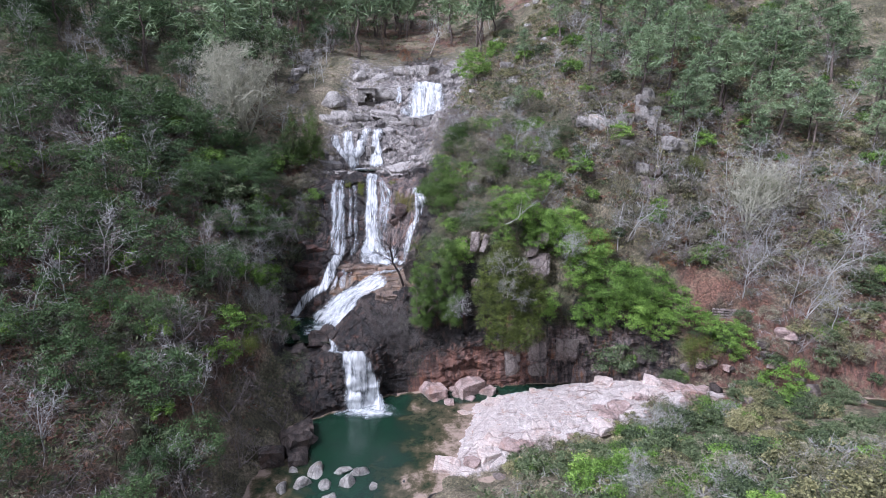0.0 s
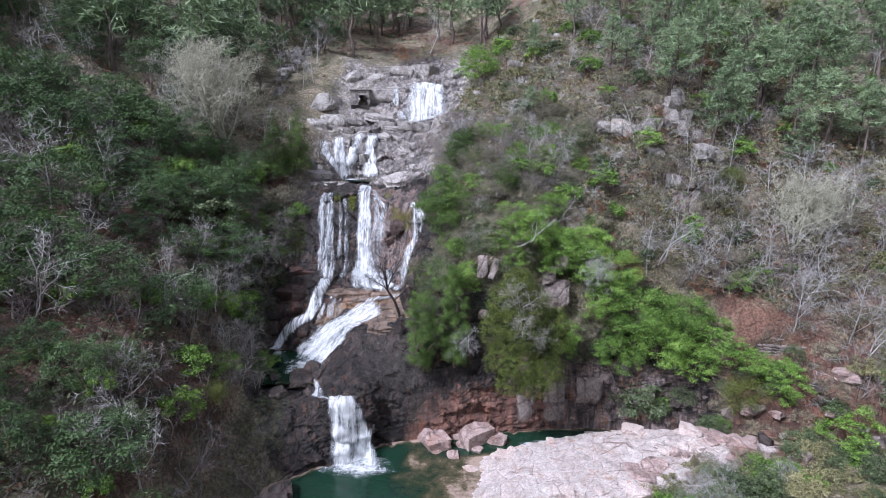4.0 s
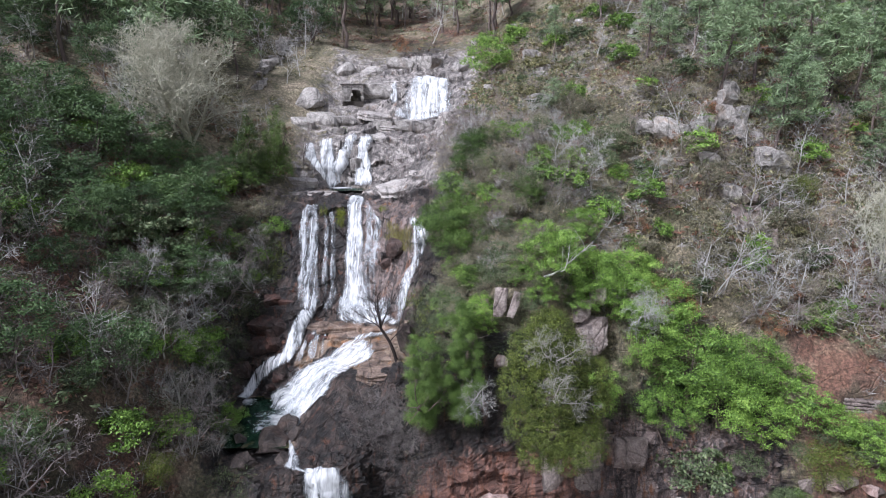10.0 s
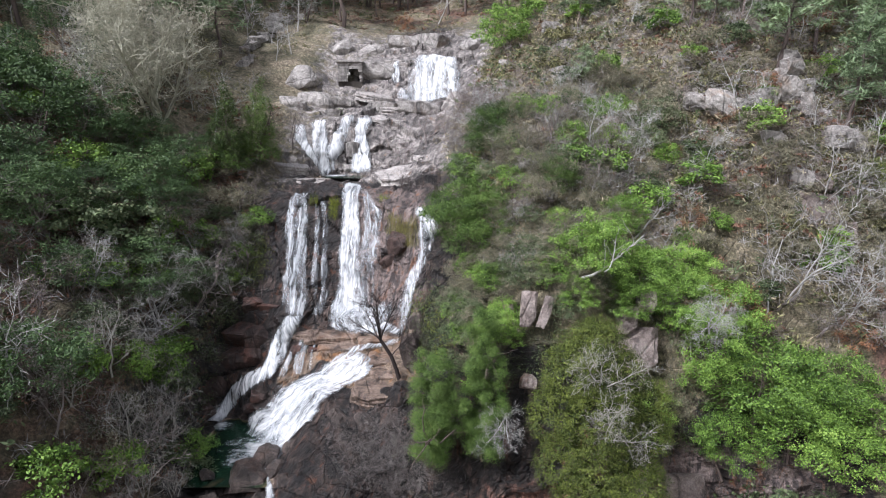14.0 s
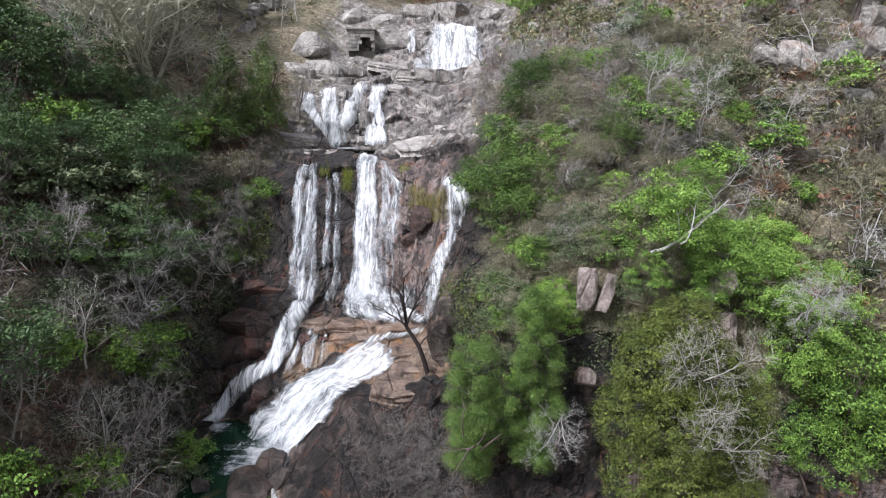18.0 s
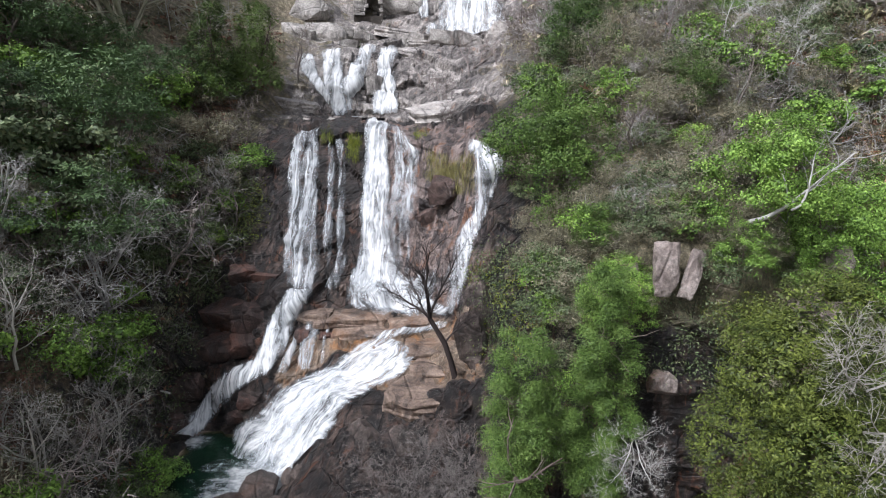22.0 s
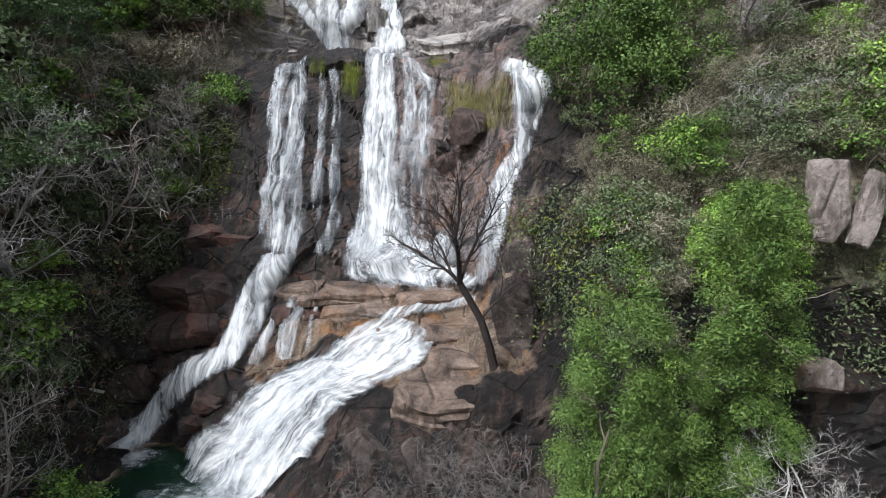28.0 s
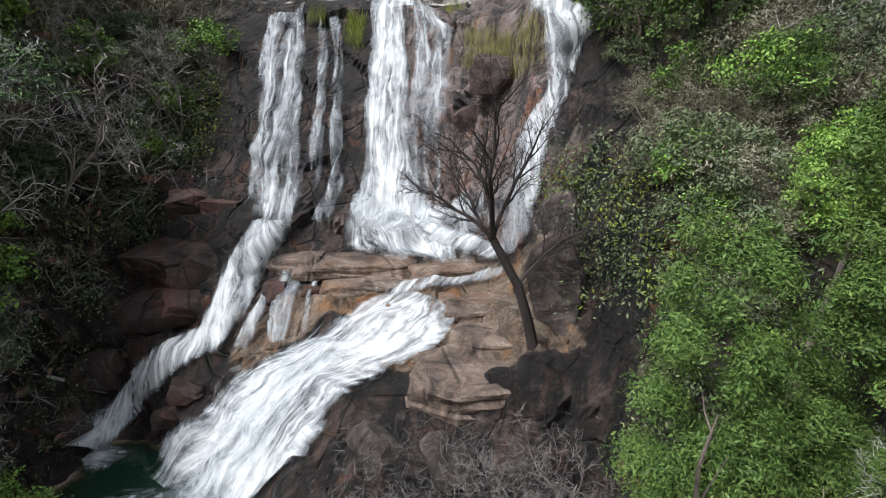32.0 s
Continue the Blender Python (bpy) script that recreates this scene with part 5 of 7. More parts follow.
for x, y, size, z in ((23.4, 66.6, (1.5, 1.3, 2.2), 28.4), (23.5, 66.8, (1.3, 1.2, 1.3), 30.2), (24.6, 66.4, (1.4, 1.2, 1.6), 27.6), (18.0, 65.6, (2.0, 1.5, 1.8), 27.6), (19.4, 65.8, (1.5, 1.3, 1.3), 27.2), (16.6, 66.2, (1.6, 1.3, 1.2), 27.8), (20.8, 65.4, (1.2, 1.2, 1.8), 26.0), (21.2, 64.0, (1.6, 1.2, 1.2), 24.4), (26.6, 65.0, (1.8, 1.4, 1.5), 25.4)):
    rock(SQUARED_GREY, x, y, size, "squared grey granite block of the broken crag", 0.3, max(z - 0.6, drop(x, y)[0].z - 0.2), random.uniform(-14, 14), "broken crag of the slope")
for x, y, size, z in ((6.2, 70.2, (1.6, 1.2, 1.2), 26.6), (7.6, 70.0, (2.0, 1.2, 1.3), 26.6), (9.2, 70.0, (1.5, 1.2, 1.0), 26.8), (6.8, 70.5, (2.2, 1.2, 0.8), 27.6), (8.6, 70.5, (1.7, 1.2, 0.8), 27.6), (10.4, 70.3, (1.4, 1.1, 0.8), 27.4), (10.6, 66.0, (1.6, 1.2, 1.0), 25.0)):
    rock(SQUARED_PINK, x, y, size, "pinkish squared block of a broken granite ledge", 0.3, max(z - 0.4, drop(x, y)[0].z - 0.2), random.uniform(-8, 8), "broken ledge of the slope")
for k in range(70):
    x, y = random.uniform(3, 38), random.uniform(60, 112)
    s = random.uniform(0.5, 1.5)
    rock(SQUARED_GREY, x, y, (s * 1.4, s, s * 0.9), "small granite outcrop among heath", 0.3, None, None, "small outcrops")
# the upper bed
for x, y, size in ((-15.0, 85.4, (3.8, 2.6, 2.4)), (-17.2, 88.0, (4.5, 3.0, 2.6)), (-12.5, 86.0, (2.6, 2.0, 1.4)), (-9.4, 91.6, (4.6, 2.2, 2.6)), (-6.5, 97.5, (3.6, 2.4, 2.2)), (-10.0, 97.0, (4.0, 2.6, 2.4)), (-3.0, 98.0, (4.4, 3.0, 2.0)), (-14.0, 95.5, (3.4, 2.4, 2.4)), (1.8, 95.0, (3.0, 2.4, 2.4)), (-7.6, 84.5, (3.4, 2.0, 1.4)),
                   (-4.2, 83.0, (4.2, 2.6, 2.0)), (-0.6, 83.5, (3.2, 2.4, 2.0)), (-8.2, 87.4, (2.2, 1.6, 1.2)), (-12.8, 82.6, (1.8, 1.3, 0.9)), (-10.2, 78.0, (1.3, 1.2, 1.3)), (-10.4, 76.9, (1.6, 1.2, 1.0)), (-16.8, 82.5, (2.6, 2.0, 1.8))):
    rock((GREY_BLOCKS, SQUARED_GREY)[int(x * 7) % 2], x, y, size, "water-worn grey granite boulder in the upper bed", 0.45, None, random.uniform(-25, 25), "boulders of the upper bed")
WORN = granite("water_worn_granite", (0.5, 0.475, 0.46), (0.37, 0.35, 0.335), (0.2, 0.185, 0.178), (0.3, 0.2, 0.13), 0.25, 0.1)
SLAB_WORN = [slab_stone(120 + k, WORN) for k in range(4)]
for x, y, z, size, tip, roll in ((-9.3, 87.6, 28.0, (4.6, 2.8, 0.8), 6, 9), (-5.4, 84.2, 26.8, (7.0, 4.2, 0.8), 9, -2), (-4.6, 72.6, 21.3, (5.4, 3.6, 0.8), 12, -9), (-15.4, 75.2, 21.6, (3.2, 2.4, 0.7), 8, 10), (-12.9, 72.6, 20.5, (3.6, 2.2, 0.5), 5, 2), (-6.8, 92.4, 32.0, (3.6, 2.2, 0.7), 6, 0), (-2.4, 75.2, 22.6, (4.4, 3.0, 0.8), 12, -6), (-7.4, 81.2, 25.6, (3.4, 2.2, 0.8), 12, 4)):
    rock(SLAB_WORN, x, y, size, "smooth water-worn granite slab of the upper bed", 0.55, z, random.uniform(-12, 12), "worn slabs of the upper bed", tip, roll)
for x, y, size in ((31.0, 47.6, (2.6, 1.8, 1.2)), (34.5, 46.8, (3.4, 2.2, 1.2)), (37.5, 46.0, (2.4, 2.0, 1.1)), (29.0, 46.6, (1.8, 1.4, 0.9)), (33.0, 49.6, (2.2, 1.6, 1.4)), (36.4, 48.6, (2.6, 1.8, 1.5)), (27.0, 51.0, (1.8, 1.4, 1.4)), (25.2, 51.8, (1.6, 1.2, 1.2)), (40.0, 47.6, (2.4, 1.8, 1.4)), (9.0, 38.6, (1.6, 1.2, 0.7)), (7.0, 37.4, (1.3, 1.0, 0.6)), (4.6, 38.2, (1.2, 1.0, 0.6)), (11.4, 40.0, (1.2, 0.9, 0.5))):
    rock(PINK_BLOCKS, x, y, size, "loose pink granite block beside the river slabs", 0.35, None, None, "blocks of the river slabs")
for k in range(26):
    t = k / 25
    x, y = -23.2 - 0.9 * math.sin(3 * t) + random.uniform(-0.7, 0.7) + 2.4 * t * t, 87 + 24 * t
    s = random.uniform(0.7, 1.5)
    rock(SQUARED_GREY, x, y, (s * 1.3, s, s * 0.7), "pale stone edging an old path", 0.25, None, None, "stones of the old path")
# ledges beside the fan and under the black tree
for x, y, size, z, tip, turn in ((-5.6, 57.2, (3.8, 2.4, 0.9), 9.35, 10, 4), (-4.9, 58.6, (3.0, 1.8, 0.7), 9.75, 6, -8), (-5.2, 59.9, (3.4, 1.6, 0.6), 10.1, 6, 10), (-8.9, 62.4, (3.6, 1.6, 0.55), 10.75, 7, -6), (-6.4, 62.0, (2.6, 1.5, 0.5), 10.75, 5, 12),
                                 (-10.4, 62.6, (2.6, 1.4, 0.6), 10.75, 8, 8), (-11.6, 62.7, (1.9, 1.2, 0.6), 10.8, 6, -12), (-8.0, 61.3, (2.8, 1.1, 0.5), 10.35, 5, 3), (-9.6, 61.6, (1.9, 1.0, 0.6), 10.2, 6, -5), (-7.2, 60.2, (2.2, 1.3, 0.5), 10.05, 8, 14)):
    rock(SLAB_TAN if size[0] > 2.7 else SQUARED_TAN, x, y, size, "flat tan granite ledge washed by the falls", 0.7, z, turn, "ledges of the falls", tip)
for x, y, size, z, tip, turn in ((-14.9, 63.2, (2.6, 1.6, 1.5), 10.6, 12, 10), (-16.4, 63.6, (2.8, 1.8, 1.6), 10.4, 16, -8), (-16.0, 62.7, (2.9, 1.4, 1.4), 8.9, 14, 12), (-17.6, 62.7, (2.2, 1.6, 1.6), 8.8, 10, -14), (-15.1, 62.3, (1.9, 1.0, 0.9), 9.2, 16, 20), (-14.5, 60.0, (1.0, 0.7, 0.6), 7.2, 8, 5), (-15.2, 59.9, (0.9, 0.7, 0.5), 6.4, 8, 30),
                                 (-18.6, 61.4, (2.4, 1.6, 1.6), 7.2, 12, 6), (-18.5, 59.9, (1.9, 1.5, 1.2), 6.0, 6, -20), (-14.4, 64.2, (1.7, 1.2, 1.2), 12.2, 8, -6), (-15.6, 64.6, (2.2, 1.4, 1.3), 12.4, 12, 14), (-10.8, 61.7, (0.9, 0.8, 0.9), 9.8, 4, 8), (-12.1, 61.9, (0.8, 0.8, 0.9), 9.9, 4, -8),
                                 (-5.6, 65.6, (1.8, 1.3, 1.7), 15.4, 0, 12), (-4.9, 64.8, (1.4, 1.2, 1.3), 17.2, 6, -16), (-11.9, 64.6, (1.2, 0.9, 0.9), 12.6, 4, 10), (-10.4, 64.0, (1.3, 0.8, 0.7), 12.0, 6, -12)):
    rock(SQUARED_MAROON, x, y, size, "dark reddish wet granite block beside the chute", 0.62, z, turn, "wet blocks of the chute", tip)
for x, y, size, z, tip, turn in ((-3.3, 58.3, (2.3, 1.9, 3.6), 10.6, 0, 8), (-2.9, 59.6, (2.2, 1.8, 2.8), 12.0, 0, -10), (-3.3, 57.0, (1.6, 1.4, 1.6), 9.2, 0, 16), (-2.6, 60.9, (1.8, 1.6, 2.2), 14.2, 4, 5), (-8.0, 55.9, (2.4, 1.8, 1.6), 7.6, 14, 38), (-6.2, 55.6, (2.2, 1.8, 1.4), 7.7, 12, -30), (-9.2, 55.3, (1.8, 1.4, 1.4), 6.4, 10, 64), (-4.6, 55.5, (1.9, 1.6, 1.6), 7.8, 8, 20), (-7.2, 54.4, (1.5, 1.3, 1.2), 5.4, 6, -50)):
    rock(WET_BLOCKS, x, y, size, "dark wet granite boulder beside the falls", 0.5, z, turn, "boulders of the falls", tip)


# ---- stone hut, steps, walkway and fence ----


def box(x0, x1, y0, y1, z0, z1, soft=0.0):
    bm = bmesh.new()
    bmesh.ops.create_cube(bm, size=1)
    for v in bm.verts:
        v.co = Vector((x0 if v.co.x < 0 else x1, y0 if v.co.y < 0 else y1, z0 if v.co.z < 0 else z1))
    if soft:
        bmesh.ops.bevel(bm, geom=bm.edges[:], offset=soft, segments=1, affect="EDGES")
    return bm


WOOD = bark("weathered_grey_boards", (0.36, 0.34, 0.32), (0.18, 0.165, 0.15))
DARK_IN, _n, _l, _b = material("dark_earth_floor", 0.95)
_l.new(ramp(_n, _l, noise_tex(_n, _l, 4.0), [(0.3, (0.03, 0.026, 0.022)), (0.7, (0.07, 0.06, 0.05))]), _b.inputs["Base Color"])


def stone_hut(x, y, z, turn):
    """A small roofless-looking mill hut of squared stones under one flat slab, with an open doorway."""
    hut = tagged(new("stone_hut"), "small old granite mill hut with a dark doorway", "hut")
    hut.matrix_world = pose(x, y, z, 0, 0, turn)
    rnd = random.Random(5)
    part("floor", box(-1.35, 1.35, -0.9, 0.9, -1.2, 0.02), DARK_IN, hut)
    for row in range(6):
        for side in ("front", "rear", "end_a", "end_b"):
            a, b = (-1.35, 1.35) if side in ("front", "rear") else (-0.88, 0.88)
            p = a
            while p < b - 0.05:
                q = min(b, p + rnd.uniform(0.32, 0.62))
                if b - q < 0.2:
                    q = b
                z0, z1 = 0.34 * row + 0.01, 0.34 * row + 0.325
                g, o = 0.008, rnd.uniform(-0.02, 0.02)
                if side == "front":
                    if not (row < 4 and q > 0.15 and p < 0.85):
                        part("stone", box(p + g, q - g, -1.2 + o, -0.9, z0, z1, 0.02), GREY, hut)
                elif side == "rear":
                    part("stone", box(p + g, q - g, 0.9, 1.2 + o, z0, z1, 0.02), GREY, hut)
                else:
                    s = -1 if side == "end_a" else 1
                    e0, e1 = sorted((s * 1.05, s * (1.36 + o)))
                    part("stone", box(e0, e1, p + g, q - g, z0, z1, 0.02), GREY, hut)
                p = q
    part("roof_slab", box(-1.55, 1.55, -1.35, 1.35, 2.05, 2.27, 0.04), GREY, hut, "flat grey granite roof slab")
    return hut


stone_hut(-12.2, 90.6, drop(-12.2, 90.4)[0].z - 0.1, 6)


def wooden_steps(x, y, z, turn, treads, rise=0.19, run=0.3):
    st = tagged(new("wooden_steps"), "weathered grey wooden steps with open treads on the slope", "stairs")
    st.matrix_world = pose(x, y, z, 0, 0, turn)
    for s in (-0.55, 0.55):
        bm = box(s - 0.03, s + 0.03, -0.1, treads * run + 0.1, -0.12, 0.1)
        for v in bm.verts:
            v.co.z += v.co.y * rise / run
        part("stringer", bm, WOOD, st)
        for k in (0, treads // 2, treads):
            part("support_post", box(s - 0.05, s + 0.05, k * run - 0.05, k * run + 0.05, k * rise - 2.2, k * rise + 0.1), WOOD, st)
    for k in range(treads):
        part("tread", box(-0.62, 0.62, k * run, k * run + 0.2, k * rise + 0.13, k * rise + 0.18, 0.008), WOOD, st)
    return st


wooden_steps(-33.3, 42.9, drop(-33.3, 42.9)[0].z + 0.4, 14, 12)


def walkway(x, y, z, turn, boards):
    w = tagged(new("wooden_walkway"), "weathered grey boardwalk with a simple handrail", "walkway")
    w.matrix_world = pose(x, y, z, 0, 0, turn)
    for k in range(boards):
        part("board", box(-0.6, 0.6, 0.16 * k, 0.16 * k + 0.145, 0, 0.04), WOOD, w)
    for s in (-0.5, 0.5):
        part("beam", box(s - 0.05, s + 0.05, 0, 0.16 * boards, -0.16, -0.002), WOOD, w)
        for k in range(0, boards, 9):
            part("post", box(s * 1.16 - 0.04, s * 1.16 + 0.04, 0.16 * k, 0.16 * k + 0.08, -2.0, 0.95), WOOD, w)
    part("handrail", box(-0.63, -0.55, 0, 0.16 * boards, 0.955, 1.02), WOOD, w)
    return w


walkway(-34.2, 46.6, drop(-33.3, 42.9)[0].z + 2.72, -4, 30)


def rail_fence(x, y, turn, length):
    f = tagged(new("rail_fence"), "short weathered two-rail wooden fence on the slope", "fence")
    f.matrix_world = Matrix.Translation((x, y, drop(x, y)[0].z)) @ pose(0, 0, 0, 0, 0, turn)
    for k in range(3):
        part("post", box(k * length / 2 - 0.06, k * length / 2 + 0.06, -0.06, 0.06, -0.8, 1.1, 0.01), WOOD, f)
    for h in (0.5, 0.92):
        part("rail", box(-0.2, length + 0.2, -0.12, -0.062, h, h + 0.13, 0.01), WOOD, f)
    return f


rail_fence(-22.9, 43.4, 38, 2.0)


def terrace_wall(x, y, turn, length):
    """A low dry-stone terrace wall, stone by stone."""
    w = tagged(new("terrace_wall"), "low mossy dry-stone terrace wall on the russet slope", "wall")
    w.matrix_world = Matrix.Translation((x, y, drop(x, y)[0].z - 0.25)) @ pose(0, 0, 0, 0, 0, turn)
    rnd = random.Random(8)
    for row in range(4):
        p = 0.0
        while p < length:
            q = p + rnd.uniform(0.35, 0.8)
            part("stone", box(p + rnd.uniform(0.01, 0.04), q - 0.015, rnd.uniform(-0.12, 0.06), 0.5, 0.26 * row + rnd.uniform(0.0, 0.03), 0.26 * row + rnd.uniform(0.2, 0.26), 0.06), LICHEN, w)
            p = q
    return w


terrace_wall(28.2, 53.7, -8, 9.0)
for k in range(64):
    x = random.uniform(-1.5, 27)
    edge = 39.4 + 0.4 * max(x - 7, 0) if k % 3 else 50.5 + 0.12 * min(x, 14)
    y = edge + random.uniform(0.0, 3.2) * (1 if k % 3 else -0.9)
    w = random.uniform(0.4, 1.5)
    rock((SQUARED_PALE, SQUARED_PALE, SQUARED_PINK)[k % 3], x, y, (w * 1.5, w * 1.1, w * 0.55), "pale pink granite block split from the slabs", 0.4, None, random.uniform(-40, 40), "split blocks of the slabs", random.uniform(-6, 6))
# loose blocks and outcrops where the russet bank meets the slabs
for k in range(34):
    x = random.uniform(19, 36)
    y = random.uniform(49.6, 53.6) - 0.12 * (x - 19)
    s = random.uniform(0.4, 1.3)
    rock((SQUARED_PINK, WET_BLOCKS, PINK_BLOCKS)[k % 3], x, y, (s * 1.5, s * 1.1, s * 0.8), ("dusky pink granite block on the russet bank", "brown granite block on the russet bank", "lichened granite block on the russet bank")[k % 3], 0.35, None, None, "blocks of the russet bank")

# ---- the woods ----
for k in range(3):
    pattern("acacia", broadleaf(100 + k, 6.0, 5.2, 26, 120, 44, 0.11, ACACIA, "acacia_tree", "dark green feathery acacia on the shaded slope", PINE_BARK, (0.27, 0.27, 0.16), 0.3, 2))
    pattern("evergreen", broadleaf(120 + k, 5.0, 5.2, 22, 130, 70, 0.075, EVERGREEN, "arbutus_tree", "bright green evergreen tree on the cliff edge", PINE_BARK, (0.24, 0.24, 0.12)))
    pattern("pine", pine_tree(140 + k, 7.0, 2.3, "slender grey-green pine on the scrubby slope", 0.35, 34, 0.25))
    pattern("bare", bare_tree(160 + k, 8.0, 0.07, PALE_BARK, "leafless pale grey tree with lichened branches", count=1 + k % 2, low=0.2, twig=9 - 2 * (k % 2), limbs=9 - 2 * (k % 2)))
    pattern("brown_bare", bare_tree(180 + k, 5.0, 0.07, BROWN_BARK, "leafless brown-grey thicket tree", count=2, low=0.12, spread=40, twig=5, limbs=5, whole=True))
    pattern("far_bare", bare_tree(165 + k, 8.0, 0.075, PALE_BARK, "leafless pale grey tree of the upper woods", low=0.2, twig=6, limbs=7, whole=True))
for k in range(2):
    pattern("near_acacia", broadleaf(110 + k, 5.2, 4.8, 24, 170, 80, 0.062, ACACIA, "acacia_tree", "dark green feathery acacia close to the falls", PINE_BARK, (0.26, 0.26, 0.08), 0.3, 2))
for k in range(2):
    pattern("near_evergreen", broadleaf(130 + k, 4.6, 4.6, 26, 240, 84, 0.052, EVERGREEN, "arbutus_tree", "bright green evergreen tree close to the falls", PINE_BARK, (0.2, 0.2, 0.11)))
    pattern("near_dark", broadleaf(138 + k, 4.8, 4.2, 28, 240, 84, 0.045, MIMOSA, "evergreen_tree", "soft dark green tree overhanging the side fall", PINE_BARK, (0.2, 0.2, 0.13)))
    pattern("near_bush", broadleaf(134 + k, 2.2, 2.8, 14, 210, 16, 0.056, (EVERGREEN, HEATH_DARK)[k], "evergreen_bush", ("fresh green bush on the steep rock", "dull green bush on the steep rock")[k], PINE_BARK, (0.12, 0.12, 0.08)))
pattern("tall_bare", bare_tree(171, 11.0, 0.13, LICHEN_BARK, "tall bushy leafless tree, its many fine branches pale with lichen", count=6, low=0.15, spread=34, droop=0.06, twig=9, limbs=9, fine=1))
TWIG = 0.007
pattern("droop", bare_tree(190, 6.0, 0.055, PALE_BARK, "white lichened leafless tree with drooping boughs", droop=-0.12, count=2, low=0.15, spread=60, fine=1, limbs=9, twig=8))
pattern("droop", bare_tree(191, 6.0, 0.055, PALE_BARK, "white lichened leafless tree with drooping boughs", droop=-0.1, low=0.15, spread=65, fine=1, limbs=9, twig=8))
pattern("brush", bare_tree(197, 2.4, 0.03, GREY_BARK, "tangle of bare grey-brown twigs on dark rock", count=4, low=0.1, spread=45, fine=1, twig=6, limbs=6, whole=True))
pattern("thicket", bare_tree(195, 5.0, 0.06, ASH_BARK, "fine-twigged leafless pale grey shrub by the pool", count=4, low=0.1, spread=48, fine=1, twig=5, limbs=6))
pattern("snag", bare_tree(196, 5.0, 0.08, PALE_BARK, "pale gnarled leafless shrub on the shaded rock", count=3, low=0.1, spread=62, droop=-0.03, fine=1, twig=6))
for k in range(2):
    pattern("scrub", broadleaf(230 + k, 2.0 + 0.6 * k, 2.8, 14, 130, 12, 0.14, SCRUB, "scrub_bush", ("twiggy grey-brown bush on the slope", "tall twiggy grey-brown bush on the slope")[k], PINE_BARK, (0.15, 0.15, 0.13), 0.11))
    pattern("near_scrub", broadleaf(234 + k, 2.0 + 0.6 * k, 2.8, 16, 110, 40, 0.062, SCRUB, "scrub_bush", "fine twiggy grey-brown bush on the steep rock", PINE_BARK, (0.16, 0.16, 0.14), 0.16))
    pattern("far_pine", pine_tree(150 + k, 7.0, 2.1, "tall grey-green pine of the far woods", 0.4, 10, 0.46))
pattern("cypress", cone_tree(200, 5.4, 2.6, CYPRESS, "dense deep green cypress beside the falls"))
pattern("russet", broadleaf(210, 4.0, 3.6, 12, 170, 14, 0.07, RUSSET, "oak_tree", "small oak with dead russet leaves", BROWN_BARK, 0.17))
pattern("small", broadleaf(220, 2.2, 2.6, 13, 42, 54, 0.08, EVERGREEN, "evergreen_bush", "bright green evergreen bush", PINE_BARK, (0.19, 0.19, 0.1)))
pattern("dull_green", broadleaf(224, 2.4, 3.0, 13, 46, 46, 0.085, HEATH_DARK, "evergreen_bush", "dark dull green bush on the shaded slope", PINE_BARK, (0.2, 0.2, 0.1)))
pattern("dull", broadleaf(221, 2.4, 3.0, 13, 46, 46, 0.085, HEATH_DARK, "evergreen_bush", "dull green bush in the scrub", PINE_BARK, (0.2, 0.2, 0.1)))
pattern("dull", broadleaf(223, 2.0, 3.2, 13, 46, 46, 0.085, HEATH, "heath_bush", "olive grey bush in the scrub", PINE_BARK, (0.2, 0.2, 0.1)))
pattern("yellow", broadleaf(222, 2.6, 2.6, 12, 420, 16, 0.038, YELLOWISH, "evergreen_bush", "yellow-green bush in fresh leaf", PINE_BARK, 0.17))


def twin(seed, x, y, z, height, width, label, lobes=44, clumps=2100):
    """A dense soft-needled tree rooted in the cliff, seen close: many lobes and fine leaves."""
    rng = np.random.default_rng(seed)
    out = []
    for k in range(lobes):
        t = (k + 0.5) / lobes
        w = width * 0.5 * (0.3 + 0.85 * math.sin(math.pi * (0.14 + 0.72 * (1 - t)))) * rng.uniform(0.45, 1.25)
        a = k * 2.4 + rng.uniform(-0.5, 0.5)
        r = width * rng.uniform(0.1, 0.18) * (1.2 - 0.45 * t)
        out.append((0.8 * w * math.cos(a), -0.9 + 0.6 * w * math.sin(a), height * (0.06 + 0.84 * t), r * 1.1, r * rng.uniform(1.0, 1.5)))
    within = [(a, b, c, 0.86 * d, 0.86 * e) for a, b, c, d, e in out]
    crown = quads("crown", np.concatenate([shell(rng, within, clumps // 2, 16, 0.055, (0.12, 0.12, 0.08), 0.35, 0.5), shell(rng, out, clumps, 36, 0.034, (0.13, 0.13, 0.1), 0.22, 0.8)]), MIMOSA)
    ob = plant("mimosa_tree", stems(seed, height, 0.16), PINE_BARK, crown, label, "tree")
    ob.location = (x, y, z)
    return ob


twin(301, -2.1, 53.5, 6.8, 8.0, 2.35, "dense soft-needled green tree rooted in the cliff beside the falls")
twin(302, 0.75, 54.0, 6.8, 10.4, 2.4, "taller dense green tree rooted in the cliff beside the falls", 52, 2600)


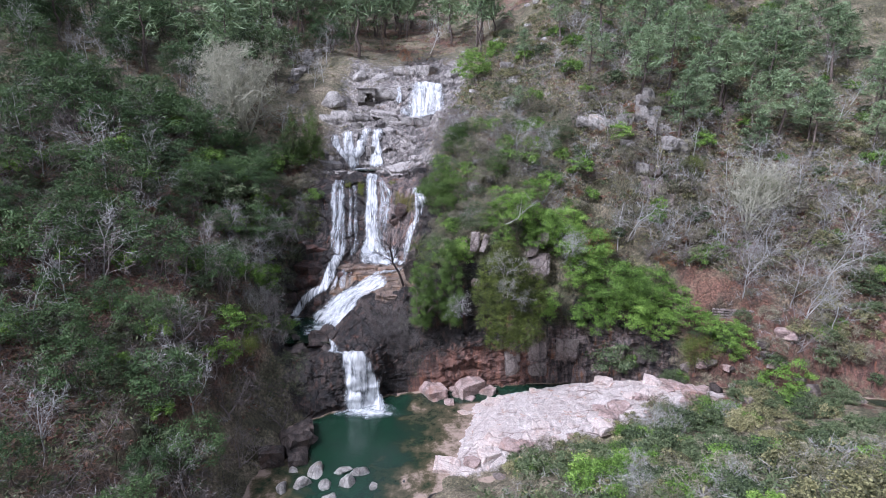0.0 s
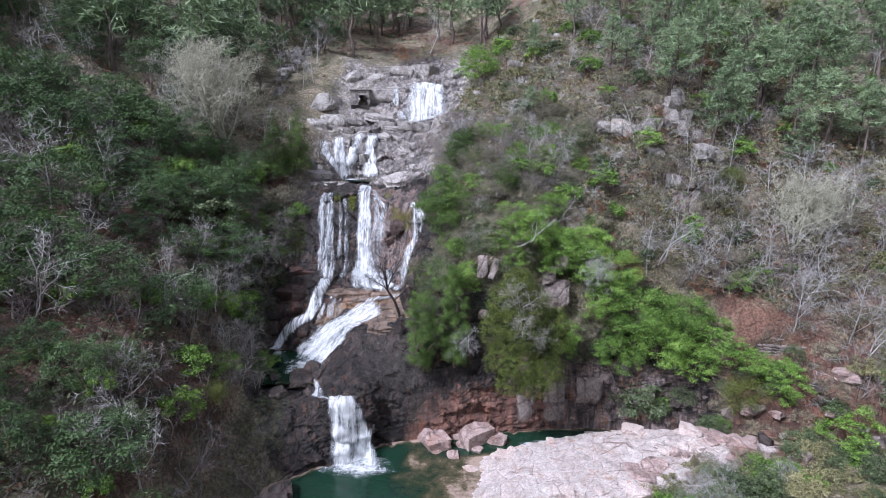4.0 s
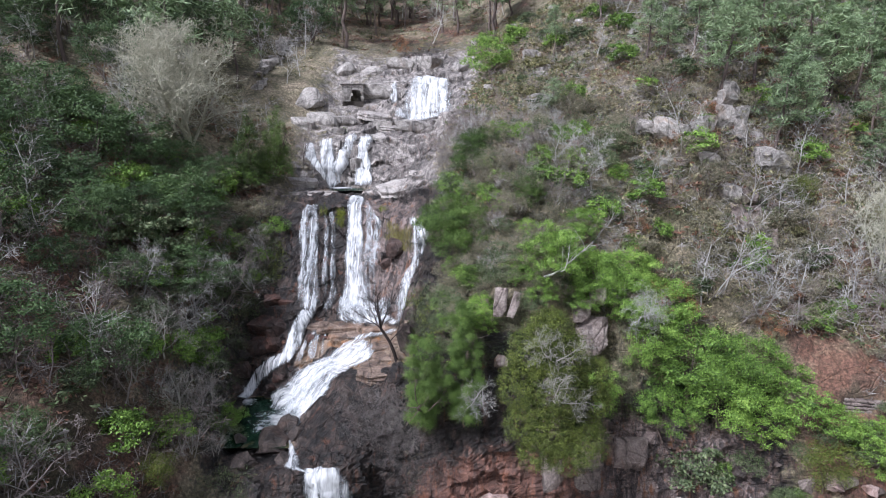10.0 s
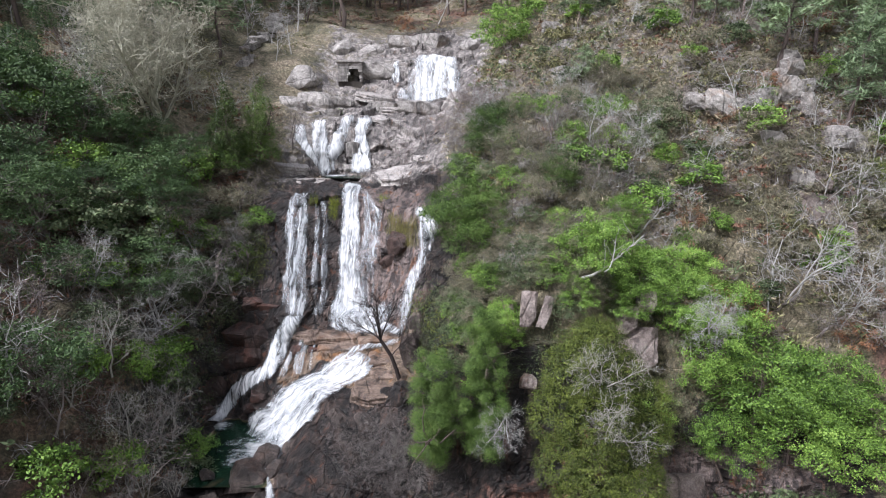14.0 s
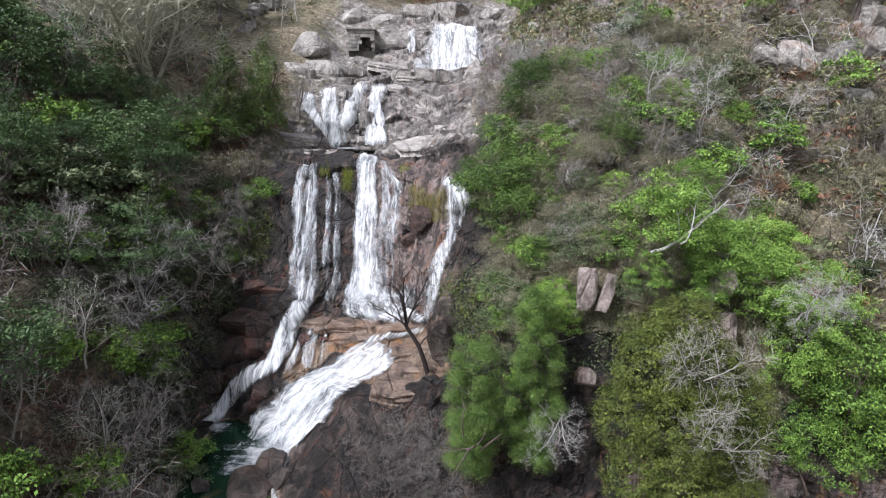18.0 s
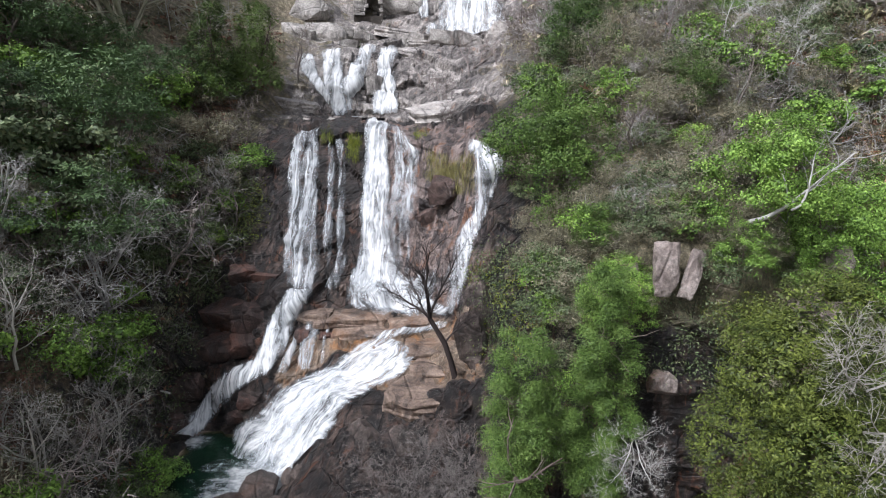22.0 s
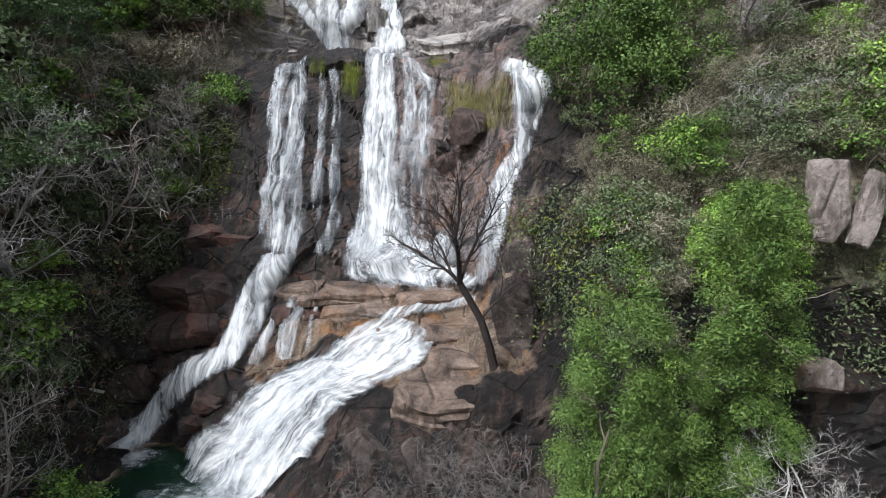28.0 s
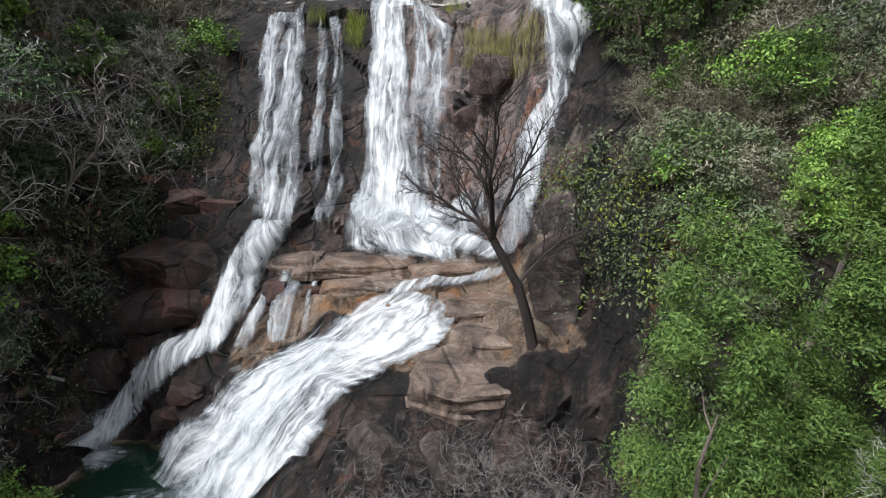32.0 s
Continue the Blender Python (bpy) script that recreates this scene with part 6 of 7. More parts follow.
def yellow_tree(x, y, z):
    """The big yellow-green conifer before the cliff: three masses of foliage with a bare grey top of twigs."""
    rng = np.random.default_rng(310)
    lobes = [(0.0, -0.6, 9.4, 1.5, 1.6), (-0.9, -0.4, 7.8, 1.8, 1.7), (0.9, -0.5, 7.6, 1.8, 1.8), (-1.6, -0.2, 5.4, 1.6, 1.8), (0.1, -1.2, 5.8, 2.0, 2.0), (1.5, -0.2, 5.2, 1.4, 1.6), (-1.2, -0.6, 3.0, 1.6, 1.8), (0.4, -1.3, 3.2, 1.8, 1.7),
             (3.1, -0.3, 5.8, 1.2, 1.7), (3.3, -0.2, 4.2, 1.2, 1.3), (2.2, -1.2, 2.2, 1.8, 1.8), (1.4, -1.0, 0.9, 1.4, 1.2), (-0.4, -0.6, 0.9, 1.5, 1.2)]
    lobes = [(1.0 * a, 1.2 * b - 2.4, c, 0.93 * d, 0.98 * e) for a, b, c, d, e in lobes]
    within = [(a, b, c, 0.88 * d, 0.88 * e) for a, b, c, d, e in lobes]
    crown = quads("crown", np.concatenate([shell(rng, within, 2000, 16, 0.075, (0.12, 0.12, 0.08), 0.4, 0.5), shell(rng, lobes, 2800, 38, 0.038, (0.1, 0.1, 0.09), 0.32, 0.8, 0.88)]), YELLOWISH)
    wood = stems(310, 9.0, 0.2)
    wood = ([(a, b - 2.4, c) for a, b, c in wood[0]], wood[1])
    tube([np.array(p) for p in ((0, 1.2, -1.6), (0, 0.2, -0.8), (0, -1.4, -0.2), (0, -2.4, 0.6))], [0.26, 0.25, 0.23, 0.2], 7, *wood)
    ob = plant("conifer_tree", wood, PINE_BARK, crown, "large yellow-green conifer with grey dead twigs before the cliff", "tree")
    bins = [([], []), ([], [])]
    plan = ((9, 0.15, 50, 0.6, 0.0, 4, 6), (9, 0.15, 45, 0.5, -0.02, 3, 4), (5, 0.2, 45, 0.5, -0.02, 0, 3), (0, 0, 0, 0, -0.03, 0, 2))
    for q, d in (((-0.2, -4.6, 8.2), (-0.1, -0.3, 1)), ((-0.3, -4.7, 8.4), (-0.7, -0.45, 0.6)), ((0.1, -4.7, 8.2), (0.7, -0.45, 0.5)), ((0.0, -5.0, 7.2), (0.1, -0.7, 0.3)), ((0.1, -5.1, 5.6), (-0.2, -0.5, 0.7)), ((0.1, -5.1, 5.6), (0.5, -0.5, 0.5))):
        d = np.array(d)
        grow(rng, np.array(q), d / np.linalg.norm(d), 2.2, 0.035, 0, plan, [bins[0]])
    tagged(new("dead_top", mesh_of("dead_top", *bins[0], ASH_BARK)), "bare grey lichened twigs").parent = ob
    ob.location = (x, y, z)
    return ob


yellow_tree(5.9, 52.9, 6.2)


def black_tree(x, y, z):
    """The leafless dark tree on the ledge: a leaning trunk that forks into rising limbs."""
    rng = np.random.default_rng(77)
    bins = [([], []), ([], [])]
    line = [np.array(p) for p in ((0.25, 0.1, -0.4), (0.0, 0, 0), (-0.22, -0.05, 0.9), (-0.5, -0.1, 1.75), (-0.95, -0.15, 2.55), (-1.15, -0.2, 2.9))]
    tube(line, [0.17, 0.15, 0.13, 0.12, 0.105, 0.1], 8, *bins[0])
    plan = ((8, 0.25, 34, 0.5, 0.07, 5, 6), (7, 0.15, 38, 0.55, 0.05, 4, 5), (5, 0.2, 40, 0.5, 0.03, 3, 3), (0, 0, 0, 0, 0.02, 3, 3))
    limbs = []
    for q, d, ln, r in ((5, (-0.9, -0.1, 0.4), 2.2, 0.06), (5, (-0.45, 0.3, 1.0), 2.9, 0.065), (5, (-0.1, -0.25, 1.0), 3.2, 0.075), (5, (0.35, 0.15, 1.0), 2.9, 0.065), (5, (-0.7, 0.45, 0.7), 2.3, 0.05), (3, (0.5, 0.1, 0.86), 2.2, 0.05)):
        d = np.array(d)
        limbs.append(([], []))
        grow(rng, line[q], d / np.linalg.norm(d), ln, r, 0, plan, [limbs[-1]])
    ob = tagged(new("bare_tree"), "leafless blackened tree leaning over the ledge of the falls", "tree")
    for part_name, (v, f) in (("trunk", bins[0]), *(("limb", b) for b in limbs)):
        new(part_name, mesh_of(part_name, v, f, BLACK_BARK)).parent = ob
    ob.location = (x, y, z)
    return ob


black_tree(-4.3, 57.0, drop(-4.3, 57.0)[0].z - 0.1)

# trees that stand alone or mark a place, by plan
for x, y, s in ((7.3, 56.6, 1.0), (9.3, 56.6, 0.65), (6.3, 55.5, 0.5), (12.8, 57.1, 1.0), (14.8, 56.3, 1.05), (17.9, 55.5, 1.4), (21.7, 55.2, 1.15), (16.0, 55.0, 1.0), (10.6, 57.6, 1.0), (13.6, 58.8, 0.9), (16.2, 57.6, 1.0), (11.0, 55.4, 0.8), (19.8, 54.6, 1.2), (1.9, 55.2, 0.62), (2.4, 55.6, 0.5), (9.8, 60.0, 0.7)):
    place("near_evergreen", x, y, s, sink=0.4, group="evergreens of the cliff", wide=0.92)
for x, y, s in ((-0.4, 61.6, 1.2), (1.1, 60.4, 1.0), (1.4, 57.6, 0.5), (1.6, 65.4, 0.9), (5.6, 60.4, 0.6)):
    place("near_dark", x, y, s, sink=0.4, group="soft trees of the side fall", wide=0.95)
for x, y, s in ((2.6, 61.4, 0.9), (3.2, 59.4, 0.75), (4.4, 60.8, 0.85), (6.2, 62.0, 0.8), (4.8, 63.2, 0.8), (7.6, 60.6, 0.7), (8.6, 62.8, 0.7)):
    place("brown_bare", x, y, s, group="brown leafless thickets")
for x, y, s, v in ((24.4, 53.6, 0.85, 0), (22.6, 54.0, 0.8, 1), (29.6, 51.4, 0.7, 2), (33.5, 48.9, 0.9, 0), (27.4, 52.3, 0.6, 1), (4.6, 86.0, 1.1, 2)):
    place("evergreen", x, y, s, variant=v, sink=0.4, group="evergreens of the cliff")
for x, y, s in ((25.9, 51.3, 1.3), (6.4, 55.0, 1.0), (8.8, 56.0, 1.1), (-18.3, 47.1, 0.8), (28.6, 63.6, 1.1), (36.0, 62.0, 1.3)):
    place("yellow", x, y, s, sink=0.2)
for x, y, s in ((-24.7, 66.1, 1.1), (-27.3, 64.5, 1.1), (-21.3, 68.8, 1.2), (-20.0, 65.2, 0.9), (23.4, 59.8, 1.0), (8.5, 94.0, 1.3), (-12.4, 82.8, 0.3), (-19.9, 57.0, 1.2), (-21.4, 60.8, 1.0), (12.0, 61.0, 0.9), (31.0, 66.5, 1.0), (16.6, 61.0, 0.7)):
    place("small", x, y, s, sink=0.2, group="bright bushes")
for x, y, s in ((18.2, 53.6, 1.5), (-22.5, 61.8, 1.6), (-24.6, 60.0, 1.5)):
    place("dull_green", x, y, s, sink=0.2, group="dull bushes")
for x, y, s in ((14.4, 60.2, 0.6), (11.6, 62.4, 0.6), (16.8, 62.6, 0.7), (20.4, 58.6, 1.0), (26.4, 56.2, 1.25), (31.0, 57.8, 1.1), (31.2, 53.8, 1.0), (35.8, 57.7, 0.95), (-32.7, 52.9, 1.2), (-29.1, 69.4, 1.1), (-32.7, 66.3, 0.9), (-20.8, 36.8, 0.8), (-25.5, 30.5, 0.7), (-18.4, 33.6, 0.75), (38.0, 62.0, 1.0), (36.5, 52.0, 0.9), (43.0, 58.0, 1.1), (23.4, 58.0, 0.8), (29.0, 60.6, 0.9), (40.0, 55.0, 0.9)):
    place("bare", x, y, s, group="pale leafless trees")
place("tall_bare", -25.6, 72.6, 1.1, 20, wide=1.15)
place("tall_bare", -29.0, 75.0, 0.9, 130)
place("tall_bare", 34.0, 60.0, 0.8, 100)
for x, y, s, w in ((14.2, 56.6, 0.9, 1.0), (12.0, 57.6, 0.8, 1.0), (12.4, 59.4, 0.7, 1.0), (17.6, 39.6, 0.6, 1.5), (-17.6, 66.5, 0.6, 1.2)):
    place("droop", x, y, s, wide=w)
place("droop", 2.2, 52.8, 0.55, 0, 0, z=10.0, tip=(118, 0), variant=0)
place("droop", 13.3, 53.6, 0.62, 40, 0, z=15.0, tip=(35, 0), variant=0)
place("droop", 13.0, 53.2, 0.5, 0, 0, z=16.2, tip=(80, 10), variant=1)


def dead_bough(seed, base, way, length, radius):
    """A pale dead bough with a few forked twigs."""
    rng = np.random.default_rng(seed)
    verts, faces = [], []
    way = np.array(way) / np.linalg.norm(way)
    grow(rng, np.array((0.0, 0.0, 0.0)), way, length, radius, 0, ((5, 0.25, 38, 0.5, 0.02, 6, 7), (4, 0.3, 40, 0.5, 0.0, 4, 4), (0, 0, 0, 0, 0.0, 3, 3)), [(verts, faces)])
    ob = tagged(new("dead_bough", mesh_of("dead_bough", verts, faces, PALE_BARK, True)), "bleached dead bough reaching out of the green trees", "branch")
    ob.location = base
    return ob


dead_bough(1, (6.4, 55.4, 17.4), (1.0, -0.5, 0.35), 4.2, 0.09)
dead_bough(2, (7.4, 54.6, 18.0), (0.7, -0.3, 0.7), 2.2, 0.05)
dead_bough(4, (-18.6, 60.4, drop(-18.6, 60.4)[0].z + 0.2), (-0.6, -0.6, 0.35), 4.0, 0.06)
dead_bough(5, (11.0, 60.2, drop(11.0, 60.2)[0].z - 0.1), (0.5, -0.3, 0.8), 3.2, 0.07)
for x, y, s in ((-18.3, 54.8, 1.2), (-19.4, 57.4, 0.9), (-19.2, 52.4, 1.05), (-20.2, 56.2, 0.9), (-20.8, 53.6, 1.0), (-17.8, 50.6, 0.7), (-16.6, 51.6, 0.5), (-21.0, 51.0, 0.9)):
    place("thicket", x, y, s, group="grey shrubs of the pool")
for x, y, z, s, tp in ((-7.4, 55.4, 7.0, 0.42, 40), (-6.0, 54.6, 6.4, 0.45, 50), (-4.6, 54.4, 6.6, 0.45, 35), (-8.2, 54.2, 5.4, 0.4, 45), (-5.4, 53.4, 4.6, 0.45, 60), (-3.2, 53.8, 5.6, 0.4, 50), (-6.8, 55.0, 5.6, 0.4, 30), (-5.0, 55.2, 7.4, 0.36, 40), (-7.0, 54.6, 6.4, 0.42, 45), (-4.0, 54.0, 5.0, 0.42, 55), (-8.6, 55.0, 6.2, 0.36, 40), (-6.4, 53.8, 5.0, 0.42, 55), (-4.8, 53.6, 5.6, 0.4, 50), (-3.6, 54.8, 7.0, 0.36, 40)):
    place("brush", x, y, 2 * s, z=z, tip=(tp, 0), wide=1.2, turn=random.uniform(-30, 30), group="brushwood of the ledge")
for x, y, s in ((-20.6, 59.4, 1.2), (-19.6, 64.6, 1.0), (-17.4, 67.2, 0.7), (-21.0, 60.4, 1.1), (-23.4, 57.6, 1.0), (-17.8, 65.0, 0.8)):
    place("snag", x, y, s, group="gnarled shrubs")
for x, y, s in ((-15.6, 76.6, 0.9), (-5.2, 74.4, 0.8), (-3.4, 76.6, 0.9), (-1.6, 75.0, 0.9), (-0.2, 77.0, 0.8), (0.9, 67.4, 0.9), (2.0, 68.6, 0.9), (-5.2, 70.6, 0.55), (-20.6, 64.6, 0.9), (-14.8, 44.2, 0.7), (-7.0, 53.6, 0.5), (-4.0, 54.6, 0.55), (-15.4, 47.2, 0.8), (-21.6, 57.8, 0.8)):
    place("brown_bare", x, y, s, group="brown leafless thickets")
place("cypress", -19.3, 71.2, 1.3, 0)
place("cypress", -17.5, 72.9, 1.25, 70)
for x, y, s in ((15.3, 58.0, 0.75), (17.2, 58.0, 0.85), (24.0, 57.0, 0.6), (26.0, 58.6, 0.5), (14.0, 63.5, 0.4), (18.6, 65.0, 0.4), (22.0, 67.0, 0.45), (-6.5, 103.0, 0.7), (30.0, 75.0, 0.8), (14.6, 60.5, 0.5)):
    place("russet", x, y, s, sink=0.3, group="russet oaks")
for x, y, s in ((11.8, 83.4, 0.75), (16.8, 84.5, 1.1), (28.2, 66.6, 1.2), (35.6, 71.8, 1.3), (42.4, 74.6, 1.35), (18.9, 74.2, 0.85), (34.2, 73.7, 1.35), (9.1, 69.9, 0.55), (20.2, 72.9, 0.7), (31.0, 70.0, 1.0), (26.0, 74.0, 0.9), (38.0, 69.0, 1.0), (45.0, 69.0, 1.1)):
    place("pine", x, y, s, group="pines of the slope")


def in_gorge(x, y):
    """The stream's bed, the pools, the slabs and the cliff over them, where nothing tall grows."""
    if 34 < y < 57 and -14.5 < x < 30:
        return True
    mid = -8.5 + 5.0 * min(max((y - 72) / 20, 0), 1)
    return 46 < y < 106 and abs(x - mid) < (9.5 if y < 64 else 8.0)


def woods(name, keys, spots, label):
    """Far growth that nobody could count, joined: (x, y, scale) for each plant."""
    mats, parts_co, parts_face, parts_mat, base = [], [], [], [], 0
    for x, y, s in spots:
        root = random.choice(PATTERNS[random.choice(keys)])
        m = np.array(Matrix.LocRotScale(drop(x, y)[0] - Vector((0, 0, 0.2)), Euler((0, 0, random.uniform(0, 6.28))), (s * random.uniform(0.9, 1.2), s * random.uniform(0.9, 1.2), s)))
        for ob in root.children:
            me = ob.data
            co, idx = np.empty(3 * len(me.vertices)), np.empty(len(me.loops), dtype=np.int32)
            me.vertices.foreach_get("co", co)
            me.loops.foreach_get("vertex_index", idx)
            if me.materials[0] not in mats:
                mats.append(me.materials[0])
            parts_co.append(co.reshape(-1, 3) @ m[:3, :3].T + m[:3, 3])
            parts_face.append(idx.reshape(-1, 4) + base)
            parts_mat.append(np.full(len(idx) // 4, mats.index(me.materials[0]), dtype=np.int32))
            base += len(me.vertices)
    co, face = np.concatenate(parts_co), np.concatenate(parts_face)
    me = bpy.data.meshes.new(name)
    me.vertices.add(len(co))
    me.vertices.foreach_set("co", co.astype(np.float32).ravel())
    me.loops.add(face.size)
    me.loops.foreach_set("vertex_index", face.astype(np.int32).ravel())
    me.polygons.add(len(face))
    me.polygons.foreach_set("loop_start", np.arange(0, face.size, 4, dtype=np.int32))
    for mat in mats:
        me.materials.append(mat)
    me.polygons.foreach_set("material_index", np.concatenate(parts_mat))
    me.update(calc_edges=True)
    return tagged(new(name, me), label, "undergrowth", kind="stuff")


def spread_out(count, x0, x1, y0, y1, low, high, gap):
    """Places for far growth, none in the gorge and none closer than gap."""
    spots = []
    for _ in range(count * 20):
        x, y = random.uniform(x0, x1), random.uniform(y0, y1)
        if len(spots) < count and not in_gorge(x, y) and all((x - a) ** 2 + (y - b) ** 2 > gap * gap for a, b, _ in spots):
            spots.append((x, y, random.uniform(low, high)))
    return spots


def bare_wall(x, y):
    """The wet dark rock beside the chute and its pool, where nothing grows."""
    return x > -19.2 and 55.5 < y < 64.6


def scatter(key, count, x0, x1, y0, y1, low, high, group, gap=0.0, sink=0.2):
    """Copies at random over a stretch of ground, none in the gorge and none closer than gap."""
    spots = []
    tries = 0
    while len(spots) < count and tries < count * 30:
        tries += 1
        x, y = random.uniform(x0, x1), random.uniform(y0, y1)
        if in_gorge(x, y) or any((x - a) ** 2 + (y - b) ** 2 < gap * gap for a, b in spots):
            continue
        if abs(x) < 9 and y < 34:
            continue
        spots.append((x, y))
        place(key, x, y, random.uniform(low, high), sink=sink, group=group, wide=random.uniform(0.9, 1.2))


scatter("near_acacia", 7, -27, -20.5, 57, 68, 0.6, 1.05, "acacias close to the falls", 2.7)
scatter("acacia", 50, -46, -20.5, 36, 70, 0.5, 1.1, "acacias of the shaded slope", 2.7)
scatter("acacia", 20, -46, -15, 14, 36, 0.5, 0.9, "acacias of the shaded slope", 2.6)
scatter("acacia", 30, -75, -26, 64, 100, 0.7, 1.2, "acacias of the shaded slope", 3.0)
scatter("far_bare", 70, -62, -19, 24, 100, 0.6, 1.15, "pale leafless trees", 3.0)
scatter("far_pine", 60, -110, -10, 106, 190, 1.4, 2.4, "pines of the far slope", 4.0)
scatter("far_pine", 38, -70, -25, 76, 108, 1.0, 1.8, "pines of the far slope", 4.0)
scatter("far_pine", 56, 8, 110, 80, 180, 0.9, 1.9, "pines of the far slope", 4.0)
scatter("pine", 24, 20, 60, 64, 86, 0.9, 1.5, "pines of the slope", 3.5)
scatter("far_bare", 36, 19, 64, 51, 67, 0.6, 1.05, "pale leafless trees", 2.2)
scatter("scrub", 26, 2, 46, 22, 36, 0.6, 1.0, "twiggy bushes of the slope", 1.6)
scatter("snag", 12, 4, 46, 24, 37, 0.45, 0.8, "pale leafless trees", 2.5)
for k in range(44):
    x = random.uniform(5, 48)
    place("dull", x, random.uniform(33.5, 37.2) + 0.07 * max(x - 10, 0), random.uniform(0.5, 0.95), sink=0.2, group="dull bushes", variant=0)
for k in range(60):
    x, y = random.uniform(-1.5, 15), random.uniform(55.2, 68)
    if x > -1.5 + max(0, y - 64) * 0.4:
        place("near_bush", x, y, random.uniform(0.5, 1.0), sink=0.15, group="bushes of the steep rock")
for k in range(120):
    x, y = random.uniform(-1.2, 15), random.uniform(55.2, 71)
    if x > -1.2 + max(0, y - 63) * 0.4:
        place("near_scrub", x, y, random.uniform(0.45, 1.0), sink=0.2, group="twiggy bushes of the slope")
for k in range(60):
    place("near_scrub", random.uniform(-0.8, 9), random.uniform(55.4, 62), random.uniform(0.4, 0.8), sink=0.15, group="twiggy bushes of the slope")
for k in range(46):
    place("scrub", random.uniform(14, 30), random.uniform(57, 72), random.uniform(0.6, 1.1), sink=0.2, group="twiggy bushes of the slope")
for k in range(26):
    x, y = random.uniform(-25, -17.2), random.uniform(50, 72)
    if not bare_wall(x, y):
        place("scrub", x, y, random.uniform(0.6, 1.1), sink=0.2, group="twiggy bushes of the slope")
for k in range(20):
    x, y = random.uniform(0.5, 15), random.uniform(57, 71)
    place(("snag", "droop", "bare")[k % 3], x, y, random.uniform(0.4, 0.7), sink=0.1, group="pale leafless trees")
for x, y, s in ((0.4, 55.3, 0.6), (1.2, 55.8, 0.7), (2.1, 56.4, 0.6), (3.0, 56.6, 0.7), (4.0, 56.6, 0.6), (5.0, 56.2, 0.8), (5.4, 55.4, 0.7), (-0.6, 56.4, 0.6), (2.6, 57.4, 0.8), (4.4, 57.6, 0.8), (0.2, 57.0, 0.7), (6.0, 58.0, 0.8)):
    place("near_bush", x, y, s, sink=0.15, group="bushes of the steep rock")
for k in range(14):
    x = random.uniform(20, 31)
    place("near_bush", x, random.uniform(50.8, 54) - 0.1 * (x - 20), random.uniform(0.4, 0.8), sink=0.15, group="bushes of the russet bank")
for k in range(44):
    x, y = random.uniform(-22, -16.2), random.uniform(54, 68)
    if not bare_wall(x, y):
        place("near_bush", x, y, random.uniform(0.5, 1.0), sink=0.15, group="bushes of the steep rock", variant=k % 3 and 1)
for k in range(150):
    x = random.uniform(6, 46)
    y = 39.6 + 0.4 * max(x - 7, 0) - 9 * random.random() ** 1.5
    place(("dull", "dull", "dull", "small", "scrub", "dull")[k % 6], x, y, random.uniform(0.45, 0.85), sink=0.2, group="bushes of the near bank")
for x, y, s in ((18.6, 41.6, 0.75), (20.2, 42.4, 0.7), (19.2, 40.4, 0.6), (11.0, 38.6, 0.5), (26.0, 44.0, 0.6)):
    place("snag", x, y, s, group="pale leafless trees")
scatter("dull_green", 36, -45, -19, 34, 70, 0.5, 1.0, "dull bushes", 2.4)
scatter("small", 40, -40, -18, 36, 72, 0.5, 1.1, "bright bushes", 3.0)
scatter("small", 20, 8, 50, 57, 90, 0.5, 1.0, "bright bushes", 3.0)
scatter("small", 16, 4, 44, 22, 35.5, 0.5, 0.9, "bright bushes", 2.5)
scatter("scrub", 70, 20, 52, 49.5, 64, 0.5, 1.0, "twiggy bushes of the slope", 1.4)
scatter("acacia", 34, -66, -18, 66, 112, 0.7, 1.2, "acacias of the shaded slope", 3.0)
scatter("far_pine", 40, -40, 14, 102, 145, 1.2, 2.0, "pines of the far slope", 3.2)
scatter("brown_bare", 60, -42, -15, 28, 72, 0.7, 1.3, "brown leafless thickets", 2.5)
woods("far_thicket", ["far_bare"], spread_out(26, 10, 60, 62, 95, 0.4, 0.9, 3.5) + spread_out(22, -24, 12, 102, 150, 0.6, 1.2, 4.0) + spread_out(34, -66, -20, 68, 112, 0.6, 1.1, 3.0), "pale leafless trees of the far slopes")
woods("brown_thicket", ["brown_bare"], spread_out(50, 2, 40, 57, 76, 0.4, 0.8, 1.9) + spread_out(40, 20, 52, 50, 64, 0.5, 0.9, 1.8) + spread_out(40, -40, -16, 28, 56, 0.5, 0.9, 1.8), "brown leafless thickets on the slopes")
woods("heath_scrub", ["dull", "dull", "small"], spread_out(150, 6, 60, 57, 108, 0.4, 0.95, 1.6) + spread_out(60, 2, 46, 20, 36, 0.5, 1.0, 1.5), "olive and green bushes of the open slopes")
for roots in PATTERNS.values():
    for root in roots:
        for ob in (*root.children_recursive, root):
            bpy.data.objects.remove(ob)


# ---- undergrowth ----


def ground_spots(rng, count, x0, x1, y0, y1, bare=True):
    out = []
    while len(out) < count:
        x, y = rng.uniform(x0, x1), rng.uniform(y0, y1)
        if bare and in_gorge(x, y):
            continue
        out.append(drop(x, y)[0])
    return np.array(out)


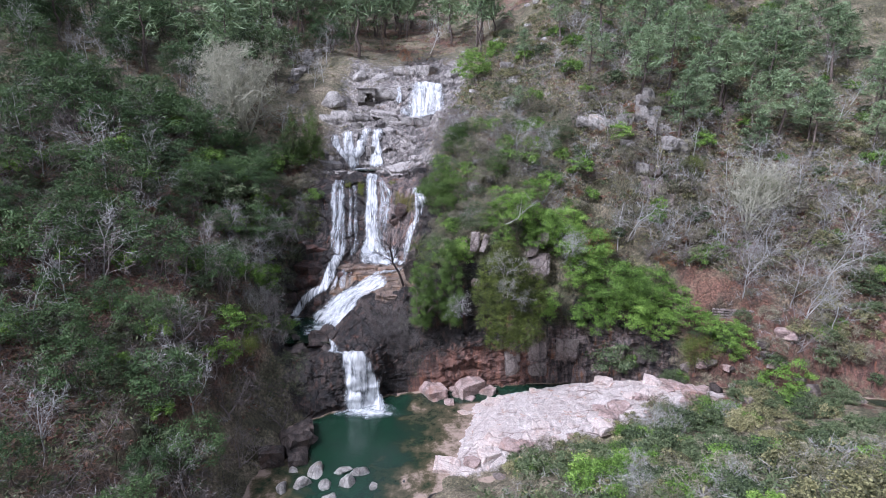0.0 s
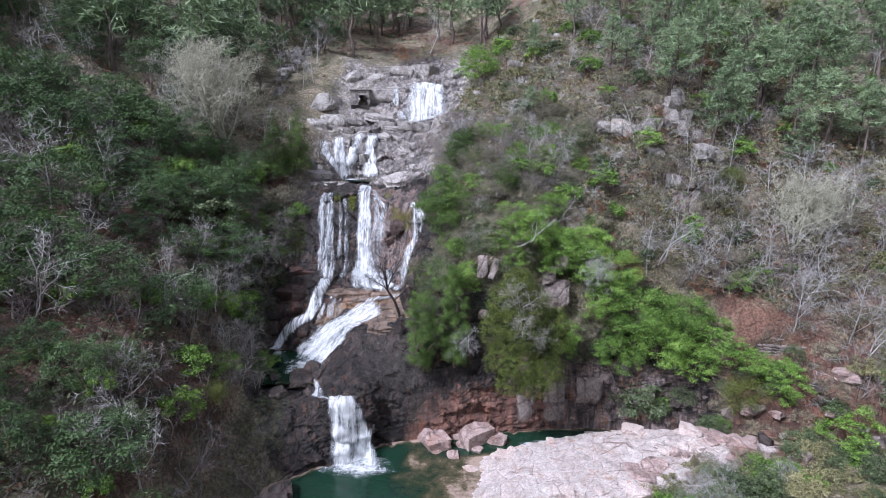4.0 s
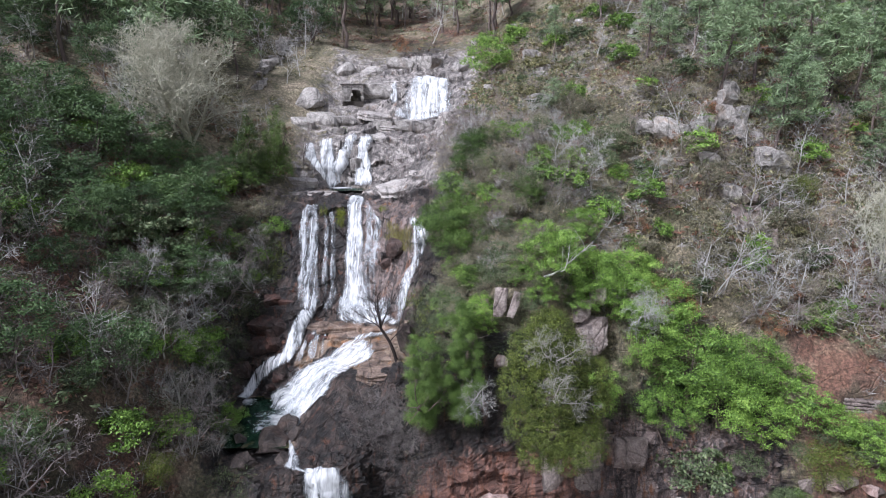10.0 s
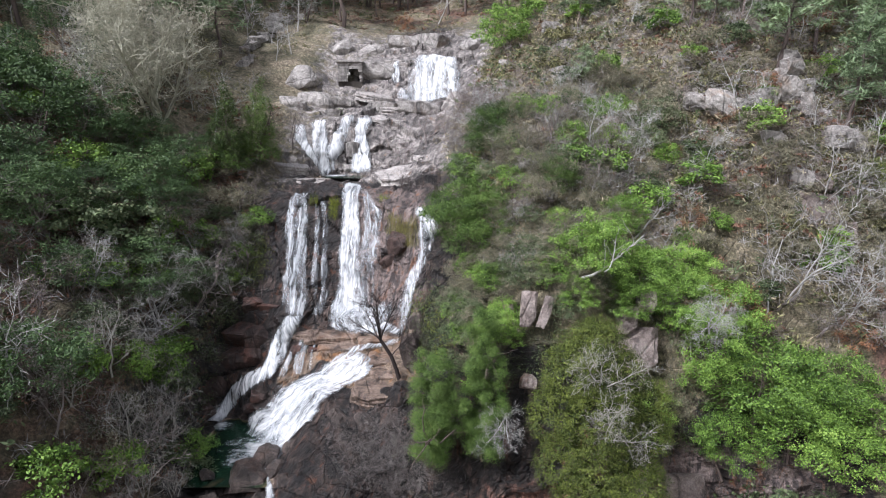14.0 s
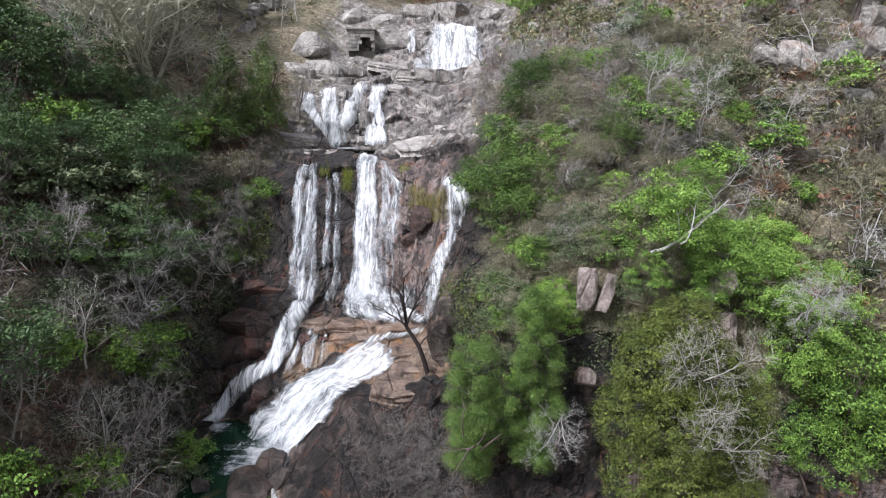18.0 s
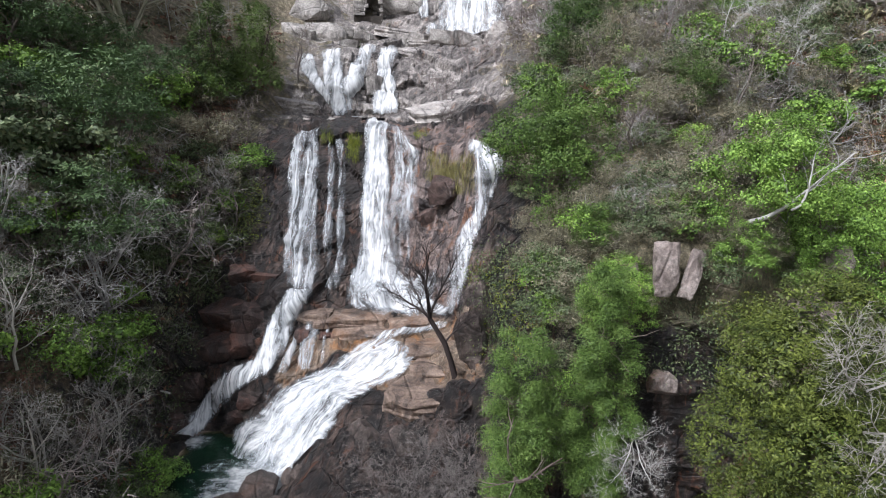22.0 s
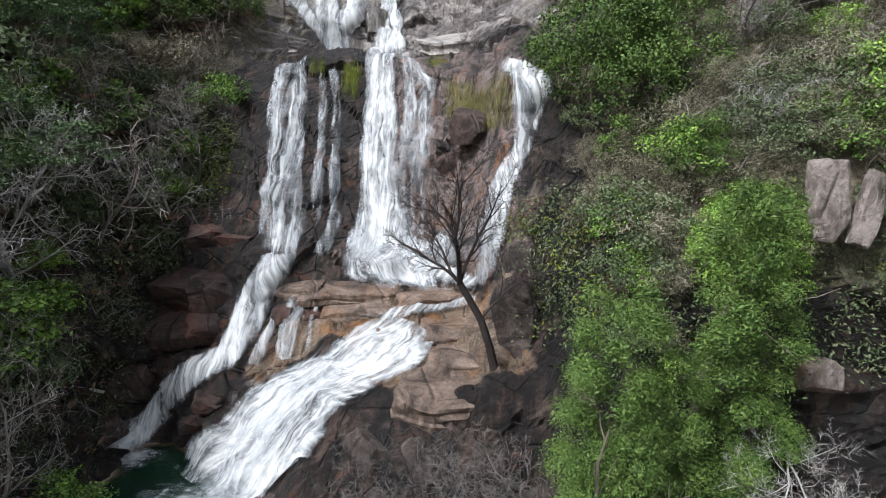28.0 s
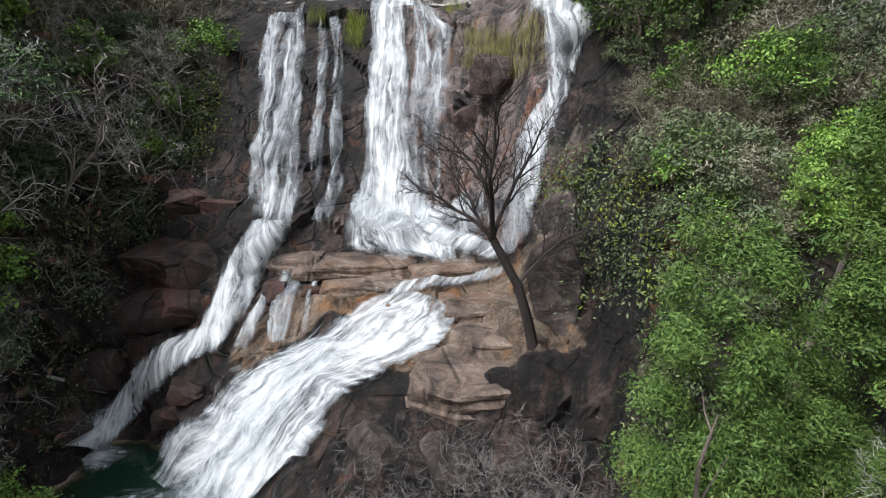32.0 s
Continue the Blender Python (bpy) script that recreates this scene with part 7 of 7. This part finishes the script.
def undergrowth(name, seed, mat, areas, per, spread, size, label, narrow=0.3, rise=0.25):
    """Low growth over stretches of ground, joined: (count, x0, x1, y0, y1) for each."""
    rng = np.random.default_rng(seed)
    spots = np.concatenate([ground_spots(rng, *a) for a in areas]) + np.array((0, 0, rise))
    tuft = np.repeat(spots, 5, axis=0) + rng.normal(0, 1, (len(spots) * 5, 3)) * np.array(spread)
    ob = new(name, quads(name, leaves(rng, tuft, np.array(spread) * 0.35, per // 5, size, None, narrow, 0.3), mat))
    return tagged(ob, label, "undergrowth", kind="stuff")


undergrowth("heath", 1, HEATH, [(500, 1, 14, 68, 105), (1500, 14, 50, 56, 105), (250, 50, 70, 56, 112), (250, -20, 60, 105, 170), (60, 6, 46, 20, 36), (250, -60, -18, 60, 110)], 40, (0.5, 0.5, 0.24), 0.19, "olive and brown heath on the open slope", 0.25)
undergrowth("heath", 2, HEATH_DARK, [(250, 1, 14, 68, 105), (700, 14, 55, 56, 105), (900, 2, 48, 18, 36.5), (1000, -50, -22, 20, 75), (200, -60, 60, 105, 170)], 40, (0.5, 0.5, 0.28), 0.18, "dark green heath and bramble", 0.3)
undergrowth("heath", 6, HEATH, [(180, 0, 14, 55.5, 69)], 90, (0.45, 0.45, 0.25), 0.065, "low olive heath on the steep rock", 0.25)
undergrowth("heath", 7, HEATH_DARK, [(220, -1.5, 14, 55.5, 69), (220, -23, -17, 50, 70)], 90, (0.45, 0.45, 0.28), 0.06, "dark green bramble on the steep rock", 0.35)
undergrowth("brushwood", 8, PALE_BARK, [(330, -1, 14, 55.5, 72), (120, -7, 0, 70, 80), (60, -23, -17, 48, 70)], 60, (0.45, 0.45, 0.45), 0.3, "fine pale twigs of leafless scrub", 0.025, 0.5)
undergrowth("bracken", 3, BRACKEN, [(600, 14, 60, 50, 75), (900, -50, -17, 18, 80), (550, 1, 44, 60, 100), (200, -40, 10, 104, 150)], 40, (0.5, 0.5, 0.14), 0.15, "dead russet bracken and fallen leaves", 0.35, 0.12)
undergrowth("dry_grass", 9, DRY_GRASS, [(800, 1, 16, 60, 105), (1300, 14, 52, 56, 105), (150, -6, 1, 70, 80)], 40, (0.5, 0.5, 0.16), 0.22, "pale dry grass and dead stalks of the open slope", 0.12, 0.2)
undergrowth("brushwood", 4, BROWN_BARK, [(1500, 1, 50, 56, 100), (900, -50, -16, 18, 75), (300, -7, 2, 70, 78)], 30, (0.5, 0.5, 0.35), 0.42, "bare brown brushwood and twigs", 0.04, 0.4)
undergrowth("brushwood", 5, PALE_BARK, [(1300, 8, 60, 50, 90), (600, -50, -16, 18, 75), (260, 4, 46, 22, 36)], 25, (0.5, 0.5, 0.35), 0.42, "pale dead twigs in the scrub", 0.04, 0.4)


def face_growth(name, seed, mat, patches, per, spread, size, label, narrow, hang=False):
    """Growth on steep rock: (x, y, z, width, height, count) for each patch; hanging blades or tufts."""
    rng = np.random.default_rng(seed)
    spots = []
    for x, y, z, w, h, count in patches:
        for _ in range(count):
            spots.append(front(x + rng.uniform(-w, w) / 2, y, z + rng.uniform(-h, h) / 2))
    pts = np.array([p + n * 0.12 for p, n in spots])
    corners = leaves(rng, pts, spread, per, size, None, narrow, 0.0)
    if hang:
        q = corners.reshape(-1, 4, 3)
        mid = q.mean(axis=1, keepdims=True)
        d = q - mid
        d = np.stack([d[..., 0] * 0.35, d[..., 1] * 0.35 - 0.06, d[..., 2] * 0.35], -1)
        d[:, 0, 2] += size
        d[:, 2, 2] -= size
        corners = (mid + d).reshape(-1, 3)
    return tagged(new(name, quads(name, corners, mat)), label, "plants", kind="stuff")


face_growth("hanging_grass", 11, GRASS, [(-5.2, 64.8, 19.0, 1.0, 1.6, 40), (-4.2, 64.0, 18.2, 1.6, 2.0, 90)], 26, (0.16, 0.1, 0.16), 0.22, "dry yellow grass hanging over the rock knob", 0.1, True)
face_growth("moss", 12, MOSS, [(-10.35, 68.8, 18.9, 0.7, 1.6, 50), (-11.9, 69.0, 19.6, 0.6, 0.5, 12), (-6.3, 69.0, 19.6, 0.8, 0.5, 14)], 26, (0.1, 0.06, 0.16), 0.14, "bright moss hanging on the wet face", 0.14, True)
face_growth("cliff_plants", 13, HEATH_DARK, [(-2.2, 58.0, 13.5, 2.6, 5.0, 120), (-0.6, 56.0, 10.0, 3.0, 6.0, 90), (4.0, 54.0, 13.5, 8.0, 4.0, 120), (12.0, 55.0, 9.0, 8.0, 5.0, 140), (-17.2, 66.0, 15.5, 3.0, 5.0, 150), (-19.0, 64.0, 13.0, 4.0, 4.0, 200), (-20.0, 56.0, 11.0, 4.0, 6.0, 120), (-15.6, 49.0, 3.6, 3.6, 4.0, 90)], 40, (0.35, 0.25, 0.25), 0.06, "small ferns and ivy on the rock", 0.4)
face_growth("cliff_plants", 14, MOSS, [(-2.2, 58.0, 13.0, 2.4, 4.5, 40), (-16.0, 66.5, 15.5, 1.6, 4.0, 30)], 36, (0.3, 0.2, 0.25), 0.055, "yellow-green ferns on the damp rock", 0.4)
face_growth("brushwood", 15, GREY_BARK, [(-6.0, 54.5, 7.0, 5.0, 4.0, 200), (-2.5, 53.4, 4.0, 4.0, 5.0, 120), (-14.5, 49.0, 3.5, 4.0, 3.5, 80), (-11.0, 50.4, 3.0, 3.0, 3.0, 40)], 34, (0.45, 0.4, 0.4), 0.2, "tangle of bare brown brushwood over dark rock", 0.022)
